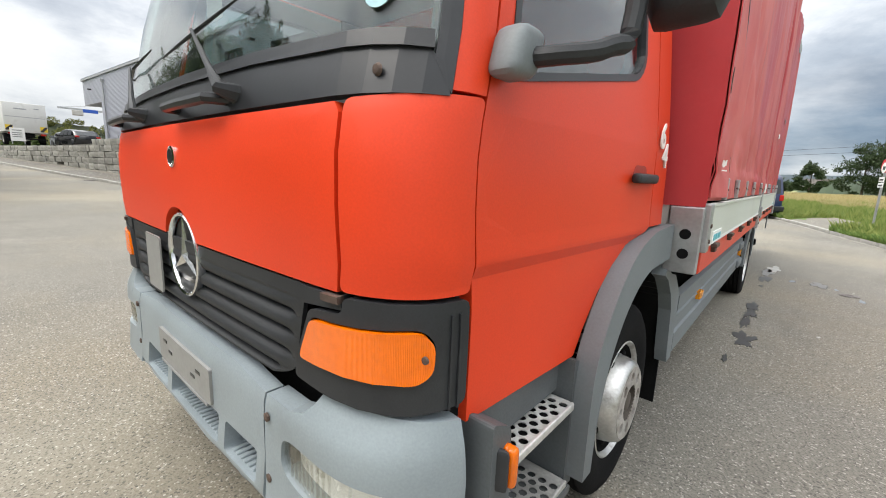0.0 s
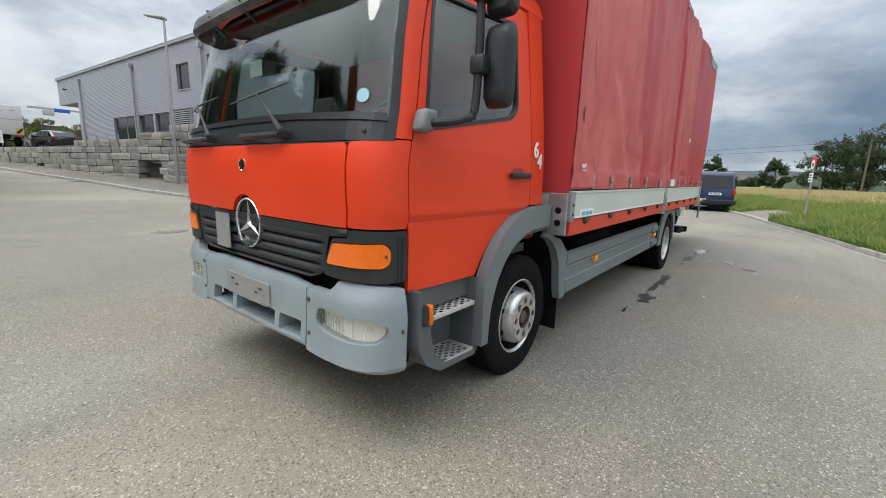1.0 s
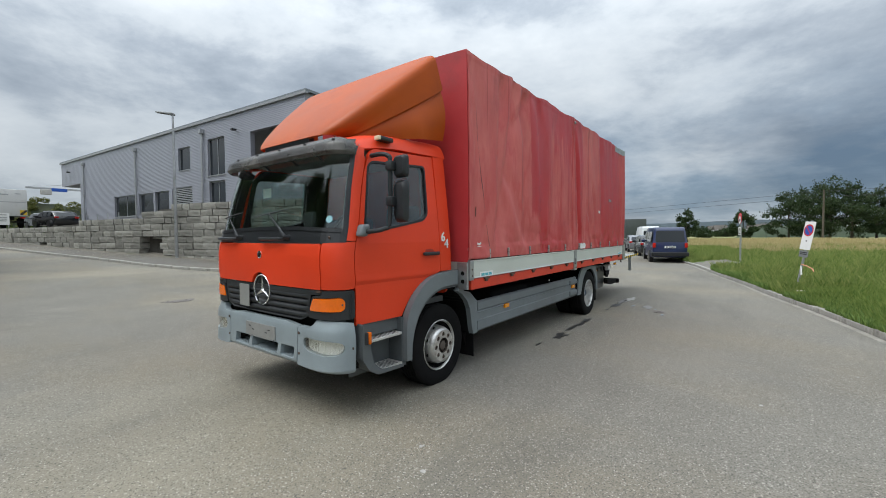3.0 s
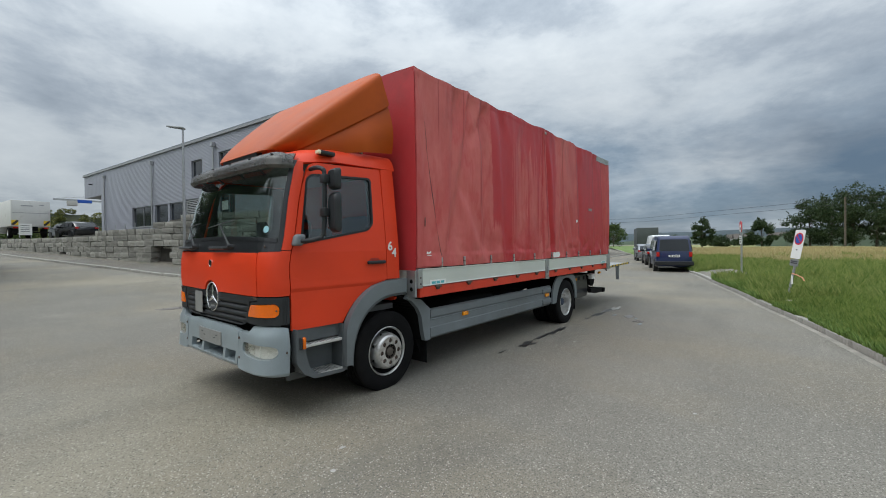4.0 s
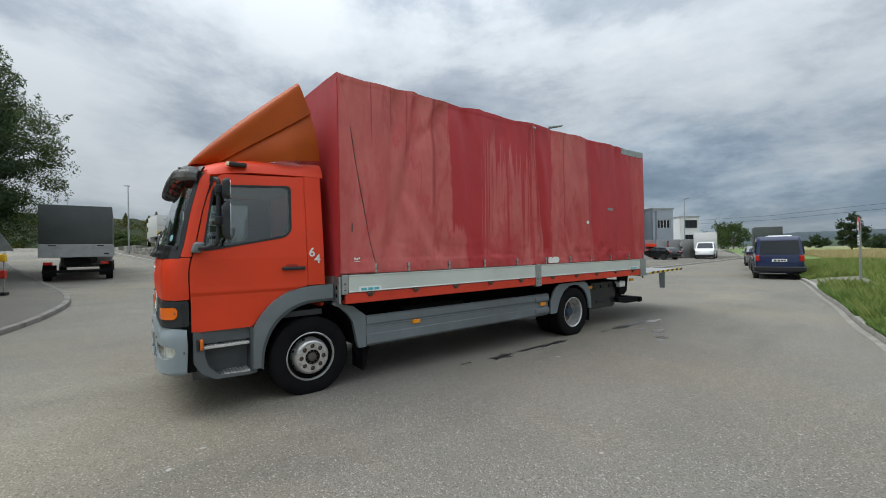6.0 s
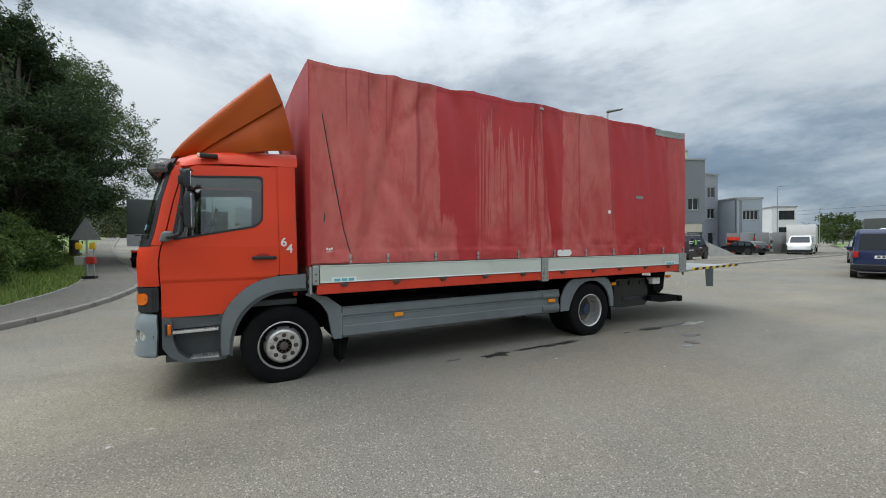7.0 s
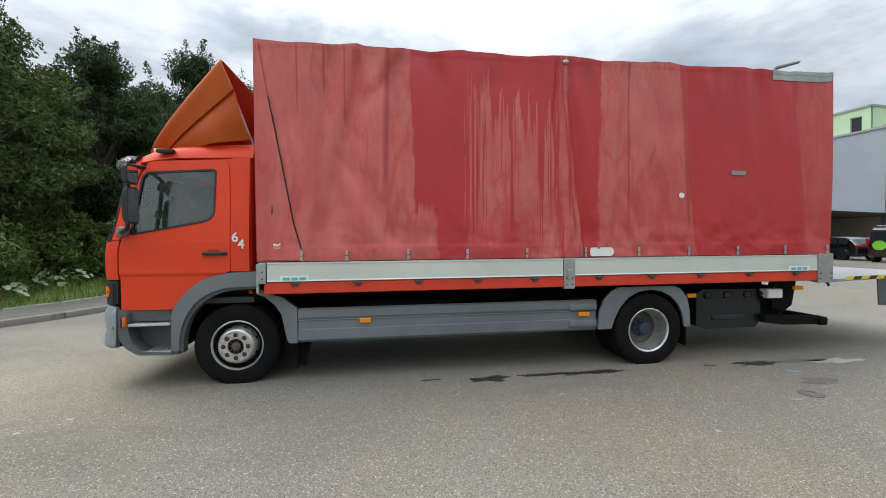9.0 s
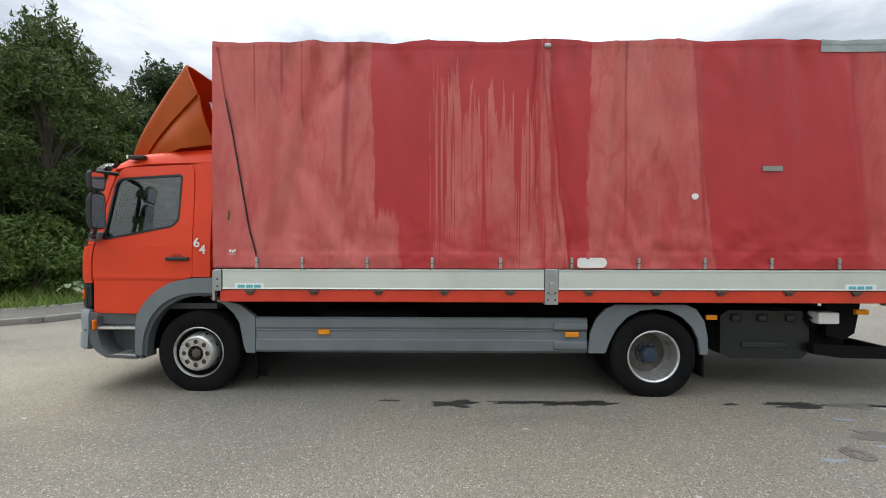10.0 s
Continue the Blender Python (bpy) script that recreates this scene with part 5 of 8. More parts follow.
# fleet number on the rear pillar, both digits one below the other
for body_text, y, z in (("6", -0.056, 1.525), ("4", 0.004, 1.452)):
    text_mesh("fleet_number", body_text, 0.135, WHITE_PAINT, lorry, pose(1.1185, y, z, 90, 0, 90), 0.003, 0.0025)

# inside the cab: door cards, back lining, roof lining
for sg in (1, -1):
    part("door_card", prism([(-1.13, 0.90), (-0.09, 1.2), (-0.09, 2.38), (-0.86, 2.36), (-0.985, 2.25), (-1.12, 1.57)], flank(sg, -0.038), 0.03, [INNER_WINDOW], [1.22, 1.52, 1.75, 2.0]), INTERIOR, lorry)
    part("pillar_lining", prism([(-0.09, 1.2), (0.11, 1.2), (0.11, 2.40), (-0.09, 2.40)], flank(sg, -0.055), 0.02, (), [1.52, 1.75, 2.0]), INTERIOR, lorry)
part("back_lining", prism(rounded([(-1.0, 0.95), (1.0, 0.95), (0.93, 2.42), (-0.93, 2.42)], 0.08), lambda x, z, d: Vector((x, 0.112 - d, z)), 0.02), INTERIOR, lorry)
part("roof_lining", box(-0.93, 0.93, -1.0, 0.10, 2.38, 2.40), HEADLINER, lorry)
part("dashboard", box(-0.98, 0.98, -1.20, -0.92, 1.30, 1.62, 0.05, 3), INTERIOR, lorry, smooth=True)
wheel_bm = bmesh.new()
ring_pts = [(0.52 + 0.225 * math.cos(a), -0.80 + 0.10 * math.sin(a), 1.66 + 0.19 * math.sin(a)) for a in (2 * math.pi * k / 28 for k in range(29))]
tube(ring_pts, 0.015, 8, wheel_bm)
tube([(0.52, -0.80, 1.66), (0.52, -1.0, 1.45)], 0.035, 8, wheel_bm)
tube([(0.31, -0.80, 1.66), (0.73, -0.80, 1.66)], 0.014, 6, wheel_bm)
part("steering_wheel", wheel_bm, SCREEN_BLACK, lorry, smooth=True)
for x in (0.55, -0.2, -0.62):
    seat = part("cab_seat", box(x - 0.24, x + 0.24, -0.48, 0.0, 1.12, 1.28, 0.06, 3), SEATCLOTH, lorry, smooth=True)
    back_bm = box(x - 0.23, x + 0.23, -0.10, 0.03, 1.24, 1.92 if x > 0 else 1.80, 0.06, 3)
    part("seat_back", back_bm, SEATCLOTH, seat, smooth=True)
part("rear_view_box", box(0.02, 0.20, -0.98, -0.92, 1.62, 1.84, 0.03, 3), INTERIOR, lorry, smooth=True)
part("screen_note", box(-0.52, -0.36, -1.10, -1.098, 2.0, 2.1), WHITE_PAINT, lorry)

# wheels
def tyre(width, r, rim, shoulder=0.035):
    w = width / 2
    prof = [(-w * 0.86, rim), (-w * 0.98, rim + 0.03), (-w * 1.02, (rim + r) / 2), (-w * 0.98, r - shoulder), (-w * 0.86, r - 0.008)]
    for k in range(5):
        a = -w * 0.70 + k * w * 0.35
        prof += [(a - 0.010, r), (a - 0.006, r - 0.012), (a + 0.006, r - 0.012), (a + 0.010, r)]
    prof += [(w * 0.86, r - 0.008), (w * 0.98, r - shoulder), (w * 1.02, (rim + r) / 2), (w * 1.0, rim + 0.05), (w * 0.985, rim + 0.046), (w * 0.98, rim + 0.03), (w * 0.86, rim)]
    return lathe(prof, "x", 64)


def front_wheel(sign):
    flip = Matrix.Diagonal((sign, 1, 1, 1))
    root = part("front_wheel", tyre(0.255, 0.435, 0.255), RUBBER, lorry, smooth=True, at=pose(sign * 0.955, -0.035, 0.412) @ flip)
    part("rim", lathe([(-0.11, 0.25), (0.085, 0.247), (0.105, 0.262), (0.118, 0.268), (0.121, 0.262), (0.112, 0.252), (0.10, 0.248)], "x", 56), WHEEL_SILVER, root, smooth=True)
    part("rim_gap", lathe([(0.10, 0.248), (0.06, 0.232), (0.035, 0.222), (0.03, 0.19), (0.0, 0.15), (0.0, 0.0)], "x", 40), CHASSIS, root)
    slots = lathe([(0.030, 0.205), (0.085, 0.201), (0.135, 0.190), (0.158, 0.180), (0.166, 0.168), (0.168, 0.162)], "x", 56)
    part("wheel_bell", slots, WHEEL_SILVER, root, "worn silver wheel bell", smooth=True)
    for k in range(8):
        a = 2 * math.pi * (k + 0.5) / 8
        part("vent_hole", lathe([(0.0, 0.018), (0.006, 0.016), (0.007, 0)], "x", 10, at=(0.098, 0.200 * math.cos(a), 0.200 * math.sin(a))), CHASSIS, root)
    holes = [circle(0.122 * math.cos(2 * math.pi * k / 8), 0.122 * math.sin(2 * math.pi * k / 8), 0.025, 12) for k in range(8)]
    disc = part("wheel_disc", prism(circle(0, 0, 0.163, 48), lambda u, v, d: Vector((0.170 - d, u, v)), 0.012, holes + [circle(0, 0, 0.082, 28)]), WHEEL_DISC, root, "silver disc with eight holes")
    for k in range(8):
        a = 2 * math.pi * k / 8
        part("wheel_nut", lathe([(0.0, 0.021), (0.012, 0.019), (0.014, 0.0)], "x", 6, at=(0.146, 0.122 * math.cos(a), 0.122 * math.sin(a))), BOLT, disc)
    part("hub", lathe([(0.168, 0.082), (0.140, 0.079), (0.138, 0.05), (0.160, 0.046), (0.164, 0.036), (0.164, 0.0)], "x", 32), WHEEL_DARK, disc, smooth=True)
    part("disc_back", lathe([(0.145, 0.165), (0.145, 0.0)], "x", 32), CHASSIS, disc)
    for k in range(10):
        a = 2 * math.pi * k / 10
        part("hub_bolt", lathe([(0.0, 0.009), (0.008, 0.008), (0.009, 0.0)], "x", 6, at=(0.140, 0.064 * math.cos(a), 0.064 * math.sin(a))), BOLT, disc)
    return root


def rear_wheel(sign):
    flip = Matrix.Diagonal((sign, 1, 1, 1))
    root = part("rear_wheel", tyre(0.255, 0.435, 0.255), RUBBER, lorry, smooth=True, at=pose(sign * 1.055, 4.70, 0.412) @ flip)
    inner_tyre = tyre(0.255, 0.435, 0.255)
    for v in inner_tyre.verts:
        v.co.x -= 0.30
    part("inner_tyre", inner_tyre, RUBBER, root, smooth=True)
    part("rim", lathe([(0.098, 0.262), (0.118, 0.268), (0.121, 0.260), (0.110, 0.247), (0.095, 0.243)], "x", 56), WHEEL_SILVER, root, "worn silver rim", smooth=True)
    part("rim_barrel", lathe([(0.095, 0.243), (0.05, 0.236), (-0.04, 0.226), (-0.075, 0.205)], "x", 56), WHEEL_SILVER, root, smooth=True)
    holes = [circle(0.085 * math.cos(2 * math.pi * (k + 0.5) / 8), 0.085 * math.sin(2 * math.pi * (k + 0.5) / 8), 0.026, 12) for k in range(8)]
    dish = part("wheel_dish", prism(circle(0, 0, 0.215, 48), lambda u, v, d: Vector((-0.075 - d + 0.03 * (1 - (u * u + v * v) / 0.046), u, v)), 0.012, holes), WHEEL_DARK, root, "brown dusty wheel dish")
    part("dish_back", lathe([(-0.12, 0.22), (-0.12, 0.0)], "x", 32), CHASSIS, dish)
    part("hub", lathe([(-0.06, 0.115), (-0.035, 0.112), (-0.03, 0.09), (0.02, 0.078), (0.045, 0.072), (0.05, 0.05), (0.052, 0.0)], "x", 32), HUB_BLUE, root, "faded blue hub", smooth=True)
    for k in range(10):
        a = 2 * math.pi * k / 10
        part("wheel_nut", lathe([(-0.035, 0.014), (-0.012, 0.013), (-0.01, 0.0)], "x", 6, at=(0, 0.098 * math.cos(a), 0.098 * math.sin(a))), BOLT, root)
    return root


for sg in (1, -1):
    front_wheel(sg)
    rear_wheel(sg)

# chassis
for sg in (1, -1):
    part("chassis_rail", box(sg * 0.43 - 0.04, sg * 0.43 + 0.04, -1.1, 7.0, 0.66, 0.90, 0.01), CHASSIS, lorry)
part("front_axle", tube([(-0.85, 0, 0.42), (0.85, 0, 0.42)], 0.06, 10), CHASSIS, lorry)
axle = tube([(-0.85, 4.72, 0.435), (-0.2, 4.72, 0.435), (0, 4.72, 0.435), (0.2, 4.72, 0.435), (0.85, 4.72, 0.435)], [0.07, 0.08, 0.20, 0.08, 0.07], 12)
part("rear_axle", axle, CHASSIS, lorry, smooth=True)
part("prop_shaft", tube([(0, 0.8, 0.62), (0, 4.5, 0.46)], 0.05, 10), CHASSIS, lorry)
part("engine_block", box(-0.38, 0.38, -1.0, 0.7, 0.42, 0.95, 0.05), CHASSIS, lorry)
part("fuel_tank", box(0.50, 1.0, 1.2, 2.3, 0.40, 0.84, 0.06, 3), CHASSIS, lorry, smooth=True)
part("silencer", tube([(-0.75, 0.9, 0.62), (-0.75, 2.2, 0.62)], 0.22, 14), CHASSIS, lorry)
part("air_tank", tube([(0.72, 2.6, 0.62), (0.72, 3.6, 0.62)], 0.15, 14), CHASSIS, lorry, smooth=True)
part("leaf_spring", tube([(0.47, 4.0, 0.62), (0.47, 4.35, 0.53), (0.47, 4.72, 0.52), (0.47, 5.1, 0.53), (0.47, 5.45, 0.62)], 0.045, 6), CHASSIS, lorry)

# skirts and mudguards
SKIRT = [(0.43, 1.118), (0.46, 1.15), (0.565, 1.15), (0.575, 1.138), (0.66, 1.138), (0.67, 1.152), (0.675, 1.138), (0.70, 1.152), (0.785, 1.152), (0.80, 1.12)]
for sg in (1, -1):
    panel = sheet(lambda u, v, s=sg: (s * at_steps(SKIRT, v), u, v), spread(0.61, 4.03, 12), [0.43, 0.46, 0.565, 0.575, 0.66, 0.667, 0.675, 0.70, 0.785, 0.80])
    skirt = part("side_skirt", thicken(panel, 0.02), SKIRT_GREY, lorry, "long grey plastic side skirt")
    part("skirt_front", prism([(0.24, 1.02), (0.33, 0.955), (0.44, 0.93), (0.60, 0.805), (0.60, 0.43), (0.51, 0.43), (0.485, 0.50), (0.44, 0.74), (0.38, 0.84), (0.28, 0.93), (0.20, 0.965)], side(1.15, sg), 0.06), SKIRT_GREY, lorry)
    for z0, z1 in ((0.675, 0.755), (0.475, 0.565)):
        cap = box(1.13, 1.172, 3.68, 4.03, z0, z1, 0.018, 3)
        for v in cap.verts:
            v.co.x *= sg
        part("skirt_pad", cap, SKIRT_GREY, skirt, smooth=True)
    for y0, y1, z0, z1, x in ((1.26, 1.38, 0.625, 0.675, 1.15), (3.80, 3.94, 0.605, 0.66, 1.15), (5.25, 5.36, 0.785, 0.835, 1.13), (6.77, 6.90, 0.845, 0.895, 1.13)):
        bm = box(x - 0.02, x + 0.016, y0, y1, z0, z1, 0.006)
        for v in bm.verts:
            v.co.x *= sg
        part("side_marker", bm, AMBER_SMALL, lorry, "amber side marker lamp")
    flap = prism([(0.50, 0.42), (0.72, 0.40), (0.66, 0.14), (0.62, 0.13)], side(1.0, sg), 0.012)
    part("mud_flap", flap, CHASSIS, lorry)
    part("mud_flap_front", box(min(sg * 0.80, sg * 1.10), max(sg * 0.80, sg * 1.10), 0.58, 0.592, 0.14, 0.5), CHASSIS, lorry)
    guard_out = [(4.03, 0.45), (4.05, 0.66), (4.11, 0.80), (4.20, 0.90), (4.30, 0.945), (5.02, 0.945), (5.12, 0.90), (5.20, 0.78), (5.235, 0.62), (5.24, 0.44)]
    guard_in = [(5.165, 0.44), (5.14, 0.60), (5.08, 0.72), (4.98, 0.82), (4.85, 0.885), (4.70, 0.905), (4.55, 0.885), (4.42, 0.82), (4.31, 0.70), (4.24, 0.56), (4.20, 0.45)]
    part("mudguard", prism(guard_out + guard_in, side(1.19, sg), 0.03), SKIRT_GREY, lorry, "grey plastic rear mudguard")
    top_bm = sheet(lambda u, v, s=sg: (s * (1.17 - 0.62 * v), 4.69 + 0.50 * math.cos(u), 0.44 + 0.49 * math.sin(u)), spread(0.0, math.pi, 24), [0, 1])
    part("mudguard_inner", thicken(top_bm, 0.012), CHASSIS, lorry, smooth=True)
    part("rear_mud_flap", box(min(sg * 0.70, sg * 1.16), max(sg * 0.70, sg * 1.16), 5.20, 5.215, 0.20, 0.62), CHASSIS, lorry)
battery = prism(rounded([(5.50, 0.40), (5.62, 0.345), (6.36, 0.345), (6.44, 0.42), (6.44, 0.80), (6.38, 0.85), (5.58, 0.86), (5.50, 0.80)], 0.02), side(0.98), 0.45)
bbox = part("battery_box", battery, SCREEN_BLACK, lorry, "moulded black plastic battery box")
for y in (5.66, 5.94, 6.24):
    part("box_latch", box(0.975, 1.0, y - 0.05, y + 0.05, 0.74, 0.82, 0.02, 3), BLACK_PLASTIC, bbox, smooth=True)
part("box_handle", box(0.975, 0.995, 5.72, 6.2, 0.46, 0.53, 0.012, 2), BLACK_PLASTIC, bbox)
part("underrun_bar", box(-1.1, 1.12, 7.20, 7.32, 0.36, 0.47, 0.02), CHASSIS, lorry)
for sg in (1, -1):
    part("underrun_arm", prism([(6.4, 0.52), (7.3, 0.47), (7.3, 0.37), (6.7, 0.38), (6.4, 0.42)], side(1.08, sg), 0.08), CHASSIS, lorry)
    part("lift_arm", prism([(6.62, 0.95), (6.98, 0.95), (6.92, 0.62), (6.80, 0.54), (6.62, 0.60)], side(0.98, sg), 0.06), CHASSIS, lorry)
part("junction_box", box(0.95, 1.09, 6.44, 6.66, 0.735, 0.855, 0.015), WHITE_PAINT, lorry)
part("lift_pump", box(0.2, 0.85, 6.35, 6.95, 0.45, 0.85, 0.04), CHASSIS, lorry)
for k in range(3):
    part("hose", tube([(0.98, 6.38, 0.84 - 0.03 * k), (1.02, 6.46, 0.76 - 0.05 * k), (0.98, 6.52, 0.86 - 0.04 * k), (0.9, 6.6, 0.80)], 0.012, 6), CHASSIS, lorry, smooth=True)

# load bed, rails, drop sides and posts
part("bed_floor", box(-1.22, 1.22, 0.24, 7.16, 1.02, 1.10), CHASSIS, lorry)
for sg in (1, -1):
    part("bed_rail", box(min(sg * 1.16, sg * 1.262), max(sg * 1.16, sg * 1.262), 0.30, 7.0, 0.975, 1.095, 0.008), RAIL_RED, lorry, "red painted bed rail")
    for y0, y1 in ((0.335, 3.555), (3.70, 6.945)):
        prof = [(1.10, 1.262), (1.107, 1.278), (1.12, 1.272), (1.200, 1.2735), (1.285, 1.272), (1.29, 1.280), (1.302, 1.280), (1.305, 1.262)]
        bm = sheet(lambda u, v, s=sg: (s * at_steps(prof, v), u, v), [y0, (y0 + y1) / 2, y1], [a for a, b in prof])
        part("drop_side", thicken(bm, 0.025), ALU, lorry, "pale aluminium drop side board")
    for y0, y1, z0, z1 in ((0.252, 0.325, 1.085, 1.305), (3.562, 3.694, 0.955, 1.31), (6.952, 7.17, 0.95, 1.315)):
        bm = box(1.19, 1.284, y0, y1, z0, z1, 0.006)
        for v in bm.verts:
            v.co.x *= sg
        post = part("stake_post", bm, GALV, lorry)
        for yb in ((y0 + 0.03, y1 - 0.03) if y1 - y0 > 0.12 else ((y0 + y1) / 2,)):
            for zb in (z0 + 0.05, z0 + 0.12):
                bl = lathe([(0, 0.010), (0.008, 0.009), (0.009, 0)], "x", 8, at=(1.282, yb, zb))
                for v in bl.verts:
                    v.co.x *= sg
                part("post_bolt", bl, BOLT, post)
    lever = box(1.282, 1.300, 3.603, 3.653, 1.06, 1.18, 0.008)
    for v in lever.verts:
        v.co.x *= sg
    part("post_lever", lever, GALV, lorry)
    for y in (0.61, 1.25, 1.90, 2.56, 3.22, 4.00, 4.67, 5.31, 5.98, 6.64):
        bm = box(1.255, 1.290, y - 0.05, y + 0.05, 1.075, 1.095, 0.004)
        box(1.255, 1.282, y - 0.028, y + 0.028, 1.05, 1.08, 0.004, 1, bm)
        for v in bm.verts:
            v.co.x *= sg
        part("board_hinge", bm, BOLT, lorry)
    for y0, y1 in ((0.46, 0.75), (6.53, 6.83)):
        bm = box(1.270, 1.2765, y0, y1, 1.105, 1.165)
        for v in bm.verts:
            v.co.x *= sg
        decal = part("board_sticker", bm, WHITE_PAINT, lorry, "white sticker with teal bars")
        for a, b in ((0.03, 0.10), (0.115, 0.18), (0.195, 0.26)):
            bar_bm = box(1.275, 1.2785, y0 + a, y0 + b, 1.118, 1.148)
            for v in bar_bm.verts:
                v.co.x *= sg
            part("sticker_bar", bar_bm, TEAL, decal)
part("tail_board", box(-1.19, 1.19, 7.12, 7.16, 0.98, 1.32, 0.006), ALU, lorry)
part("head_board", box(-1.12, 1.12, 0.240, 0.262, 1.0, 1.30, 0.006), ALU, lorry)
for sg in (1, -1):
    shoe = part("head_board_shoe", box(min(sg * 1.125, sg * 1.262), max(sg * 1.125, sg * 1.262), 0.222, 0.25, 0.985, 1.288, 0.006), GALV, lorry, "galvanised corner post with two holes")
    for hole_z in (1.075, 1.165):
        part("post_hole", lathe([(0.0, 0.024), (-0.003, 0.022), (-0.004, 0)], "y", 14, at=(sg * 1.20, 0.222, hole_z)), CHASSIS, shoe)

# tarpaulin over the bows
BOWS = [0.235, 1.30, 2.42, 3.58, 4.85, 6.10, 7.14]


def top_edge(y):
    """The top edge lies on the bows and sags between them."""
    sag = 0.0
    for a, b in zip(BOWS, BOWS[1:]):
        if a <= y <= b:
            t = (y - a) / (b - a)
            sag = 0.020 * math.sin(math.pi * t) + 0.006 * math.sin(3 * math.pi * t + a)
    return 3.588 - sag + 0.014 * noise.noise((y * 2.6, 3.1, 0)) + 0.006 * noise.noise((y * 6.5, 8.1, 0))


# creases: (y at the top, y at the foot, width, top, foot, depth)
FOLDS = [(0.98, 0.86, 0.06, 3.5, 1.6, 0.022), (1.36, 0.90, 0.09, 3.5, 1.5, 0.034), (1.30, 1.22, 0.05, 3.55, 2.9, 0.022), (1.60, 1.66, 0.05, 3.5, 1.6, 0.022), (1.10, 1.75, 0.10, 2.4, 1.35, 0.022), (1.80, 1.40, 0.10, 3.55, 3.0, 0.025),
         (2.10, 2.25, 0.10, 3.5, 1.40, 0.016), (2.75, 2.60, 0.12, 3.4, 1.6, 0.014), (3.47, 3.47, 0.03, 3.55, 1.33, 0.022), (3.60, 3.84, 0.035, 3.5, 1.33, 0.022), (3.72, 3.95, 0.05, 3.3, 1.40, -0.014), (4.32, 4.20, 0.05, 3.5, 1.5, 0.018), (4.60, 5.00, 0.07, 2.5, 1.35, 0.020),
         (4.30, 4.70, 0.06, 2.1, 1.33, 0.016), (5.15, 5.25, 0.06, 3.4, 1.5, 0.016), (6.05, 6.15, 0.09, 3.5, 1.5, 0.016), (6.62, 6.85, 0.07, 3.4, 1.5, 0.026), (6.95, 7.02, 0.05, 3.5, 1.4, 0.020), (0.42, 0.38, 0.08, 2.8, 1.4, 0.016)]


def drape(y, z):
    t = (z - 1.315) / 2.26
    x = 1.262 + 0.018 * noise.noise((y * 1.3, z * 0.45, 7)) + 0.012 * noise.noise((y * 3.6 + z * 0.8, z * 1.0, 2)) * (0.5 + t) + 0.0035 * noise.noise((y * 10, z * 5.0, 5))
    for top_y, foot_y, w, z1, z0, d in FOLDS:
        if z0 - 0.3 < z < z1 + 0.3:
            k = (z - z0) / (z1 - z0)
            c = foot_y + (top_y - foot_y) * k + 0.03 * noise.noise((z * 2.2, top_y * 5, 3))
            on = min(1, max(0, (z1 + 0.12 - z) / 0.25)) * min(1, max(0, (z - z0 + 0.12) / 0.3))
            q = (y - c) / w
            d *= 1.3 if abs(q) < 4 else 1.0
            if abs(q) < 4:
                # one flank steep, the other long
                x -= d * on * (math.exp(-q * q) if q < 0 else math.exp(-(q / 1.9) ** 2)) - 0.35 * d * on * math.exp(-((q + 1.6) / 1.1) ** 2)
    x += 0.010 * math.sin(math.pi * min(1, max(0, t)))
    # short wrinkles hang from the top edge
    if z > 3.1:
        x += 0.016 * min(1, (z - 3.1) / 0.4) * noise.noise((y * 5.5 + z * 1.5, z * 1.2, 21))
    # creases at the foot, pulled to the fasteners, and the doubled hem
    if z < 1.95:
        k = 1 - (z - 1.315) / 0.635
        x += 0.020 * k * noise.noise((y * 4.5, z * 6.0, 11)) + 0.008 * k * noise.noise((y * 11.0, z * 13.0, 17))
    if z < 1.462:
        x += 0.005
    if z > 3.515:
        x += 0.004
    return x


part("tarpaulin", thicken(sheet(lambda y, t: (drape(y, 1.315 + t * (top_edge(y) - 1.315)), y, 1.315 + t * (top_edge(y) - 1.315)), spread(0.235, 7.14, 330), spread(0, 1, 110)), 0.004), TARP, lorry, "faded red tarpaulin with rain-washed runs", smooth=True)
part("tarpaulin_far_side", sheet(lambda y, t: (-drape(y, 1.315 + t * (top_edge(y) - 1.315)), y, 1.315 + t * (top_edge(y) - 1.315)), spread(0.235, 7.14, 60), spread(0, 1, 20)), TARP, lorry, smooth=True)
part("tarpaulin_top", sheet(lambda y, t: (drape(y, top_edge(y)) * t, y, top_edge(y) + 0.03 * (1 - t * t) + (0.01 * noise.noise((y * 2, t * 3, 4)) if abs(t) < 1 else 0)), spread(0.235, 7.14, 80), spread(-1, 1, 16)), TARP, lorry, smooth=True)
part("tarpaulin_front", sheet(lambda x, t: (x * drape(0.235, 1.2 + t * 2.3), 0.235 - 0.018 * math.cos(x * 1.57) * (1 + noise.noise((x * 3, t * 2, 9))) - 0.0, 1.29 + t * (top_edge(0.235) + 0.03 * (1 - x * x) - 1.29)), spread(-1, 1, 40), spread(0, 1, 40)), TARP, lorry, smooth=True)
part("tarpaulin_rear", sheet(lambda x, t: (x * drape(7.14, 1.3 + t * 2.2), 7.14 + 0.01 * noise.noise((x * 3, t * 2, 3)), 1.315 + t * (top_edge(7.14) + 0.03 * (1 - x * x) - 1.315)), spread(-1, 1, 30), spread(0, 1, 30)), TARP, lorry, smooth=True)


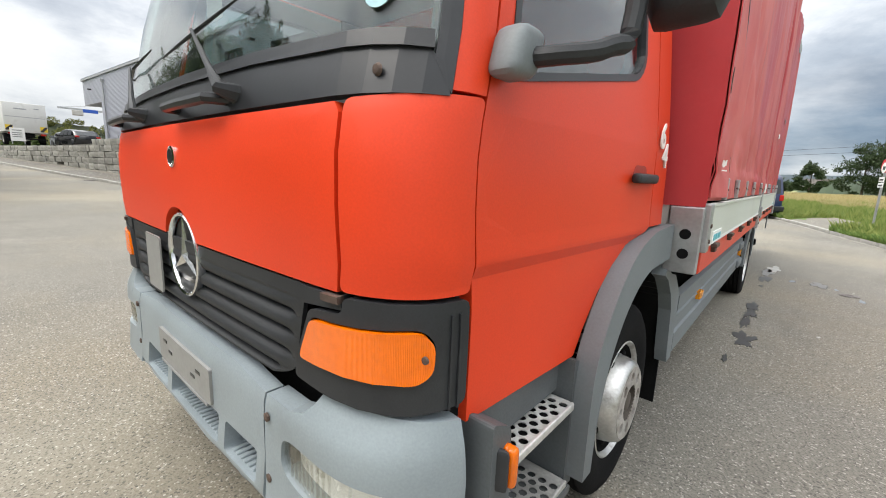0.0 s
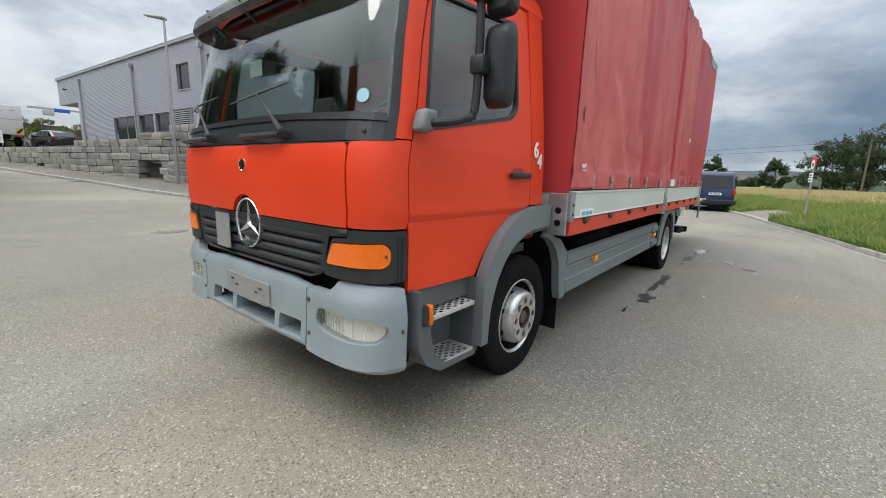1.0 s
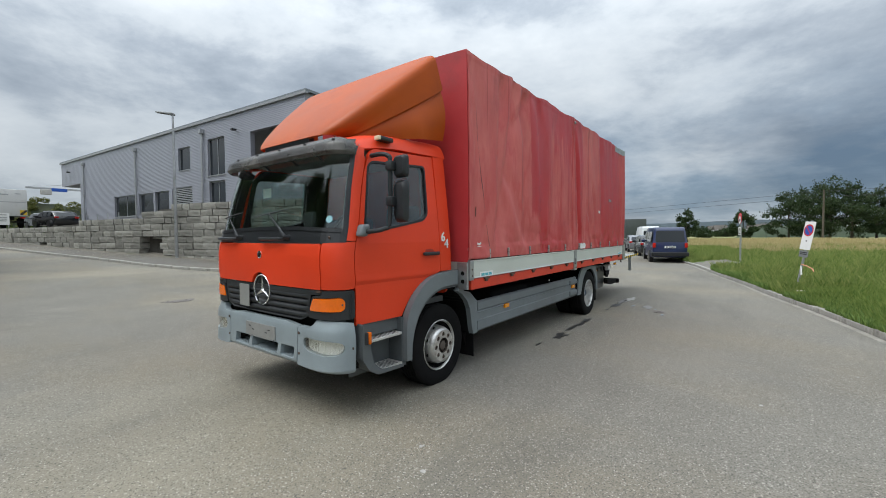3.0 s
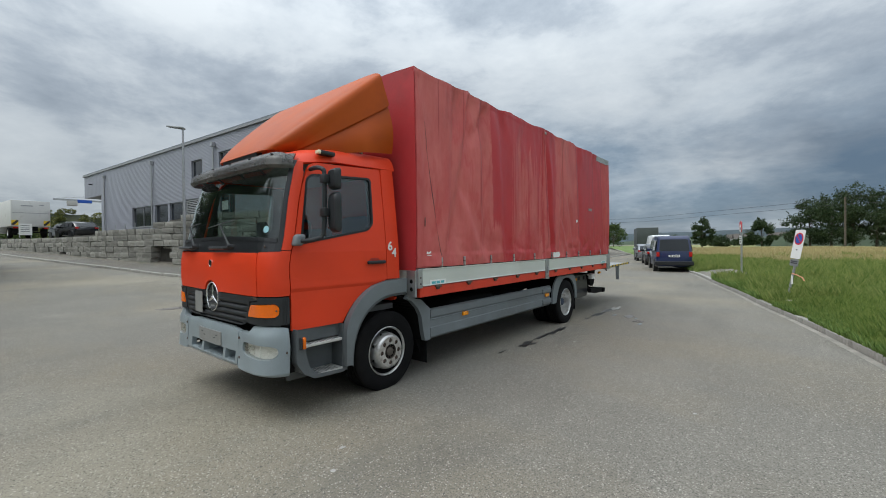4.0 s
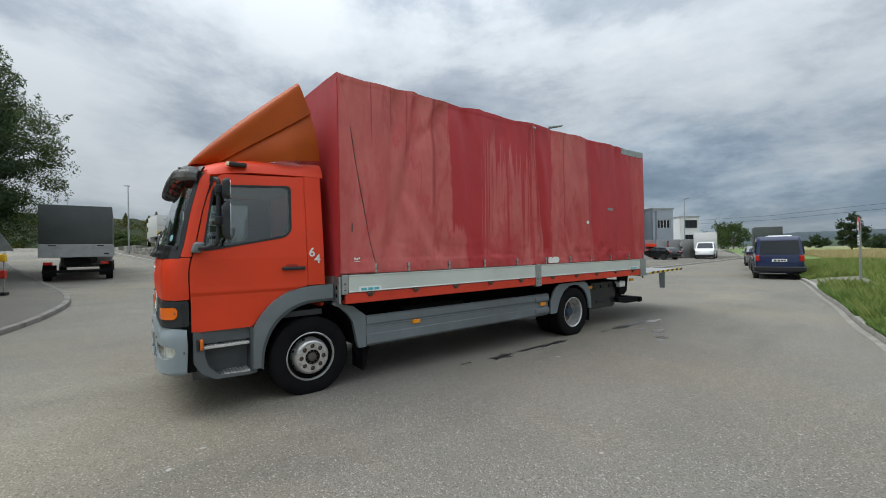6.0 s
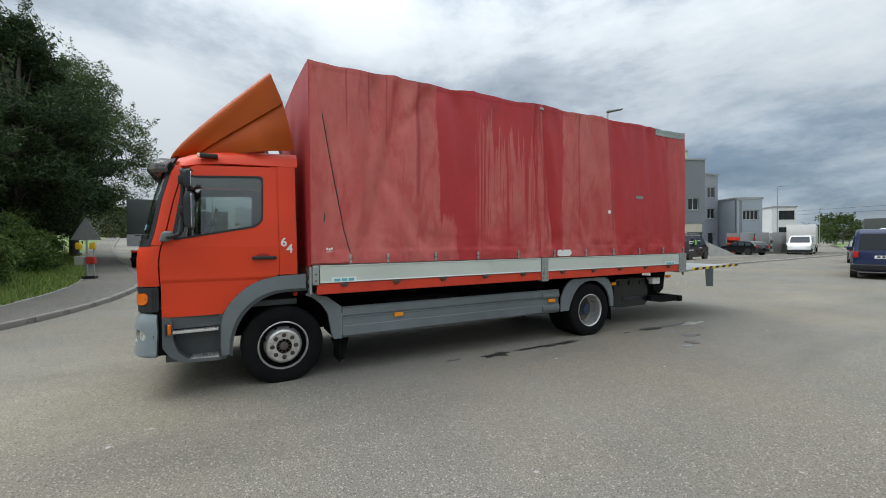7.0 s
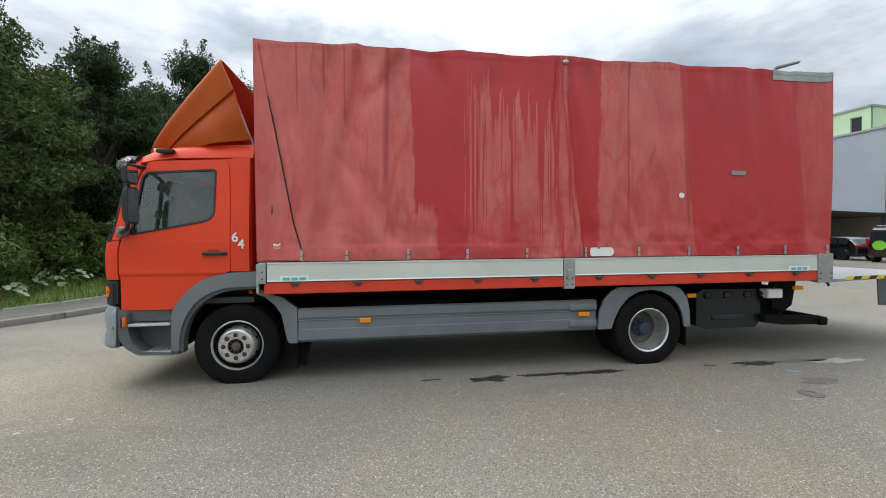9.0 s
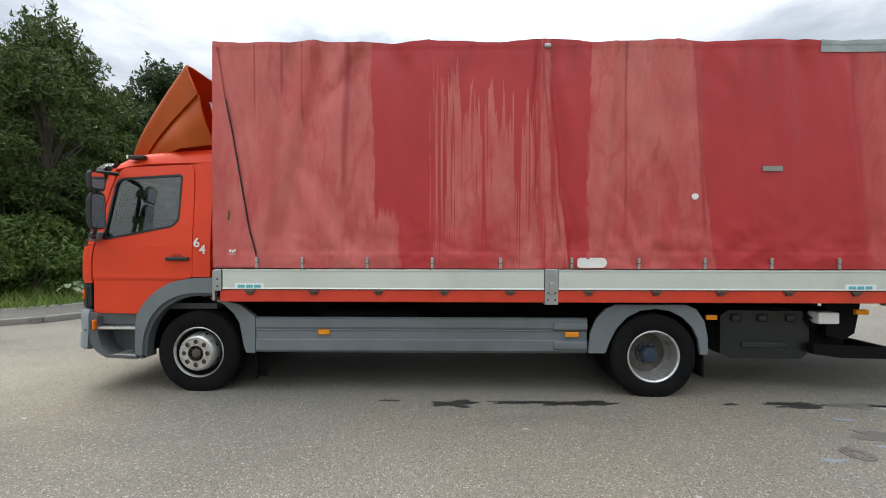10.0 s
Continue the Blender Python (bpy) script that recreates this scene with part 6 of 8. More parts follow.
def flap_edge(z):
    return at_steps([(1.33, 0.70), (1.7, 0.60), (2.4, 0.475), (2.98, 0.375), (3.5, 0.285)], z)


part("corner_flap", thicken(sheet(lambda u, z: (drape(0.24 + u * (flap_edge(z) - 0.24), z) + 0.012 + 0.008 * u + 0.006 * noise.noise((u * 3, z * 2.5, 1)), 0.24 + u * (flap_edge(z) - 0.24), z), spread(0, 1, 20), spread(1.33, 3.53, 80)), 0.005), TARP, lorry, smooth=True)
# black strip along the slit: its rope and its shadow drawn as one
edge_pts = [(drape(flap_edge(z), z) + 0.012, flap_edge(z) + 0.006, z) for z in spread(1.45, 3.0, 30)]
part("flap_rope_and_shade", tube(edge_pts, [0.006 + 0.007 * abs(noise.noise((k * 0.6, 2.0, 4.0))) for k in range(31)], 6), SCREEN_BLACK, lorry)
for y in (0.68, 1.14, 1.79, 2.44, 3.12, 3.83, 4.49, 5.15, 5.80, 6.46, 7.08):
    x = drape(y, 1.36)
    clip = box(x, x + 0.022, y - 0.014, y + 0.014, 1.312, 1.425, 0.005)
    clip_ob = part("tarp_fastener", clip, GALV, lorry)
    part("fastener_eye", tube([(x + 0.012, y - 0.022, 1.375), (x + 0.022, y, 1.365), (x + 0.012, y + 0.022, 1.375)], 0.005, 6), BOLT, clip_ob)
def on_tarp(name, outline, mat, label, lift=0.006):
    return part(name, prism(outline, lambda y, z, d: Vector((drape(y, z) + lift - d, y, z)), 0.004, (), []), mat, lorry, label)


on_tarp("tarp_patch", rounded([(3.885, 1.325), (4.155, 1.325), (4.185, 1.375), (4.155, 1.425), (3.885, 1.425)], 0.03), WHITE_PAINT, "white patch on the tarpaulin", 0.014)
on_tarp("tarp_dot", circle(5.045, 2.035, 0.032, 20), WHITE_PAINT, "round white patch on the tarpaulin", 0.012)
on_tarp("tarp_label", [(5.70, 2.285), (5.895, 2.285), (5.895, 2.335), (5.70, 2.335)], PLATE_GREY, "grey patch on the tarpaulin", 0.012)
grey_patch = sheet(lambda y, t: (drape(y, 3.45 + t * 0.1) + 0.008, y, (top_edge(y) - 0.11) + t * 0.115 + 0.008 * noise.noise((y * 3, t, 0))), spread(6.27, 7.12, 24), spread(0, 1, 6))
part("repair_tape", thicken(grey_patch, 0.004), material("grey_repair_tape", (0.30, 0.33, 0.34), 0.4, vary=0.2, scale=6), lorry, "creased grey repair tape on the tarpaulin")
part("post_cap", box(1.255, 1.29, 3.545, 3.615, 3.50, 3.545, 0.015, 3), GALV, lorry)
for k, (a, b, z) in enumerate(((0.405, 0.428, 1.475), (0.434, 0.452, 1.47), (0.458, 0.474, 1.478), (0.405, 0.474, 1.452))):
    on_tarp("maker_bar", [(a, z), (b, z), (b, z + (0.026 if k < 3 else 0.006)), (a, z + (0.026 if k < 3 else 0.006))], WHITE_PAINT, "", 0.040)
on_tarp("tarp_tear", [(0.385, 1.80), (0.395, 1.79), (0.402, 1.84), (0.398, 1.90), (0.390, 1.89), (0.388, 1.85)], BOLT, "", 0.028)

# tail lift, lowered flat behind the body
lift = part("lift_platform", prism([(7.18, 0.975), (7.5, 0.985), (9.15, 1.012), (9.15, 1.0), (7.5, 0.95), (7.18, 0.935)], lambda y, z, d: Vector((1.20 - d, y, z)), 2.4), LIFT, lorry, "lowered aluminium tail lift platform")
for k in range(14):
    y0 = 7.45 + 0.12 * k
    z = 0.965 + 0.026 * k / 14
    part("warning_stripe", prism([(y0, z), (y0 + 0.12, z + 0.002), (y0 + 0.16, z + 0.046), (y0 + 0.04, z + 0.044)], side(1.206), 0.005), YELLOW if k % 2 == 0 else STRIPE, lift)
part("lift_flap", prism([(7.98, 0.96), (8.26, 0.968), (8.24, 0.60), (8.01, 0.62)], side(1.19), 0.012), STEP_GREY, lift, "hanging grey rubber flag")
part("lift_hook", tube([(1.15, 7.22, 0.96), (1.17, 7.24, 0.92), (1.17, 7.25, 0.89)], 0.016, 8), BOLT, lorry)
part("lift_bar", tube([(1.16, 7.1, 0.95), (1.16, 7.46, 0.965)], 0.018, 8), CHASSIS, lorry)

# ---- the street round the lorry ----
CLADDING = material("grey_corrugated_cladding", (0.30, 0.31, 0.355), 0.5, 0.2, vary=0.06, scale=0.4, bump=0.0)
_n, _l = CLADDING.node_tree.nodes, CLADDING.node_tree.links
_tc, _w, _b = _n.new("ShaderNodeTexCoord"), _n.new("ShaderNodeTexWave"), _n.new("ShaderNodeBump")
_w.bands_direction = "Z"
_w.inputs["Scale"].default_value = 3.0
_b.inputs["Strength"].default_value, _b.inputs["Distance"].default_value = 0.4, 0.03
_l.new(_tc.outputs["Object"], _w.inputs["Vector"])
_l.new(_w.outputs[0], _b.inputs["Height"])
_l.new(_b.outputs[0], _n["Principled BSDF"].inputs["Normal"])
PANEL_GREY = material("smooth_grey_panels", (0.19, 0.21, 0.23), 0.55, vary=0.06, scale=0.6, bump=0.02)
PANEL_SILVER = material("silver_panels", (0.34, 0.38, 0.43), 0.45, 0.2, vary=0.06, scale=0.5, bump=0.02)
GREEN_RENDER = material("pale_green_render", (0.46, 0.62, 0.40), 0.8, vary=0.06, scale=0.8, bump=0.03)
CREAM_RENDER = material("cream_render", (0.58, 0.54, 0.43), 0.85, vary=0.08, scale=0.8, bump=0.03)
WHITE_RENDER = material("white_render", (0.72, 0.73, 0.74), 0.8, vary=0.05, scale=0.8, bump=0.02)
CONCRETE = material("concrete", (0.42, 0.41, 0.39), 0.85, vary=0.15, scale=1.5, bump=0.1)
FRAME_WHITE = material("white_window_frame", (0.70, 0.70, 0.69), 0.5, vary=0.05, bump=0.0)
FRAME_GREY = material("grey_window_frame", (0.33, 0.34, 0.35), 0.5, 0.3, vary=0.05, bump=0.0)
DARK_GLASS = material("dark_window_glass", (0.018, 0.022, 0.026), 0.08, vary=0.2, scale=0.5, bump=0.0, spec=0.45)
# near black: the shade inside deep openings is put into this colour
ROOM = material("dark_opening", (0.025, 0.025, 0.027), 0.8, vary=0.2, bump=0.0)
STEEL_GREY = material("grey_sign_back", (0.30, 0.31, 0.31), 0.5, 0.5, vary=0.12, scale=6, bump=0.03)


def window_on(parent, place, u0, u1, z0, z1, bars=1, frame=FRAME_GREY, depth=0.18):
    """A window set back in its opening: frame, panes between the bars, sill."""
    w = 0.06
    cells, n = [], bars + 1
    for k in range(n):
        a, b = u0 + (u1 - u0) * k / n + w / 2, u0 + (u1 - u0) * (k + 1) / n - w / 2
        cells.append([(a, z0 + w), (b, z0 + w), (b, z1 - w), (a, z1 - w)])
    win = part("window", prism([(u0, z0), (u1, z0), (u1, z1), (u0, z1)], lambda u, z, d: place(u, z, depth - 0.05 + d), 0.06, cells), frame, parent)
    for c in cells:
        part("pane", prism(c, lambda u, z, d: place(u, z, depth - 0.02 + d), 0.02), DARK_GLASS, win)
    part("sill", prism([(u0 - 0.04, z0 - 0.06), (u1 + 0.04, z0 - 0.06), (u1 + 0.04, z0), (u0 - 0.04, z0)], lambda u, z, d: place(u, z, d - 0.05), 0.2), FRAME_GREY, win)
    return win


def facade_place(a, b):
    """Sets (u, z, d) on a facade that runs from a to b: u along it, d into the house."""
    a, b = Vector(a), Vector(b)
    way = (b - a).normalized()
    inn = Vector((-way.y, way.x))
    return lambda u, z, d: Vector((*(a + way * u + inn * d), z))


# hall with corrugated cladding above the stone wall
hall = thing("industrial_hall", "grey industrial hall with corrugated cladding above a stone wall", "building")
hp = facade_place((-55.5, 6.6), (-15.9, 9.9))
wins = [(25.5, 27.2, 6.47, 8.12, 0), (29.6, 31.7, 5.75, 8.25, 1), (29.7, 31.7, 3.75, 5.35, 1), (13.7, 18.2, 3.40, 5.2, 1), (18.7, 21.3, 3.55, 5.15, 0), (21.6, 23.9, 3.6, 5.15, 0), (24.4, 27.4, 3.85, 5.23, 0)]
holes = [[(a, c), (b, c), (b, d), (a, d)] for a, b, c, d, n in wins] + [[(34.6, 6.35), (38.9, 6.35), (38.9, 8.1), (34.6, 8.1)]]
part("front_wall", prism([(0, 7.07), (5.4, 7.07), (5.4, 1.6), (39.75, 1.6), (39.75, 9.5), (0, 9.5)], hp, 0.30, holes), CLADDING, hall)
side_p = facade_place((-15.9, 9.9), (-17.1, 24))
part("side_wall", prism([(0.0, 1.6), (14, 1.6), (14, 9.5), (0.0, 9.5)], lambda u, z, d: side_p(u, z, d - 0.02), 0.3), CLADDING, hall)
part("roof", prism([(-0.1, -0.1), (39.95, -0.1), (39.95, 14), (-0.1, 14)], lambda u, v, d: hp(u, 9.66 - d, v), 0.14), PANEL_GREY, hall)
part("parapet", prism([(-0.15, 9.42), (39.95, 9.42), (39.95, 9.56), (-0.15, 9.56)], lambda u, z, d: hp(u, z, d - 0.12), 0.2), FRAME_GREY, hall)
part("soffit", prism([(0, 0.3), (5.4, 0.3), (5.4, 13), (0, 13)], lambda u, v, d: hp(u, 7.2 - d, v), 0.12), PANEL_GREY, hall)
part("porch_wall", prism([(5.4, 1.6), (5.4, 7.1), (5.7, 7.1), (5.7, 1.6)], lambda u, z, d: hp(u, z, d + 0.3), 12), PANEL_GREY, hall)
part("loggia_back", prism([(34.3, 6.1), (39.2, 6.1), (39.2, 8.3), (34.3, 8.3)], lambda u, z, d: hp(u, z, d + 1.6), 0.1), ROOM, hall)
part("loggia_floor", prism([(34.4, 0.3), (39.1, 0.3), (39.1, 1.6), (34.4, 1.6)], lambda u, v, d: hp(u, 6.33 - d, v), 0.1), ROOM, hall)
for a, b, c, d, n in wins:
    window_on(hall, hp, a, b, c, d, n)
for k in range(10):
    part("louvre", prism([(24.45, 3.9 + 0.13 * k), (27.35, 3.9 + 0.13 * k), (27.35, 3.97 + 0.13 * k), (24.45, 3.97 + 0.13 * k)], lambda u, z, d: hp(u, z, d + 0.02), 0.05), FRAME_GREY, hall)
for u in (6.7, 18.45, 29.05):
    pipe = part("downpipe", tube([hp(u, 2.0, -0.12), hp(u, 8.75, -0.12)], 0.07, 8), GALV, hall)
    c = hp(u, 8.85, -0.14)
    part("rain_head", box(c.x - 0.16, c.x + 0.16, c.y - 0.13, c.y + 0.13, 8.7, 9.0, 0.02), GALV, pipe)
for u in (3.0, 33.2):
    c = hp(u, 8.35, -0.25)
    part("wall_lamp", box(c.x - 0.12, c.x + 0.12, c.y - 0.15, c.y + 0.15, 8.3, 8.42, 0.02), SCREEN_BLACK, hall)
for k in range(7):
    part("fence_post", tube([hp(6.0 + 2.2 * k, 2.2, -1.6), hp(6.0 + 2.2 * k, 3.6, -1.6)], 0.03, 6), GALV, hall)

# stone wall: rough blocks in courses
WALL_TOP = [(-62, 2.75), (-45, 2.42), (-37, 2.34), (-28.2, 2.52), (-28, 2.55), (-22.6, 2.72), (-22.5, 3.12), (-17, 3.30), (-9, 3.45), (-8, 3.45)]
wall_root = tagged(new("stone_wall"), "retaining wall of rough grey limestone blocks", "wall", kind="structure")
blocks = []
for k in range(7):
    rng = random.Random(40 + k)
    bm = box(-0.5, 0.5, -0.5, 0.5, -0.5, 0.5)
    bmesh.ops.subdivide_edges(bm, edges=bm.edges[:], cuts=2, use_grid_fill=True)
    for v in bm.verts:
        v.co += Vector((0.016 * rng.uniform(-1, 1), 0.016 * rng.uniform(-1, 1), 0.020 * rng.uniform(-1, 1)))
        r = max(abs(v.co.x) - 0.4, 0) + max(abs(v.co.z) - 0.4, 0)
        v.co.y += 0.16 * r if v.co.y < 0 else 0
    blocks.append(mesh_of(bm, STONE, False, "wall_block"))
rng = random.Random(5)
COURSE = 0.335
runs = along(WALL, 0.1)
for k in range(-5, 11):
    z0 = 3.30 - COURSE * (k + 1)
    i = int(rng.uniform(0, 6))
    while i < len(runs) - 14:
        n = int(rng.uniform(4.5, 10.5))
        a, b = runs[i][0], runs[min(i + n, len(runs) - 1)][0]
        c = (a + b) / 2
        top, low = at_steps(WALL_TOP, c.x), ground_z(*c) - 0.1
        niche = -22.6 < c.x < -21.0 and z0 + 0.2 < 1.50 or -33.6 < c.x < -32.7 and 0.62 < z0 < 0.98
        if z0 + COURSE <= top + 0.12 and z0 + COURSE > low + 0.05 and not niche and c.x > -56:
            ob = new("wall_block", rng.choice(blocks))
            ob.parent = wall_root
            d = b - a
            ob.matrix_local = pose(c.x, c.y, z0 + COURSE / 2, 0, 0, math.degrees(math.atan2(d.y, d.x)) + 180 + rng.uniform(-2.5, 2.5)) @ Matrix.Translation((0, rng.uniform(-0.035, 0.035), 0)) @ Matrix.Diagonal((d.length - rng.uniform(0.02, 0.05), 0.6, COURSE - rng.uniform(0.012, 0.035), 1))
        i += n
core = bmesh.new()
rows = []
for p, way, run in along(WALL, 1.0):
    nrm = Vector((way.y, -way.x))
    t = at_steps(WALL_TOP, p.x) - 0.06
    rows.append([core.verts.new((*(p + nrm * o), z)) for o, z in ((0.18, -0.2), (0.18, t), (0.9, t), (0.9, -0.2))])
for a, b in zip(rows, rows[1:]):
    for k in range(3):
        core.faces.new((a[k], b[k], b[k + 1], a[k + 1]))
tagged(part("wall_core", core, JOINT), "dark earth core behind the wall blocks", "wall", kind="structure")
drain = thing("drain_niche", "dark square drain opening in the stone wall", "drain")
part("lintel", box(-22.75, -20.85, 4.62, 5.0, 1.49, 1.58, 0.02), CONCRETE, drain)
part("niche_back", box(-22.75, -20.85, 4.95, 5.3, 0.0, 1.6), ROOM, drain)
edge_strip("gravel_foot", WALL, [-0.75, -0.2, 0.15], [0.10, 0.16, 0.24], GRAVEL, "brown gravel at the foot of the wall", "gravel", side=1, wobble=0.0)
terrace = bmesh.new()
rows = []
for p, way, run in along(WALL, 2.0):
    nrm = Vector((way.y, -way.x))
    t = at_steps(WALL_TOP, p.x)
    rows.append([terrace.verts.new((*(p + nrm * o), t - 0.12 + lift)) for o, lift in ((0.5, 0), (2, 0.02), (60, 0.1))])
for a, b in zip(rows, rows[1:]):
    for k in range(2):
        terrace.faces.new((a[k], b[k], b[k + 1], a[k + 1]))
tagged(part("terrace", terrace, PAVEMENT, smooth=True), "upper yard behind the stone wall", "ground", kind="structure")


notice = thing("notice_board", "white notice board standing on the upper yard", "notice board", at=(-36, 0.28, 2.30), turn=3)
part("board", box(-0.02, 0.02, -0.33, 0.33, 0.18, 0.98, 0.01), WHITE_PAINT, notice)
for z in (0.82, 0.66, 0.54, 0.42):
    part("board_print", box(0.021, 0.025, -0.24, 0.20, z, z + 0.05), PLATE_GREY, notice)
for y in (-0.28, 0.28):
    part("leg", box(-0.06, -0.022, y - 0.025, y + 0.025, 0.0, 0.95, 0.005), GALV, notice)


# street lamps
def street_lamp(x, y, height, towards, base=None):
    z0 = ground_z(x, y) + 0.08 if base is None else base
    root = thing("street_lamp", "tall galvanised street lamp with a flat head", "street lamp", "street lamps", at=(x, y, z0), turn=towards)
    part("pole", tube([(0, 0, 0), (0, 0, height * 0.5), (0, 0, height)], [0.085, 0.07, 0.045], 10), GALV, root, smooth=True)
    head = box(-0.05, 0.85, -0.15, 0.15, -0.05, 0.05, 0.03, 2)
    for v in head.verts:
        v.co = Vector((v.co.x, v.co.y * (1 - 0.25 * v.co.x), v.co.z * (1.2 - 0.7 * v.co.x) + height + 0.14 * v.co.x))
    part("lamp_head", head, STEEL_GREY, root, smooth=True)
    return root


street_lamp(-19.6, 4.75, 7.3, 215)
street_lamp(-49.7, -2.2, 7.4, 200)
street_lamp(-10.35, 19.0, 9.0, 60)
street_lamp(-22, 67.5, 8.9, 30)
street_lamp(-33, 113, 8.2, 30)
street_lamp(-75, -9.5, 8.0, 200)


# ---- trees ----
def leaf_mesh(name, centres, sizes, mat, seed, squash=0.75):
    """Single leaves, each a bent four-sided blade, turned at random."""
    rng = np.random.default_rng(seed)
    n = len(centres)
    a, b = rng.uniform(0, 2 * np.pi, n), np.arccos(rng.uniform(-0.35, 1, n))
    nrm = np.stack([np.sin(b) * np.cos(a), np.sin(b) * np.sin(a), np.cos(b)], 1)
    ref = rng.normal(size=(n, 3))
    u = np.cross(nrm, ref)
    u /= np.linalg.norm(u, axis=1)[:, None] + 1e-9
    v = np.cross(nrm, u)
    s = sizes[:, None]
    corners = np.stack([centres - u * s, centres + v * s * 0.45 * squash - nrm * s * 0.12, centres + u * s, centres - v * s * 0.45 * squash - nrm * s * 0.12], 1).reshape(-1, 3)
    me = bpy.data.meshes.new(name)
    me.from_pydata(corners.tolist(), [], np.arange(4 * n).reshape(-1, 4).tolist())
    me.materials.append(mat)
    return me


def crown_points(rng, n, centre, radius, height, clumps, stretch=0.33):
    """Points in clumps through an uneven crown, denser outside."""
    cs = []
    while len(cs) < clumps:
        d = rng.normal(size=3)
        d /= np.linalg.norm(d)
        r = rng.uniform(0.45, 1.05) ** 0.6
        p = np.array([d[0] * radius * r, d[1] * radius * r, d[2] * height * r])
        p[:2] *= 1 - 0.60 * max(0.0, p[2] / height)
        cs.append(p)
    cs = np.array(cs)
    pick = rng.integers(0, clumps, n)
    size = rng.uniform(0.45, 1.15, clumps) * radius * stretch
    q = rng.normal(size=(n, 3))
    q /= np.linalg.norm(q, axis=1)[:, None]
    q *= (rng.uniform(0.2, 1, n) ** 0.5 * size[pick])[:, None]
    q[:, 2] *= 0.6
    return np.array(centre) + cs[pick] + q, cs


def sprays(rng, cs, centre, count, reach, per):
    """Twigs that stand out of the crown, leaves in pairs along each: their leaf points and the twig lines."""
    pts, lines = [], []
    order = np.argsort(-(cs[:, 2] + 0.5 * rng.uniform(0, 1, len(cs)) * np.abs(cs).max()))
    for k in range(count):
        c = cs[order[k % max(1, int(len(order) * 0.6))]]
        d = c / (np.linalg.norm(c) + 1e-6) + np.array((0, 0, 0.7)) + rng.normal(size=3) * 0.35
        d /= np.linalg.norm(d)
        long = reach * rng.uniform(0.6, 1.5)
        a = np.array(centre) + c
        lines.append((a, a + d * long * 0.55 + rng.normal(size=3) * 0.05, a + d * long))
        t = rng.uniform(0.15, 1.0, per)
        off = rng.normal(size=(per, 3)) * (0.20 * reach * (1.15 - t))[:, None]
        pts.append(a + d[None, :] * (t * long)[:, None] + off)
    return np.concatenate(pts), lines


def tree(x, y, height, radius, leaves, seed, mat=None, leaf=0.13, base=None, label="leafy green tree with a dense crown", group="roadside trees", crown_low=0.18, clumps=60):
    rng = np.random.default_rng(seed)
    z0 = ground_z(x, y) if base is None else base
    root = thing("tree", label, "tree", group, at=(x, y, z0))
    mid_z, half = height * (1 + crown_low) / 2, height * (1 - crown_low) / 2
    pts, cs = crown_points(rng, leaves, (0, 0, mid_z), radius, half, clumps)
    out_pts, twigs = sprays(rng, cs, (0, 0, mid_z), 70, 0.26 * radius + 0.25, max(8, leaves // 700))
    pts = np.concatenate([pts, out_pts])
    leaves = len(pts)
    bm = bmesh.new()
    for line in twigs:
        tube([Vector([float(v) for v in q]) for q in line], [0.012, 0.007, 0.003], 4, bm)
    bend = [float(v) for v in rng.uniform(-0.3, 0.3, 2)]
    trunk = [(bend[0] * t * t, bend[1] * t * t, height * 0.85 * t) for t in spread(0, 1, 6)]
    tube(trunk, [0.020 * height * (1 - 0.85 * t) + 0.02 for t in spread(0, 1, 6)], 8, bm)
    for k in range(0, len(cs), 2):
        c = cs[k] * 0.8 + np.array((0, 0, mid_z))
        t = float(max(0.12, min(0.95, (c[2] / height) * 0.75)))
        s = Vector((bend[0] * t * t, bend[1] * t * t, height * 0.85 * t))
        e = Vector([float(v) for v in c])
        m = s.lerp(e, 0.5) + Vector((0, 0, 0.08 * radius))
        tube([s, m, e], [0.008 * height * (1 - 0.7 * t), 0.004 * height * (1 - 0.5 * t), 0.008], 5, bm)
    part("trunk", bm, BARK, root, smooth=True)
    sizes = rng.uniform(0.6, 1.3, leaves) * leaf
    crown = new("crown", leaf_mesh("crown", pts, sizes, mat or LEAF_DARK, seed + 1))
    crown.parent = root
    crown["kind"] = "stuff"
    return root


def bank_z(x, y):
    """Height of the planted bank, by the distance from the pavement's back edge."""
    best = min((Vector((x, y)) - p).length for p, w, r in BACK_RUN)
    return ground_z(x, y) + at_steps([(0, 0.1), (0.8, 0.17), (2, 0.35), (4, 0.75), (8, 1.3), (20, 2.2)], best)


BACK_RUN = along(SOUTH_BACK, 0.5)
for k, (x, y, h, r, n) in enumerate(((-6.4, -8.9, 7.2, 2.2, 26000), (-10.7, -8.7, 7.8, 2.2, 28000), (-18.6, -8.8, 11.0, 3.2, 36000), (-26.5, -8.9, 12.0, 4.3, 28000), (-4.2, -13.4, 5.6, 2.8, 16000), (-12.2, -10.4, 6.6, 2.6, 22000), (-18.5, -11.0, 8.6, 2.8, 20000), (-22.6, -9.2, 10.4, 3.0, 28000), (-27.5, -12.6, 11.0, 3.8, 16000), (-0.5, -16.5, 6.4, 3.0, 12000), (-13.8, -14.0, 7.4, 3.2, 14000), (-9.5, -13.0, 6.2, 3.0, 14000), (-35, -14.5, 10.5, 4.0, 12000))):
    tree(x, y, h, r, int(n * 2.0), 100 + k, LEAF_DARK if k % 3 else LEAF_MID, 0.072 if x > -14 else 0.085, bank_z(x, y) - 0.1, "dense dark green tree on the roadside bank", crown_low=0.10, clumps=120)
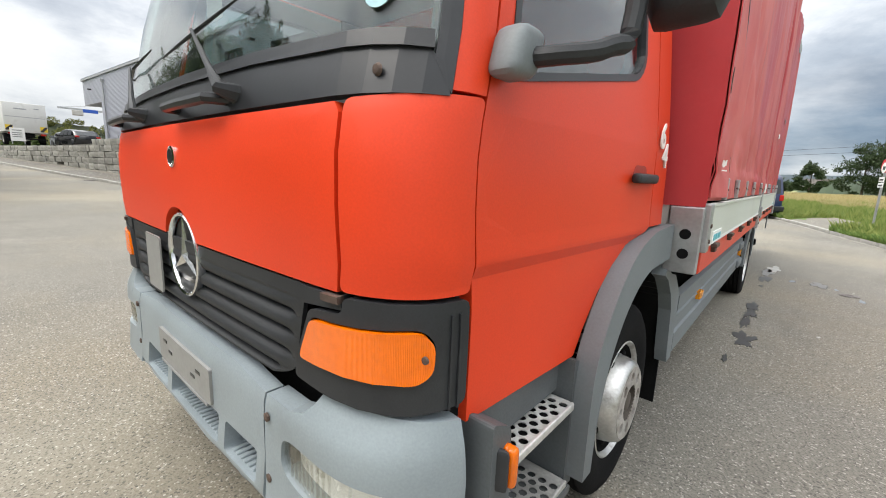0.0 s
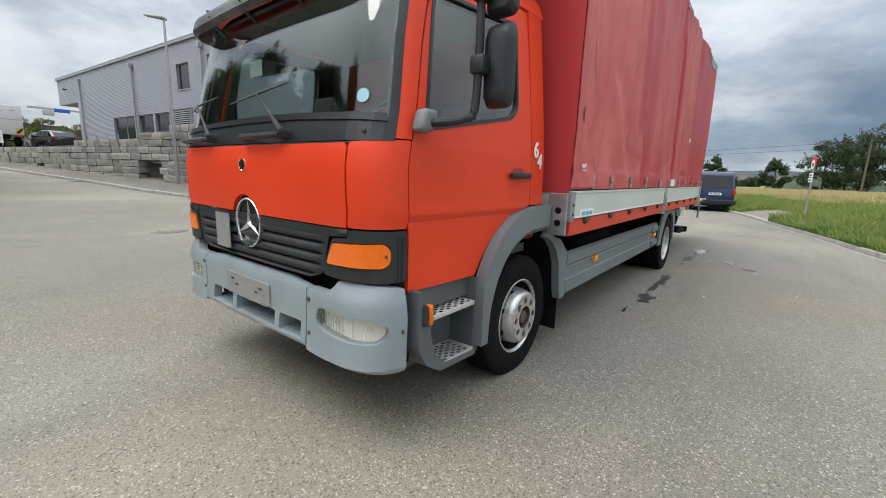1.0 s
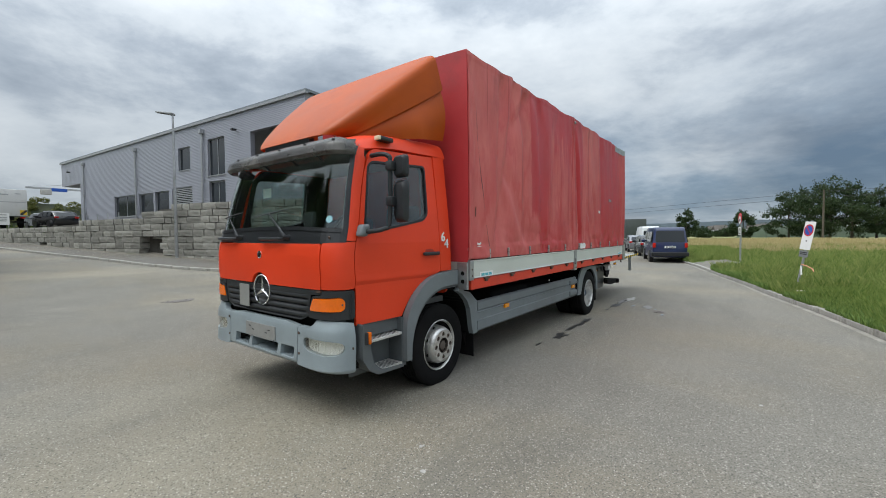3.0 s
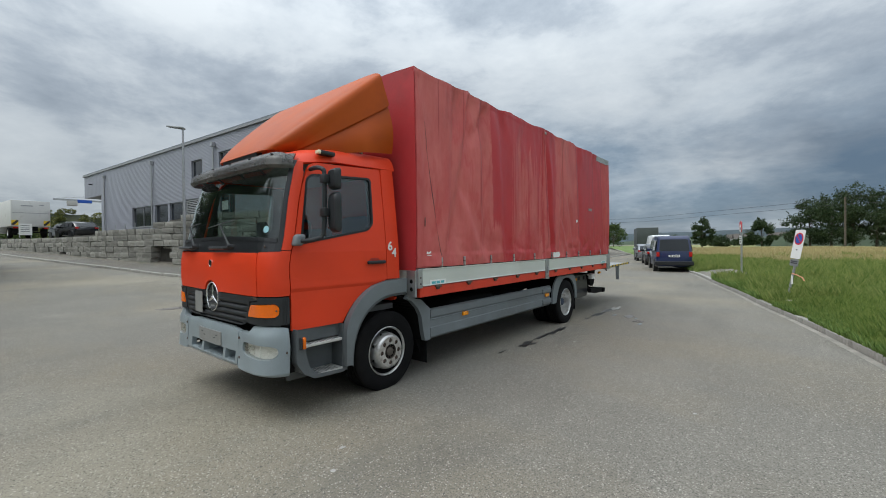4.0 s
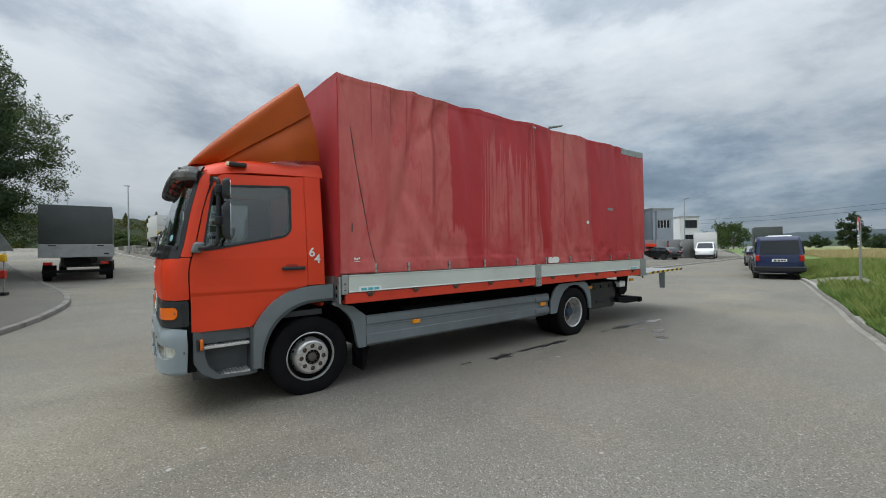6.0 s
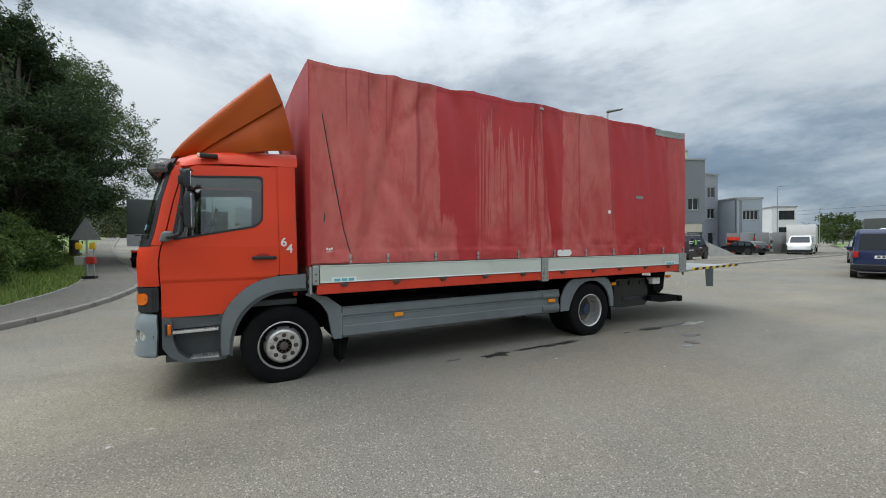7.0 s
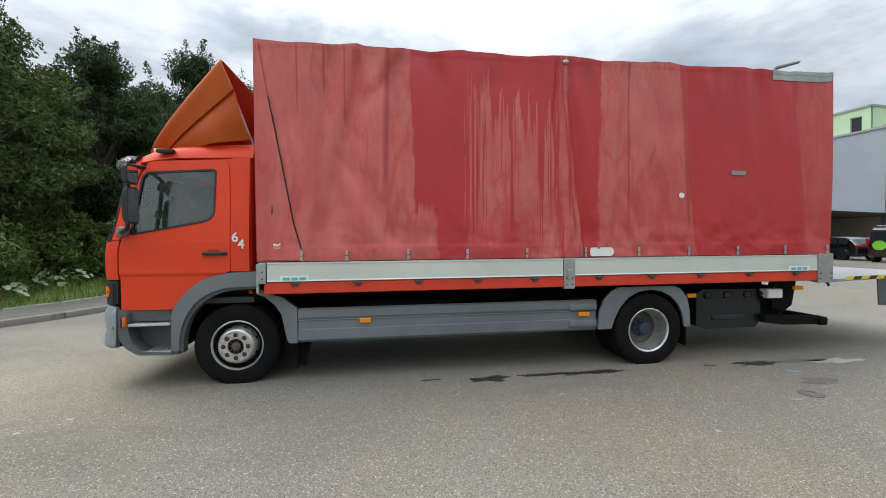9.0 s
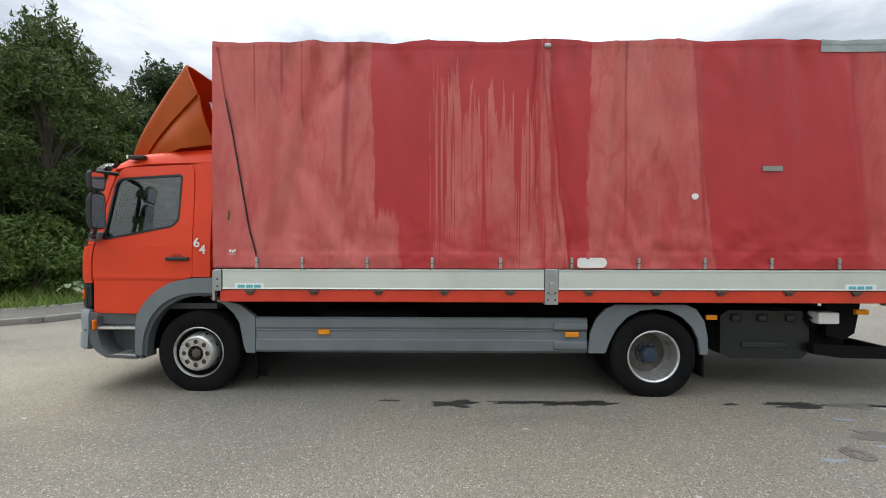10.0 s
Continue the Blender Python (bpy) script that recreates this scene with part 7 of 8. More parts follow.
for k, (x, y) in enumerate(((3.5, -22), (8.5, -24), (13, -22), (-1.5, -22.5))):
    tree(x, y, 8.5 - k % 2, 2.4, 6000, 140 + k, LEAF_DARK, 0.17, 0.2, "tall green tree across the road", "trees across the road", 0.08, 50)


def bush(x, y, h, r, n, seed, mat):
    rng = np.random.default_rng(seed)
    root = thing("bush", "leafy green bush at the foot of the trees", "bush", "roadside bushes", at=(x, y, bank_z(x, y) - 0.1))
    pts, cs = crown_points(rng, n, (0, 0, h * 0.48), r, h * 0.5, 26, 0.42)
    pts[:, 2] = np.maximum(pts[:, 2], 0.03)
    bm = bmesh.new()
    for k in range(0, 26, 3):
        c = Vector([float(v) for v in cs[k]]) + Vector((0, 0, h * 0.48))
        tube([(0, 0, 0), Vector((0, 0, h * 0.2)).lerp(c, 0.4), c], [0.03, 0.02, 0.008], 5, bm)
    part("stems", bm, BARK, root)
    crown = new("leaves", leaf_mesh("leaves", pts, rng.uniform(0.6, 1.3, n) * 0.075, mat, seed + 1))
    crown.parent = root
    crown["kind"] = "stuff"


rng = random.Random(11)
for k, (p, way, run) in enumerate(along([q for q in BACK_LINE if -34 < q[0] < 2], 1.45)):
    nrm = Vector((-way.y, way.x))
    for row, (off, h) in enumerate(((2.3, 2.1), (3.9, 3.9))):
        q = p + nrm * (off + rng.uniform(-0.3, 0.5))
        if -13.5 < q.x < -12 and row == 0:
            continue
        bush(q.x, q.y, h * rng.uniform(0.8, 1.2), rng.uniform(1.1, 1.5), 5200, 200 + 2 * k + row, LEAF_BUSH if row == 0 else LEAF_MID if rng.random() < 0.5 else LEAF_DARK)


def broad_plant(x, y, h, seed):
    """A clump of large pale leaves on stalks."""
    rng = random.Random(seed)
    root = thing("broad_leaved_plant", "clump of large pale green leaves on the bank", "plant", "broad-leaved plants", at=(x, y, bank_z(x, y) - 0.02))
    for k in range(9):
        a, reach = rng.uniform(0, 2 * math.pi), rng.uniform(0.08, 0.34)
        tip = Vector((reach * math.cos(a), reach * math.sin(a), h * rng.uniform(0.55, 1.0)))
        stalk = part("stalk", tube([(0, 0, 0), tip * 0.5 + Vector((0, 0, 0.05)), tip], 0.006, 5), WEED, root)
        across, down = Vector((-math.sin(a), math.cos(a), 0)), Vector((math.cos(a), math.sin(a), -0.45)).normalized()
        wide = rng.uniform(0.06, 0.11)
        bm = bmesh.new()
        mid = bm.verts.new(tip)
        rim = [bm.verts.new(tip + (across * math.cos(b) + down * (math.sin(b) + 0.45)) * wide * (1 - 0.18 * (j % 2)) + Vector((0, 0, -0.02 + 0.03 * math.cos(2 * b)))) for j, b in enumerate(2 * math.pi * q / 12 for q in range(12))]
        for p, q in zip(rim, rim[1:] + rim[:1]):
            bm.faces.new((mid, p, q))
        part("leaf", thicken(bm, 0.003), PALE_LEAF, stalk, smooth=True)


WEED = leaf_material("broad_weeds", (0.075, 0.145, 0.028), (0.22, 0.31, 0.08))
PALE_LEAF = leaf_material("pale_broad_leaves", (0.14, 0.23, 0.10), (0.36, 0.44, 0.27))
for k, (x, y) in enumerate(((-5.2, -6.9), (-5.6, -7.15), (-6.1, -7.0), (-6.35, -6.75), (-4.5, -6.75), (-6.8, -6.9))):
    broad_plant(x, y, 0.42 + 0.06 * (k % 3), 300 + k)


# grass blades
def blades(name, spots, heights, mat, label, seed, parent_kind="stuff", width=0.010):
    rng = np.random.default_rng(seed)
    spots = np.array(spots)
    n = len(spots)
    a = rng.uniform(0, 2 * np.pi, n)
    h = np.array(heights)
    side_v = np.stack([np.cos(a), np.sin(a), np.zeros(n)], 1) * (width * rng.uniform(0.6, 1.4, n))[:, None]
    lean = np.stack([np.cos(a + 1.3), np.sin(a + 1.3), np.zeros(n)], 1) * (h * rng.uniform(0.1, 0.6, n))[:, None]
    up_v = np.stack([np.zeros(n), np.zeros(n), h], 1)
    v = np.stack([spots - side_v, spots + side_v, spots + up_v * 0.6 + lean * 0.4 + side_v * 0.7, spots + up_v + lean], 1).reshape(-1, 3)
    f = np.arange(4 * n).reshape(-1, 4)
    me = bpy.data.meshes.new(name)
    me.from_pydata(v.tolist(), [], f.tolist())
    me.materials.append(mat)
    return tagged(new(name, me), label, "grass", kind=parent_kind)


def verge_spots(line, y0, y1, d0, d1, n, table, side, seed, base=None):
    rng = random.Random(seed)
    run = [q for q in along(line, 0.2) if y0 < q[0].y < y1]
    out = []
    for _ in range(n):
        p, way, r = rng.choice(run)
        d = d0 + (d1 - d0) * rng.random() ** 1.4
        q = p + Vector((way.y, -way.x)) * side * d + way * rng.uniform(-0.1, 0.1)
        z = ground_z(*q) + at_steps(table, d) + 0.12 * d / (d + 2) * noise.noise((q.x * 0.35, q.y * 0.35, 0)) - 0.02
        out.append((q.x, q.y, z))
    return out


VERGE = [(0.12, 0.06), (0.5, 0.16), (1.2, 0.24), (2.5, 0.30), (5, 0.33), (9, 0.35), (14, 0.40), (25, 0.45)]
rng = random.Random(3)


def tuft(p):
    """Grass stands in tufts: taller and shorter patches."""
    return 0.65 + 0.9 * max(0.0, noise.noise((p[0] * 1.1, p[1] * 1.1, 5)) + 0.25)


near = verge_spots(EAST, 2, 14, 0.10, 5.0, 150000, VERGE, 1, 21)
blades("verge_grass", near, [rng.uniform(0.07, 0.26) * tuft(p) for p in near], GRASS, "long green verge grass beside the kerb", 31, width=0.004)


def off_drive(p):
    """True beside the driveway."""
    return not (16.1 < p[1] < 20.6 and p[0] - (2.80 - 0.26 * (p[1] - 14.9)) < 1.6)


far = [p for p in verge_spots(EAST, 9, 36, 0.12, 17.0, 170000, VERGE, 1, 22) if off_drive(p)]
blades("verge_grass_far", far, [rng.uniform(0.10, 0.36) * tuft(p) for p in far], GRASS_PALE, "long pale green grass along the road", 32, width=0.007)
fringe = [p for p in verge_spots(EAST, 3, 26, 0.02, 0.55, 60000, [(0.0, 0.10), (0.14, 0.10), (0.5, 0.16), (1.2, 0.24)], 1, 27) if noise.noise((p[0] * 0.9, p[1] * 0.9, 12)) > -0.10 and off_drive(p)]
blades("kerb_weeds", fringe, [rng.uniform(0.05, 0.20) * tuft(p) * (1.0 + 1.2 * max(0.0, noise.noise((p[0] * 0.5, p[1] * 0.5, 8)))) for p in fringe], WEED, "rank weeds leaning over the kerb", 36, width=0.010)
ripe = verge_spots(EAST, 25, 75, 5.0, 30, 60000, VERGE, 1, 23)
blades("ripe_meadow_grass", ripe, [rng.uniform(0.2, 0.5) for _ in ripe], DRYGRASS, "ripe yellow meadow grass", 33, width=0.016)
BANK = [(0.0, 0.10), (0.8, 0.17), (2.0, 0.35), (4.0, 0.75), (8.0, 1.3)]
low = verge_spots([q for q in SOUTH_BACK if -30 < q[0] < 3], -20, 0, 0.03, 3.2, 30000, BANK, -1, 24)
blades("bank_grass", low, [rng.uniform(0.08, 0.28) for _ in low], GRASS, "green grass on the bank behind the pavement", 34, width=0.012)

# ---- road markings, stains and covers ----
OIL = material("dark_oil_stain", (0.030, 0.029, 0.027), 0.5, vary=0.3, scale=8, bump=0.05)
DAMP = material("damp_asphalt", (0.125, 0.12, 0.11), 0.45, vary=0.2, scale=6, bump=0.1)
# pale colour for small flecks and for the painted reflection of a wet patch
FLECK_GLINT = material("pale_fleck_and_glint", (0.33, 0.32, 0.295), 0.6, vary=0.2, scale=6, bump=0.05)
LINE_PAINT = material("worn_white_line", (0.62, 0.62, 0.60), 0.7, vary=0.2, scale=9, bump=0.05, dirt=(0.3, 0.29, 0.27))
IRON = material("cast_iron", (0.15, 0.135, 0.125), 0.7, 0.3, vary=0.3, scale=20, bump=0.3)


def blot(name, x, y, rx, ry, mat, label, seed, lift=0.004, ragged=0.8):
    rng = random.Random(seed)
    pts = []
    for k in range(64):
        a = 2 * math.pi * k / 64
        r = 1 + ragged * noise.noise((math.cos(a) * 1.4 + seed, math.sin(a) * 1.4, seed * 0.7)) + 0.55 * ragged * noise.noise((math.cos(a) * 5.0, math.sin(a) * 5.0, seed * 1.3)) + 0.07 * rng.uniform(-1, 1)
        pts.append((x + rx * r * math.cos(a), y + ry * r * math.sin(a)))
    bm = prism(pts, lambda u, v, d: Vector((u, v, ground_z(u, v) + lift - d)), 0.003)
    return tagged(part(name, bm, mat), label, "stain", "stains on the asphalt")


for k, (x, y, rx, ry) in enumerate(((1.38, 2.66, 0.075, 0.20), (1.34, 3.27, 0.03, 0.21), (1.35, 3.64, 0.05, 0.19), (1.36, 4.01, 0.05, 0.16), (1.30, 2.02, 0.018, 0.08), (1.36, 5.35, 0.02, 0.06), (1.35, 6.0, 0.07, 0.26))):
    blot("oil_stain", x, y, rx, ry, OIL, "dark oil stain on the asphalt", 3 + k)
blot("damp_patch", 1.37, 6.62, 0.08, 0.25, DAMP, "damp patch on the asphalt", 17)
# wet patch: its whitish reflection is painted as a pale blot
blot("wet_patch_glint", 1.45, 7.05, 0.10, 0.30, FLECK_GLINT, "wet patch on the asphalt, its whitish reflection painted pale", 19)
blot("oil_stain", 2.0, 6.1, 0.10, 0.16, DAMP, "faint dark stain on the asphalt", 23)
rng = random.Random(8)
for k in range(9):
    x, y = rng.uniform(1.7, 5.0), rng.uniform(-4.5, 8)
    blot("pale_spot", x, y, rng.uniform(0.010, 0.022), rng.uniform(0.012, 0.028), FLECK_GLINT, "small pale fleck on the asphalt", 40 + k, 0.003, 0.8)


def cover(x, y, r):
    root = thing("manhole_cover", "round cast iron manhole cover in the asphalt", "manhole cover", "manhole covers", at=(x, y, ground_z(x, y)))
    part("ring", lathe([(0.0, r), (0.006, r), (0.007, r - 0.03), (0.003, r - 0.035)], "z", 36), IRON, root)
    lid = part("lid", lathe([(0.004, r - 0.037), (0.005, 0.0)], "z", 36), IRON, root)
    for k in range(8):
        a = 2 * math.pi * k / 8
        part("lid_stud", box(0.55 * r * math.cos(a) - 0.02, 0.55 * r * math.cos(a) + 0.02, 0.55 * r * math.sin(a) - 0.02, 0.55 * r * math.sin(a) + 0.02, 0.004, 0.009), IRON, lid)


cover(-7.5, 0.48, 0.36)
cover(2.28, 5.65, 0.105)
SPRAY = material("pale_blue_spray_mark", (0.19, 0.215, 0.235), 0.8, vary=0.2, scale=30, bump=0.2)
for k, (x, y, rx, ry) in enumerate(((2.38, 5.37, 0.03, 0.08), (2.17, 5.95, 0.018, 0.07), (1.69, 6.11, 0.035, 0.08))):
    blot("spray_mark", x, y, rx, ry, SPRAY, "faint blue spray mark on the asphalt", 90 + k, 0.003, 0.7)
gully = thing("road_gully", "square iron gully grate by the kerb", "gully", at=(-22.5, 1.55, ground_z(-22.5, 1.55)))
part("grate", box(-0.25, 0.25, -0.2, 0.2, 0.0, 0.01), IRON, gully)
bm = sheet(lambda u, v: (-8.1 - 5.6 * u + v, 26.5 + 20 * u, 0.004), spread(0, 1, 10), [0, 0.14])
tagged(part("road_line", bm, LINE_PAINT), "worn white road line", "road marking", kind="structure")
DUSTY = material("dusty_gutter", (0.26, 0.245, 0.215), 0.9, vary=0.3, scale=3, fine=60, bump=0.2, dirt=(0.15, 0.14, 0.12))
edge_strip("gutter_strip", EAST, [-0.12, -0.02], [0.004, 0.006], DUSTY, "pale dusty gutter along the kerb", "gutter", side=1)
edge_strip("driveway", [(2.44, 16.3), (1.37, 20.4)], [0.13, 0.8, 1.5], [0.10, 0.22, 0.29], ASPHALT, "asphalt driveway behind the kerb", "driveway", step=0.5, side=1)

# ---- vehicles standing about ----
NAVY = material("dark_blue_car_paint", (0.009, 0.020, 0.075), 0.3, vary=0.1, scale=2, bump=0.0, coat=0.6)
MAROON = material("maroon_car_paint", (0.028, 0.010, 0.014), 0.28, vary=0.1, scale=2, bump=0.0, coat=0.6)
BLACKCAR = material("black_car_paint", (0.012, 0.013, 0.015), 0.22, vary=0.1, scale=2, bump=0.0, coat=0.7)
WHITECAR = material("white_car_paint", (0.74, 0.75, 0.76), 0.3, vary=0.05, scale=2, bump=0.0, coat=0.5)
SILVERCAR = material("grey_car_paint", (0.24, 0.25, 0.27), 0.3, 0.4, vary=0.06, scale=2, bump=0.0, coat=0.5)
TAIL_RED = lens_material("red_tail_lens", (0.45, 0.015, 0.012), 20.0, 0.1)
GREY_TARP = material("dark_grey_tarpaulin", (0.055, 0.065, 0.062), 0.55, vary=0.2, scale=1.2, fine=30, bump=0.1)
BOX_WHITE = material("white_box_panel", (0.62, 0.62, 0.60), 0.45, vary=0.08, scale=1.2, bump=0.02, dirt=(0.45, 0.44, 0.42))
SIGN_RED = material("sign_red", (0.55, 0.02, 0.03), 0.4, vary=0.06, bump=0.0)
SIGN_BLUE = material("sign_blue", (0.02, 0.09, 0.42), 0.4, vary=0.06, bump=0.0)
LIME = material("lime_green_print", (0.20, 0.55, 0.04), 0.5, vary=0.06, bump=0.0)
LAMP_YELLOW = material("yellow_plastic", (0.75, 0.45, 0.02), 0.45, vary=0.1, bump=0.0)


def small_wheel(parent, x, y, r, width, mat=WHEEL_SILVER):
    sg = 1 if x > 0 else -1
    w = width / 2
    t = part("wheel", lathe([(-w, r * 0.62), (-w, r * 0.93), (-w * 0.8, r), (w * 0.8, r), (w, r * 0.93), (w, r * 0.62)], "x", 28), RUBBER, parent, smooth=True, at=pose(x, y, r) @ Matrix.Diagonal((sg, 1, 1, 1)))
    part("rim", lathe([(w * 0.9, r * 0.64), (w * 0.75, r * 0.55), (w * 0.4, r * 0.5), (w * 0.55, r * 0.18), (w * 0.6, 0)], "x", 24), mat, t, smooth=True)
    return t


def vehicle(name, label, at, turn, paint, length, width, height, body_line, glass_line, side_windows, wheel_r, wheels_at, group="parked cars", rear_glass=None, front_glass=None, category="car", base=None):
    """A car or van: y runs to its front. body_line is the side outline, glass_line the greenhouse, windows are (y0, y1, z0, z1, slant)."""
    root = thing(name, label, category, group, at=(at[0], at[1], ground_z(*at) if base is None else base), turn=turn)
    half = width / 2
    top = max(z for y, z in body_line)
    belt = glass_line

    def set_side(y, z, d):
        tumble = 0.0 if z < belt else (z - belt) / (height - belt) * 0.16
        ends = 0.10 * max(0, (abs(y) - length * 0.36) / (length * 0.14)) ** 2
        return tumble + ends

    bm = bmesh.new()
    ring = rounded(body_line, 0.09, 3)
    xs = [-half, -half * 0.97, -half * 0.85, 0, half * 0.85, half * 0.97, half]
    loops = []
    for x in xs:
        edge = max(0, (abs(x) / half - 0.84) / 0.16)
        row = []
        for y, z in ring:
            k = set_side(y, z, 0)
            cx = x * (1 - min(0.30, k) * (abs(x) / half))
            cy = y * (1 - 0.035 * edge ** 2)
            cz = z - (0.05 * edge ** 2 if z > belt else 0) + (0.05 * edge ** 2 if z < 0.35 else 0)
            row.append(bm.verts.new((cx, cy, cz)))
        loops.append(row)
    n = len(ring)
    for a, b in zip(loops, loops[1:]):
        for k in range(n):
            bm.faces.new((a[k], a[(k + 1) % n], b[(k + 1) % n], b[k]))
    bm.faces.new(loops[0])
    bm.faces.new(loops[-1])
    part("body", bm, paint, root, smooth=True)
    for sg in (1, -1):
        for y0, y1, z0, z1, sl in side_windows:
            out = rounded([(y0, z0), (y1 + sl, z0), (y1, z1), (y0 + 0.03, z1)], 0.05, 2)
            bmw = prism(out, lambda y, z, d, s=sg: Vector((s * (half * (1 - min(0.30, set_side(y, z, 0))) + 0.006 - d), y, z)), 0.02)
            part("side_window", bmw, DARK_GLASS, root)
        for y in wheels_at:
            small_wheel(root, sg * (half - 0.10), y, wheel_r, 0.20)
            part("wheel_well", lathe([(half - 0.20, wheel_r * 1.14), (half + 0.004, wheel_r * 1.14), (half + 0.004, 0.0)], "x", 24, at=(0, y, wheel_r)) if sg > 0 else lathe([(-half + 0.20, wheel_r * 1.14), (-half - 0.004, wheel_r * 1.14), (-half - 0.004, 0.0)], "x", 24, at=(0, y, wheel_r)), SCREEN_BLACK, root)
        mirror_b = box(half * 0.95, half + 0.16, length * 0.22, length * 0.22 + 0.10, belt - 0.02, belt + 0.15, 0.03)
        for v in mirror_b.verts:
            v.co.x *= sg
        part("wing_mirror", mirror_b, paint, root)
    if rear_glass:
        y0, z0, y1, z1, w = rear_glass
        part("rear_window", prism(rounded([(-w, 0), (w, 0), (w * 0.93, 1), (-w * 0.93, 1)], 0.08, 2), lambda u, v, d: Vector((u, y0 + (y1 - y0) * v - 0.012 + d, z0 + (z1 - z0) * v)), 0.02), DARK_GLASS, root)
    if front_glass:
        y0, z0, y1, z1, w = front_glass
        part("windscreen", prism(rounded([(-w, 0), (w, 0), (w * 0.90, 1), (-w * 0.90, 1)], 0.08, 2), lambda u, v, d: Vector((u, y0 + (y1 - y0) * v + 0.012 - d, z0 + (z1 - z0) * v)), 0.02), DARK_GLASS, root)
    return root


def plate_on(root, y, z, sign):
    p = part("number_plate", box(-0.26, 0.26, y - 0.01, y + 0.01, z - 0.055, z + 0.055), WHITE_PAINT, root)
    for a, b in ((-0.2, -0.11), (-0.06, 0.02), (0.05, 0.13), (0.15, 0.21)):
        part("plate_bar", box(a, b, y + sign * 0.010 - 0.003, y + sign * 0.010 + 0.003, z - 0.03, z + 0.03), SCREEN_BLACK, p)


VAN_LINE = [(-2.38, 0.35), (-2.40, 0.75), (-2.38, 1.05), (-2.24, 1.80), (-2.12, 1.93), (0.6, 1.95), (1.05, 1.88), (1.75, 1.22), (2.28, 1.02), (2.38, 0.72), (2.36, 0.35), (2.2, 0.27), (-2.2, 0.27)]
VAN_WINDOWS = [(-2.05, -0.95, 1.12, 1.70, 0.0), (-0.85, 0.15, 1.12, 1.70, 0.0), (0.25, 1.05, 1.12, 1.70, 0.42)]
blue = vehicle("van", "dark blue van parked at the kerb", (-0.32, 23.5), 16, NAVY, 4.78, 1.84, 1.95, VAN_LINE, 1.08, VAN_WINDOWS, 0.32, (-1.45, 1.45), rear_glass=(-2.375, 1.13, -2.255, 1.74, 0.70), front_glass=(1.72, 1.26, 1.10, 1.84, 0.75), category="van")
for sg in (1, -1):
    part("tail_lamp", box(sg * 0.76 - 0.075, sg * 0.76 + 0.075, -2.42, -2.36, 0.82, 1.08, 0.02), TAIL_RED, blue)
part("rear_bumper", box(-0.90, 0.90, -2.46, -2.30, 0.36, 0.58, 0.04), SCREEN_BLACK, blue)
part("tailgate_badge", lathe([(-2.40, 0.045), (-2.412, 0.04), (-2.414, 0)], "y", 18, at=(0.1, 0, 0.90)), CHROME, blue)
plate_on(blue, -2.415, 0.86, -1)

BUS_LINE = [(-2.50, 0.35), (-2.53, 0.8), (-2.48, 1.85), (-2.36, 1.96), (0.9, 1.97), (1.25, 1.88), (1.85, 1.20), (2.40, 0.98), (2.50, 0.7), (2.46, 0.35), (2.3, 0.27), (-2.3, 0.27)]
BUS_WINDOWS = [(-2.2, -1.1, 1.10, 1.72, 0.0), (-0.95, 0.25, 1.10, 1.72, 0.0), (0.35, 1.20, 1.10, 1.72, 0.42)]
maroon = vehicle("van", "dark maroon delivery van parked before a hall", (-13.3, 31.4), 11, MAROON, 5.0, 1.95, 1.97, BUS_LINE, 1.06, BUS_WINDOWS[1:], 0.34, (-1.6, 1.55), rear_glass=(-2.515, 1.15, -2.475, 1.72, 0.66), front_glass=(1.82, 1.24, 1.28, 1.86, 0.78), category="van")
part("lime_print", prism(circle(0.25, 0.80, 0.30, 24), lambda u, v, d: Vector((u - 0.6, -2.532 + d, 0.25 + v * 0.9)), 0.012), LIME, maroon)
part("roof_rack", box(-0.7, 0.7, -2.0, 0.6, 2.02, 2.10, 0.02), SILVERCAR, maroon)
part("lime_print", prism(circle(-0.55, 1.42, 0.20, 24), lambda y, z, d: Vector((0.965 - d, y, z)), 0.012), LIME, maroon)
for y0, y1, z in ((-1.9, -1.0, 1.45), (-1.9, -1.2, 1.32), (-1.8, -0.9, 0.80), (0.2, 0.7, 0.95), (-0.2, 0.3, 1.50)):
    part("side_print", box(0.968, 0.980, y0, y1, z, z + 0.06), WHITE_PAINT, maroon)
for sg in (1, -1):
    part("tail_lamp", box(sg * 0.87 - 0.06, sg * 0.87 + 0.06, -2.55, -2.48, 0.85, 1.35, 0.02), TAIL_RED, maroon)

CAR_LINE = [(-2.25, 0.35), (-2.30, 0.75), (-2.22, 0.98), (-1.85, 1.30), (-1.45, 1.44), (0.1, 1.47), (0.5, 1.40), (1.15, 1.0), (2.0, 0.88), (2.25, 0.68), (2.22, 0.32), (2.0, 0.24), (-2.05, 0.24)]
CAR_WINDOWS = [(-1.72, -1.05, 0.98, 1.32, 0.0), (-0.95, -0.2, 0.98, 1.34, 0.0), (-0.12, 0.48, 0.98, 1.34, 0.45)]


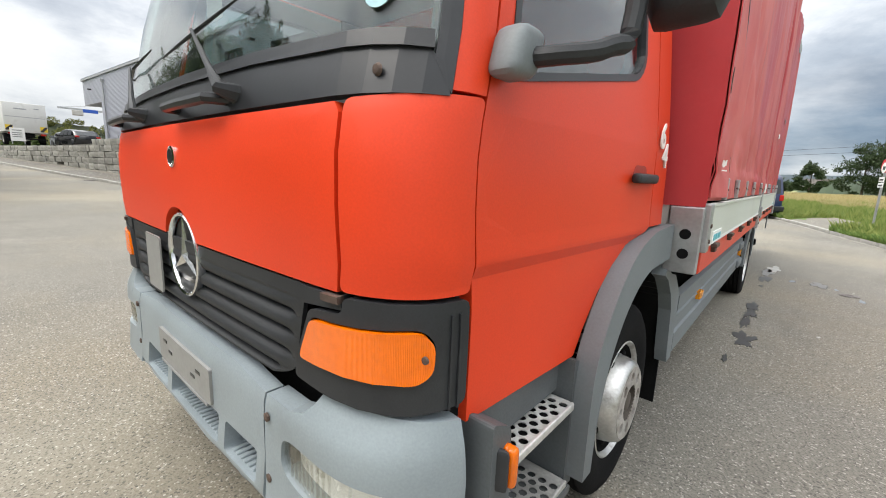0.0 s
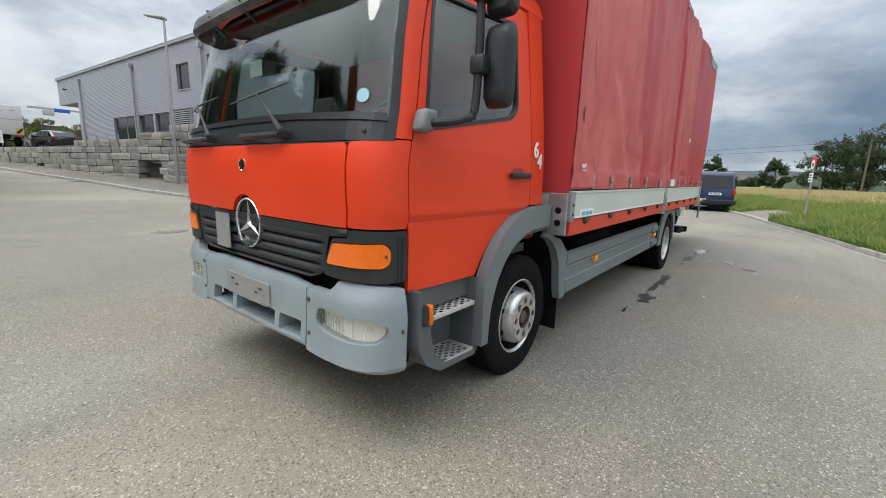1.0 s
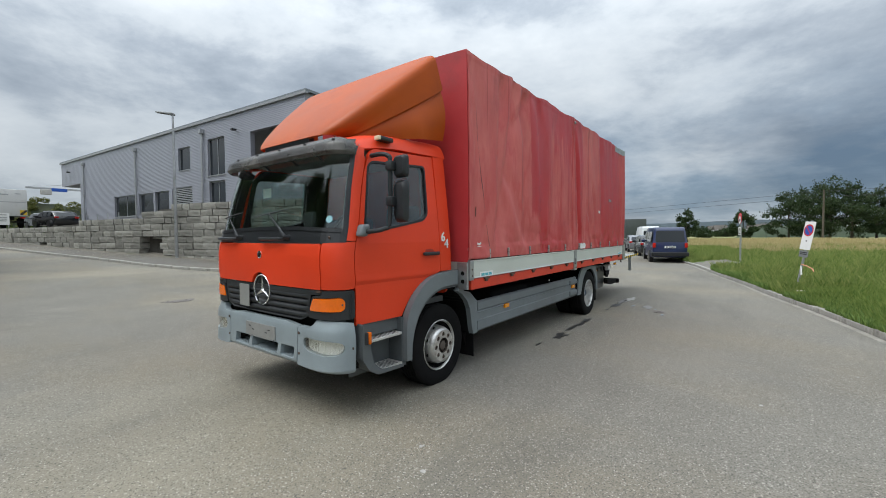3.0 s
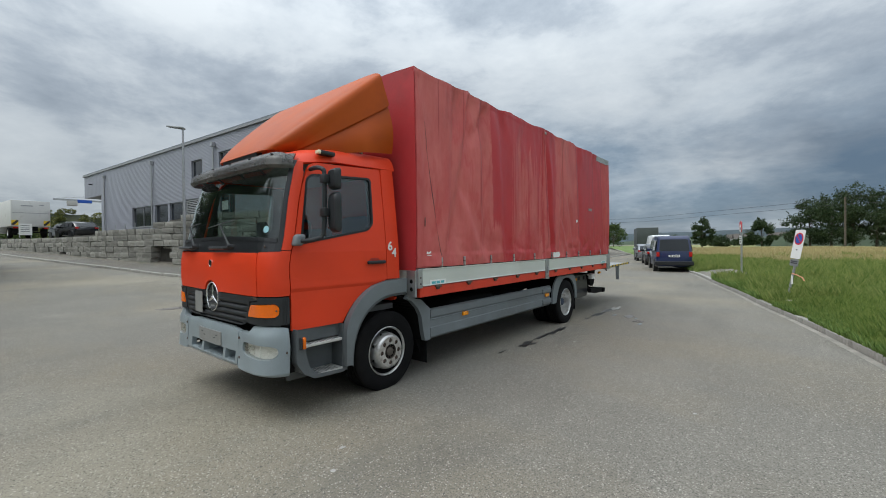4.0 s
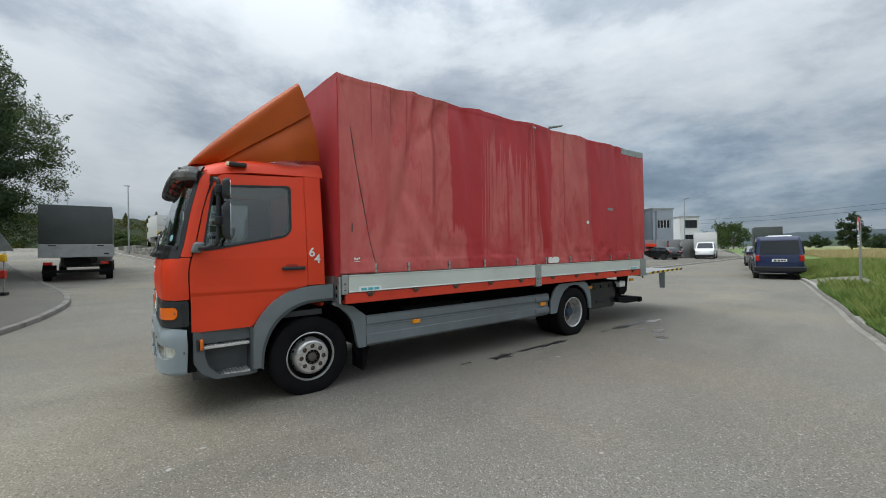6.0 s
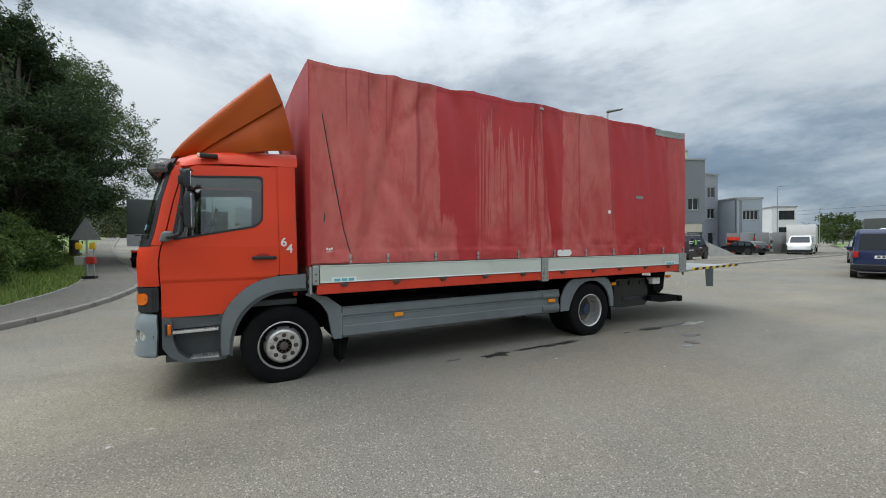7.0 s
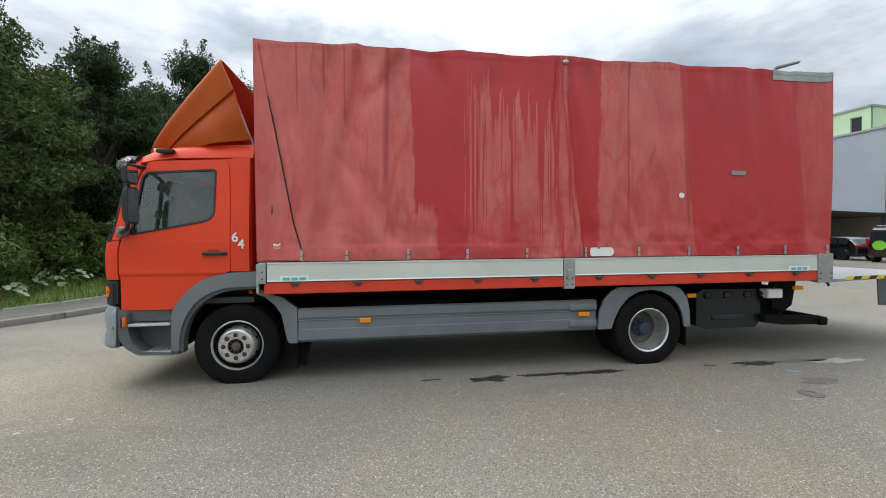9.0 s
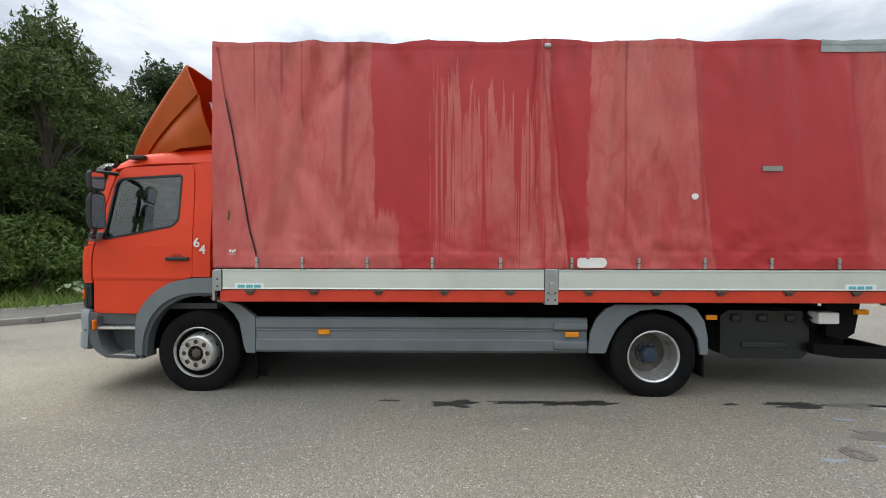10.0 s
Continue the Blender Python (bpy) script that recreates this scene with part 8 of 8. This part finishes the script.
def estate(label, at, turn, paint, base=None):
    c = vehicle("car", label, at, turn, paint, 4.55, 1.80, 1.47, CAR_LINE, 0.95, CAR_WINDOWS, 0.32, (-1.35, 1.35), rear_glass=(-2.20, 1.0, -1.86, 1.30, 0.66), front_glass=(1.12, 1.02, 0.52, 1.39, 0.70), base=base)
    for sg in (1, -1):
        part("tail_lamp", box(sg * 0.68 - 0.14, sg * 0.68 + 0.14, -2.29, -2.18, 0.80, 0.95, 0.03), TAIL_RED, c)
        part("headlamp", box(sg * 0.66 - 0.16, sg * 0.66 + 0.16, 2.05, 2.20, 0.70, 0.82, 0.03), HEADGLASS, c)
    return c


estate("black estate car parked beside a ramp", (-17.0, 48.0), 70, BLACKCAR)
estate("black car parked in the yard of the hall", (-16.8, 31.0), 75, BLACKCAR)
estate("dark car parked ahead of the blue van", (-2.2, 29.8), 17, BLACKCAR)
estate("dark car in the row at the kerb", (-4.4, 36.5), 17, SILVERCAR)
estate("black car on the upper yard behind a wall", (-44.5, 4.2), 100, BLACKCAR, 2.42)
estate("dark car on the upper yard behind a wall", (-52, 4.6), 100, SILVERCAR, 2.55)
white = vehicle("van", "white van standing in the road far off", (-12.8, 50.0), 195, WHITECAR, 4.78, 1.84, 1.90, VAN_LINE, 1.08, VAN_WINDOWS[2:], 0.32, (-1.45, 1.45), front_glass=(1.72, 1.26, 1.10, 1.84, 0.75), category="van")
part("front_bumper", box(-0.88, 0.88, 2.28, 2.44, 0.32, 0.58, 0.04), SCREEN_BLACK, white)
for sg in (1, -1):
    part("headlamp", box(sg * 0.68 - 0.15, sg * 0.68 + 0.15, 2.22, 2.40, 0.78, 0.96, 0.03), HEADGLASS, white)
vehicle("van", "white van parked in the row at the kerb", (-4.6, 42.3), 17, WHITECAR, 5.0, 1.95, 2.3, [(a, b * 1.17) for a, b in BUS_LINE], 1.06, [], 0.34, (-1.6, 1.55), rear_glass=(-2.515, 1.25, -2.475, 1.95, 0.66), category="van")


def box_truck(name, label, at, turn, length, width, z0, z1, skin, board, cab_mat, base=None, board_top=None):
    """A lorry with a box or tarpaulin body; y runs to its front."""
    root = thing(name, label, "lorry", "parked lorries", at=(at[0], at[1], ground_z(*at) if base is None else base), turn=turn)
    h = width / 2
    if board_top:
        part("drop_side", box(-h, h, 0.0, length, z0, board_top, 0.015), board, root)
    part("body_box", box(-h + 0.015, h - 0.015, 0.015, length, board_top or z0, z1, 0.04), skin, root, smooth=True)
    part("chassis", box(-0.45, 0.45, 0.2, length + 1.8, z0 - 0.35, z0 - 0.02, 0.02), CHASSIS, root)
    part("rear_bar", box(-h + 0.1, h - 0.1, 0.05, 0.16, 0.42, 0.54, 0.02), CHASSIS, root)
    cab = part("cab", box(-h + 0.1, h - 0.1, length + 0.15, length + 1.9, 0.5, min(z1, 2.7), 0.12, 3), cab_mat, root, smooth=True)
    part("cab_window", box(-h + 0.09, h - 0.09, length + 0.7, length + 1.5, 1.6, 2.2, 0.05), DARK_GLASS, cab)
    for sg in (1, -1):
        for y in (1.3, length + 0.9):
            small_wheel(root, sg * (h - 0.16), y, 0.44, 0.26)
        part("tail_lamp", box(sg * (h - 0.30) - 0.15, sg * (h - 0.30) + 0.15, 0.0, 0.06, 0.78, 0.90, 0.01), TAIL_RED, root)
        part("mud_flap", box(sg * (h - 0.30) - 0.22, sg * (h - 0.30) + 0.22, 0.7, 0.72, 0.25, 0.75), CHASSIS, root)
    return root


grey = box_truck("lorry", "lorry with a dark grey tarpaulin and white tailboard", (-18.7, -3.68), 91.5, 7.0, 2.5, 1.10, 3.42, GREY_TARP, LIFT, SILVERCAR, board_top=1.68)
for x in (-0.8, 0.8):
    part("board_catch", box(x - 0.12, x + 0.12, -0.015, 0.01, 1.60, 1.64), CHASSIS, grey)
part("tail_print", box(0.92, 1.10, -0.012, 0.002, 1.22, 1.28), SCREEN_BLACK, grey)
wt = box_truck("lorry", "white box lorry on the upper yard", (-43.5, 1.25), 96, 5.5, 2.4, 0.95, 3.1, BOX_WHITE, BOX_WHITE, WHITECAR, base=2.42)
for sg in (1, -1):
    part("warning_panel", prism([(sg * 0.95 - 0.2, 1.05), (sg * 0.95 + 0.2, 1.05), (sg * 0.95 + 0.2, 1.45), (sg * 0.95 - 0.2, 1.45)], lambda u, v, d: Vector((u, 0.0 + d, v)), 0.02), YELLOW, wt)
    part("warning_bar", prism([(sg * 0.95 - 0.2, 1.05), (sg * 0.95 - 0.05, 1.05), (sg * 0.95 + 0.2, 1.35), (sg * 0.95 + 0.2, 1.45), (sg * 0.95 + 0.1, 1.45), (sg * 0.95 - 0.2, 1.15)], lambda u, v, d: Vector((u, -0.006 + d, v)), 0.01), STRIPE, wt)
part("door_line", box(-1.1, 1.1, 0.003, 0.012, 2.05, 2.09), FRAME_GREY, wt)
part("tail_print", box(-0.6, 0.1, 0.0, 0.012, 2.62, 2.70), FRAME_GREY, wt)
part("tail_print", box(0.5, 0.8, 0.0, 0.012, 2.72, 2.78), FRAME_GREY, wt)
box_truck("lorry", "grey box lorry parked along the road far off", (-14.2, 53.6), 18, 6.5, 2.4, 1.0, 3.15, BOX_WHITE, BOX_WHITE, WHITECAR)
box_truck("lorry", "dark open lorry body at the kerb far off", (-8.0, 53.5), 17, 6.5, 2.5, 1.0, 3.5, GREY_TARP, BOX_WHITE, WHITECAR)

# ---- signs ----
sign = thing("no_parking_sign", "leaning no parking sign with tape on its post", "road sign", at=(4.78, 9.55, 0.22), turn=0)
sign.matrix_world = Matrix.Translation((4.66, 9.7, 0.20)) @ Matrix.Rotation(radians(9), 4, "Y") @ Matrix.Rotation(radians(-60), 4, "Z")
part("post", tube([(0, 0, 0), (0, 0, 1.69)], 0.026, 10), GALV, sign, smooth=True)
board = part("board", prism(rounded([(-0.165, 0.98), (0.165, 0.98), (0.165, 1.665), (-0.165, 1.665)], 0.03), lambda u, v, d: Vector((u, -0.032 + d, v)), 0.01), WHITE_PAINT, sign)
part("red_ring", prism(circle(0, 1.455, 0.145, 32), lambda u, v, d: Vector((u, -0.036 + d, v)), 0.004, [circle(0, 1.455, 0.112, 32)]), SIGN_RED, board)
part("blue_disc", prism(circle(0, 1.455, 0.112, 32), lambda u, v, d: Vector((u, -0.035 + d, v)), 0.003), SIGN_BLUE, board)
part("red_bar", prism([(-0.088, 1.528), (-0.072, 1.546), (0.088, 1.382), (0.072, 1.364)], lambda u, v, d: Vector((u, -0.038 + d, v)), 0.004), SIGN_RED, board)
part("board_print", box(-0.02, 0.02, -0.0345, -0.031, 1.18, 1.21), SCREEN_BLACK, board)
plate2 = part("small_board", prism(rounded([(-0.14, 0.80), (0.14, 0.80), (0.14, 0.955), (-0.14, 0.955)], 0.02), lambda u, v, d: Vector((u, -0.032 + d, v)), 0.01), STEEL_GREY, sign)
for z in (0.90, 0.86):
    part("board_print", box(-0.11, 0.11, -0.036, -0.031, z, z + 0.02), SCREEN_BLACK, plate2)
part("tape", tube([(0, -0.03, 0.62), (0.12, 0.02, 0.60), (0.26, 0.05, 0.56), (0.33, 0.05, 0.50)], 0.011, 6), material("orange_white_tape", (0.75, 0.30, 0.18), 0.5, vary=0.4, scale=14), sign)
part("tape_end", prism([(0.0, 0.58), (0.05, 0.56), (0.12, 0.38), (0.07, 0.36)], lambda u, v, d: Vector((u, -0.034 + d, v)), 0.002), WHITE_PAINT, sign)
kb = thing("fallen_slat", "pale wooden slat lying in the grass", "slat", at=(4.9, 8.9, 0.24), turn=12)
part("slat", box(-0.3, 0.3, -0.02, 0.02, 0, 0.025, 0.004), CREAM_RENDER, kb)

limit = thing("limit_sign", "round traffic sign on a grey post in the grass", "road sign", at=(3.45, 16.2, -0.02), turn=-76)
part("post", tube([(0, 0, 0), (0, 0, 2.35)], 0.032, 10), GALV, limit, smooth=True)
disc = part("disc", lathe([(-0.035, 0.0), (-0.035, 0.21), (-0.02, 0.22), (-0.02, 0.0)], "y", 32, at=(0, 0, 2.18)), SIGN_RED, limit)
part("disc_face", lathe([(-0.038, 0.0), (-0.038, 0.155)], "y", 32, at=(0, 0, 2.12)), WHITE_PAINT, disc)
part("disc_print", box(-0.07, 0.07, -0.042, -0.038, 2.06, 2.16), SCREEN_BLACK, disc)
for z in (1.70, 1.53):
    b2 = part("small_board", box(-0.16, 0.16, -0.04, -0.03, z, z + 0.14), WHITE_PAINT, limit)
    part("board_print", box(-0.11, 0.11, -0.044, -0.039, z + 0.04, z + 0.09), SCREEN_BLACK, b2)

warn = thing("warning_sign", "back of a triangular grey road sign with yellow lamps", "road sign", at=(-13.5, -5.20, ground_z(-13.5, -5.20) + 0.12), turn=75)
part("post", tube([(0, 0, 0), (0, 0, 2.1)], 0.03, 10), GALV, warn, smooth=True)
part("triangle", prism(rounded([(-0.50, 1.42), (0.50, 1.42), (0, 2.28)], 0.06), lambda u, v, d: Vector((u, -0.04 + d, v)), 0.012), STEEL_GREY, warn)
for sg in (-1, 1):
    part("warning_lamp", box(sg * 0.22 - 0.09, sg * 0.22 + 0.09, -0.12, 0.0, 1.08, 1.32, 0.03), LAMP_YELLOW, warn, smooth=True)
part("battery_case", box(-0.32, -0.04, -0.16, 0.02, 0.50, 0.82, 0.02), PALE_PLASTIC, warn, "grey battery case")
part("control_case", box(0.04, 0.30, -0.14, 0.02, 0.54, 0.80, 0.02), material("red_case_plastic", (0.42, 0.03, 0.02), 0.45, vary=0.15), warn, "red control case")
part("foot", box(-0.3, 0.3, -0.12, 0.12, 0.0, 0.10, 0.03), SCREEN_BLACK, warn)
part("second_post", tube([(0.22, 0, 0), (0.22, 0, 1.35)], 0.025, 8), GALV, warn)

# ---- buildings to the north ----
def block(name, label, a, b, depth, base_z, top, mat, windows=(), frame=FRAME_GREY, lower=None, garage=None):
    """A flat-roofed house: front from a to b, windows are (u0, u1, z0, z1, bars)."""
    root = thing(name, label, "building", "far buildings")
    place = facade_place(a, b)
    long = (Vector(b) - Vector(a)).length
    hs = [[(u0, z0), (u1, z0), (u1, z1), (u0, z1)] for u0, u1, z0, z1, n in windows]
    split_z = lower[0] if lower else base_z
    part("front_wall", prism([(0, split_z), (long, split_z), (long, top), (0, top)], place, 0.3, [h for h in hs if h[0][1] > split_z]), mat, root)
    if lower:
        gh = [[(garage[0], base_z + 0.02), (garage[1], base_z + 0.02), (garage[1], garage[2]), (garage[0], garage[2])]] if garage else []
        part("ground_floor", prism([(0, base_z), (long, base_z), (long, split_z), (0, split_z)], lambda u, z, d: place(u, z, d + 0.06), 0.3, gh), lower[1], root)
        if garage:
            part("garage_door", prism([(garage[0], base_z), (garage[1], base_z), (garage[1], garage[2]), (garage[0], garage[2])], lambda u, z, d: place(u, z, d + 0.25), 0.06), PANEL_GREY, root)
    for s, u in ((1, 0.0), (-1, long)):
        part("side_wall", prism([(0.02, base_z), (depth, base_z), (depth, top), (0.02, top)], lambda v, z, d, u=u, s=s: place(u + s * d, z, v), 0.3), mat, root)
    part("roof", prism([(-0.1, -0.1), (long + 0.1, -0.1), (long + 0.1, depth), (-0.1, depth)], lambda u, v, d: place(u, top + 0.15 - d, v), 0.2), FRAME_GREY, root)
    for w in windows:
        window_on(root, place, *w, frame=frame)
    return root


block("grey_corner_house", "grey hall corner with white windows over a cream floor", (-25.8, 47.9), (-23.4, 52.4), 12, 0, 11.7, PANEL_GREY, [(1.0, 2.1, 5.4, 6.9, 1), (3.0, 4.3, 5.4, 6.9, 1)], FRAME_WHITE, (3.7, CREAM_RENDER), (2.9, 4.8, 2.6))
block("silver_hall", "silver clad hall over a cream ground floor", (-58, 45.0), (-25.85, 47.85), 3, 0, 11.6, PANEL_SILVER, (), FRAME_WHITE, (3.7, CREAM_RENDER))
block("green_house", "pale green upper storey over a grey hall", (-58, 47.6), (-28.8, 50.2), 9, 3, 14.6, GREEN_RENDER, [(27.6, 28.6, 12.2, 13.8, 0)], FRAME_WHITE)
block("slatted_block", "grey block with horizontal slats", (-24.6, 54.5), (-24.45, 57.3), 10, 0, 10.2, CLADDING, [(0.6, 2.2, 7.2, 8.6, 1), (0.6, 2.2, 4.4, 5.8, 1), (0.7, 2.0, 0.3, 2.6, 0)], FRAME_WHITE)
block("grey_workshop", "grey flat-roofed workshop with a blank side", (-29.1, 65.7), (-21.7, 56.2), 0.6, 0, 6.6, PANEL_GREY, (), FRAME_WHITE)
block("dark_workshop", "light grey workshop wing with two window rows", (-21.6, 56.1), (-20.1, 59.0), 10, 0, 6.8, PANEL_SILVER, [(0.8, 2.8, 4.1, 5.3, 3), (0.8, 2.8, 1.2, 2.4, 3)], FRAME_WHITE)
block("white_house", "white modern house with dark window bands", (-28.3, 81.5), (-26.2, 84.4), 12, 0, 7.1, WHITE_RENDER, [(0.8, 3.3, 5.0, 6.5, 2), (0.8, 3.3, 2.4, 3.7, 2)], SCREEN_BLACK)
ramp_ob = thing("concrete_ramp", "pale concrete ramp beside the hall", "ramp")
part("slab", prism([(0, 0), (4.3, 0), (0, 1.65)], lambda u, z, d: Vector((-17.55 + 0.295 * u - 0.955 * d, 41.25 + 0.955 * u + 0.295 * d, z)), 3.0), CONCRETE, ramp_ob)
rng = random.Random(77)
for k in range(9):
    x, y = -19.0 + k * 0.35 + rng.uniform(-0.3, 0.3), 50.5 + k * 1.0
    stack = thing("material_stack", "stack of building boards and pipes on a rack", "stack", "stacks in the yard", at=(x, y, 0), turn=-20 + rng.uniform(-6, 6))
    tone = rng.choice([CREAM_RENDER, RAIL_RED, STEP_GREY, CONCRETE])
    for j in range(3):
        part("board_pack", box(-0.9, 0.9, -0.45, 0.45, 0.12 + 0.7 * j, 0.5 + 0.7 * j, 0.02), tone, stack)
    for sx in (-0.95, 0.95):
        part("rack_post", box(sx - 0.04, sx + 0.04, -0.5, 0.5, 0.0, 2.4, 0.01), GALV, stack)
pal = thing("timber_frame", "leaning pale timber trestles", "trestle", at=(-18.6, 60.5, 0), turn=20)
for k in range(5):
    part("timber", tube([(-0.9 + 0.45 * k, 0, 0), (-0.6 + 0.3 * k, 0.3, 2.3)], 0.06, 6), CREAM_RENDER, pal)
for k in range(3):
    part("rail", tube([(-0.9, 0.1, 0.5 + 0.7 * k), (0.9, 0.15, 0.5 + 0.7 * k)], 0.05, 6), CREAM_RENDER, pal)

# crane jib and far hills
crane = thing("crane", "distant building crane above the upper yard", "crane")
part("jib", box(-110.3, -109.9, 10.5, 20.5, 11.45, 11.8, 0.02), GALV, crane)
part("jib_panel", box(-110.25, -109.85, 14.2, 16.6, 11.1, 11.75, 0.02), SIGN_BLUE, crane)
part("mast", box(-110.5, -109.7, 19.2, 19.9, 2, 13.0, 0.02), GALV, crane)
part("tie", tube([(-110.1, 10.6, 11.8), (-110.1, 19.5, 13.0), (-110.1, 24.0, 11.8)], 0.06, 6), GALV, crane)
part("counterweight", box(-110.7, -109.5, 12.6, 14.2, 10.4, 11.4, 0.1), CONCRETE, crane)


def ridge(name, az0, az1, dist, base_z, tops, mat, label, n=160, seed=0, rough=0.25):
    """A range of low hills along part of the horizon, three rows deep."""
    bm = bmesh.new()
    rows = []
    for i in range(n + 1):
        a = radians(az0 + (az1 - az0) * i / n)
        top = at_steps(tops, az0 + (az1 - az0) * i / n) * dist * (1 + rough * 0.5 * noise.noise((i * 0.09, seed, 0)) + rough * 0.25 * noise.noise((i * 0.5, seed, 1)))
        rows.append([bm.verts.new((d * math.cos(a), d * math.sin(a), z)) for d, z in ((dist * 0.92, base_z), (dist * 0.96, base_z + top * 0.6), (dist, base_z + top), (dist * 1.15, base_z))])
    for a, b in zip(rows, rows[1:]):
        for k in range(3):
            bm.faces.new((a[k], b[k], b[k + 1], a[k + 1]))
    return tagged(part(name, bm, mat, smooth=True), label, "hills", kind="structure")


# the blue haze of distance is put into the far hill colour
HILL_FAR = material("haze_tinted_wooded_hill", (0.045, 0.065, 0.075), 0.95, vary=0.3, scale=0.01, fine=0.08, bump=0.0)
SCRUB = material("scrub_green_slope", (0.026, 0.036, 0.014), 0.95, vary=0.5, scale=0.12, fine=1.2, bump=0.3, dirt=(0.055, 0.052, 0.026), dirt_scale=0.08)
HILL_NEAR = material("wooded_hill", (0.035, 0.055, 0.025), 0.95, vary=0.4, scale=0.02, fine=0.15, bump=0.0)
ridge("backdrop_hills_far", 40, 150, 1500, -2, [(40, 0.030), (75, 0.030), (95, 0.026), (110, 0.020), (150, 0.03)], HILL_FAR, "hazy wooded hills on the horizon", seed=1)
ridge("backdrop_hills_near", 45, 125, 420, -1, [(45, 0.022), (80, 0.020), (97, 0.014), (105, 0.008), (125, 0.02)], HILL_NEAR, "dark wooded slope beyond the fields", seed=2, rough=0.8)
ridge("backdrop_hill_west", 160, 250, 160, 1.5, [(160, 0.05), (172, 0.062), (180, 0.07), (200, 0.08), (250, 0.08)], SCRUB, "green slope above the side street", seed=3)
ridge("backdrop_hills_south", 250, 400, 300, -1, [(250, 0.04), (300, 0.03), (400, 0.03)], HILL_NEAR, "wooded land behind the yard", seed=4, rough=0.6)
srng = np.random.default_rng(77)
heaps, sizes = [], []
for k in range(260):
    a, up = radians(srng.uniform(163, 198)), srng.uniform(0.05, 1.0)
    far_off = 148 + 11 * up
    c = np.array([far_off * math.cos(a), far_off * math.sin(a), 2.4 + 10.0 * up])
    q = srng.normal(size=(170, 3))
    q *= (srng.uniform(0.3, 1, 170) ** 0.5 / np.linalg.norm(q, axis=1))[:, None] * np.array([1.6, 1.6, 1.2]) * srng.uniform(0.6, 1.3)
    heaps.append(c + q)
    sizes.append(srng.uniform(0.18, 0.42, 170))
for a, tall in ((176.5, 3.6), (178.6, 4.6), (179.3, 3.2), (181.5, 3.8)):
    z = srng.uniform(0, 1, 700)
    w = srng.uniform(0, 2 * np.pi, 700)
    r = (1 - z) * 1.9 * srng.uniform(0.3, 1, 700)
    c = np.array([158 * math.cos(radians(a)), 158 * math.sin(radians(a)), 11.0])
    heaps.append(c + np.stack([r * np.cos(w), r * np.sin(w), z * tall], 1))
    sizes.append(srng.uniform(0.2, 0.4, 700))
scrub = new("slope_scrub", leaf_mesh("slope_scrub", np.concatenate(heaps), np.concatenate(sizes), LEAF_OLIVE, 78))
tagged(scrub, "olive green scrub and small firs on a slope", "scrub", kind="stuff")

ridge("backdrop_hedge", 70, 89.5, 118, 0, [(70, 0.022), (86, 0.024), (88.5, 0.016), (89.5, 0.004)], HILL_NEAR, "dark hedge under the trees beyond the meadow", seed=6, rough=0.9)

# far trees and bushes along the fields
k = 0
for az, dist, h, r in ((80.5, 98, 8.0, 4.2), (82.2, 96, 9.4, 4.2), (83.8, 95, 10.0, 4.6), (85.4, 97, 9.6, 4.4), (87.0, 99, 8.6, 4.0), (79.0, 100, 7.0, 4.0), (77, 102, 8, 4.5), (91.0, 92, 4.9, 2.2), (96.6, 96, 5.9, 1.9), (94.6, 120, 2.2, 2.6), (99.5, 150, 3.0, 2.6), (88.6, 130, 2.6, 4.0), (92.6, 140, 2.4, 3.2), (75, 100, 9, 4.5)):
    a = radians(az)
    x, y = 4.5 + dist * math.cos(a), -2.9 + dist * math.sin(a)
    tree(x, y, h, r, 7000, 300 + k, LEAF_FAR, 0.20, 0.4, "broad dark green tree beyond the meadow", "trees beyond the meadow", 0.06, 46)
    k += 1
for az, dist, h, r in ((106.4, 150, 7, 5), (107.6, 160, 8, 5), (172, 115, 3.4, 3), (176, 125, 3.6, 3), (181, 115, 4.2, 3.5)):
    a = radians(az)
    x, y = 4.5 + dist * math.cos(a), -2.9 + dist * math.sin(a)
    tree(x, y, h, r, 2600, 330 + k, LEAF_MID, 0.34, 2.2 if az > 150 else 0.2, "green tree in the distance", "distant trees", 0.05, 46)
    k += 1
for az, dist, w, h in ((89.6, 230, 6, 2.4), (88.3, 235, 7, 2.6), (82.6, 200, 6, 3.4), (92.9, 235, 5, 2.2), (93.6, 240, 4, 2.0)):
    a = radians(az)
    x, y = 4.5 + dist * math.cos(a), -2.9 + dist * math.sin(a)
    far_house = thing("farm_house", "distant pale house with a brown roof", "house", "distant houses", at=(x, y, 1.0), turn=az - 80)
    part("wall", box(-w / 2, w / 2, -3, 3, 0, h), WHITE_RENDER, far_house)
    part("roof", prism([(-3.4, h), (3.4, h), (0, h + 2.2)], lambda v, z, d, w=w: Vector((w / 2 + 0.3 - d, v, z)), w + 0.6), WHEEL_DARK, far_house)
pole = thing("utility_pole", "wooden utility pole with wires beyond the meadow", "utility pole", at=(4.5 + 82 * math.cos(radians(84.4)), -2.9 + 82 * math.sin(radians(84.4)), 0.5))
part("mast", tube([(0, 0, 0), (0, 0, 7.4)], [0.14, 0.10], 8), BARK, pole)
for dz in (7.2, 6.4):
    part("wire", tube([(-60, 30, dz), (-30, 15, dz - 0.7), (0, 0, dz), (35, -12, dz - 0.9), (70, -24, dz)], 0.022, 5), SCREEN_BLACK, pole)
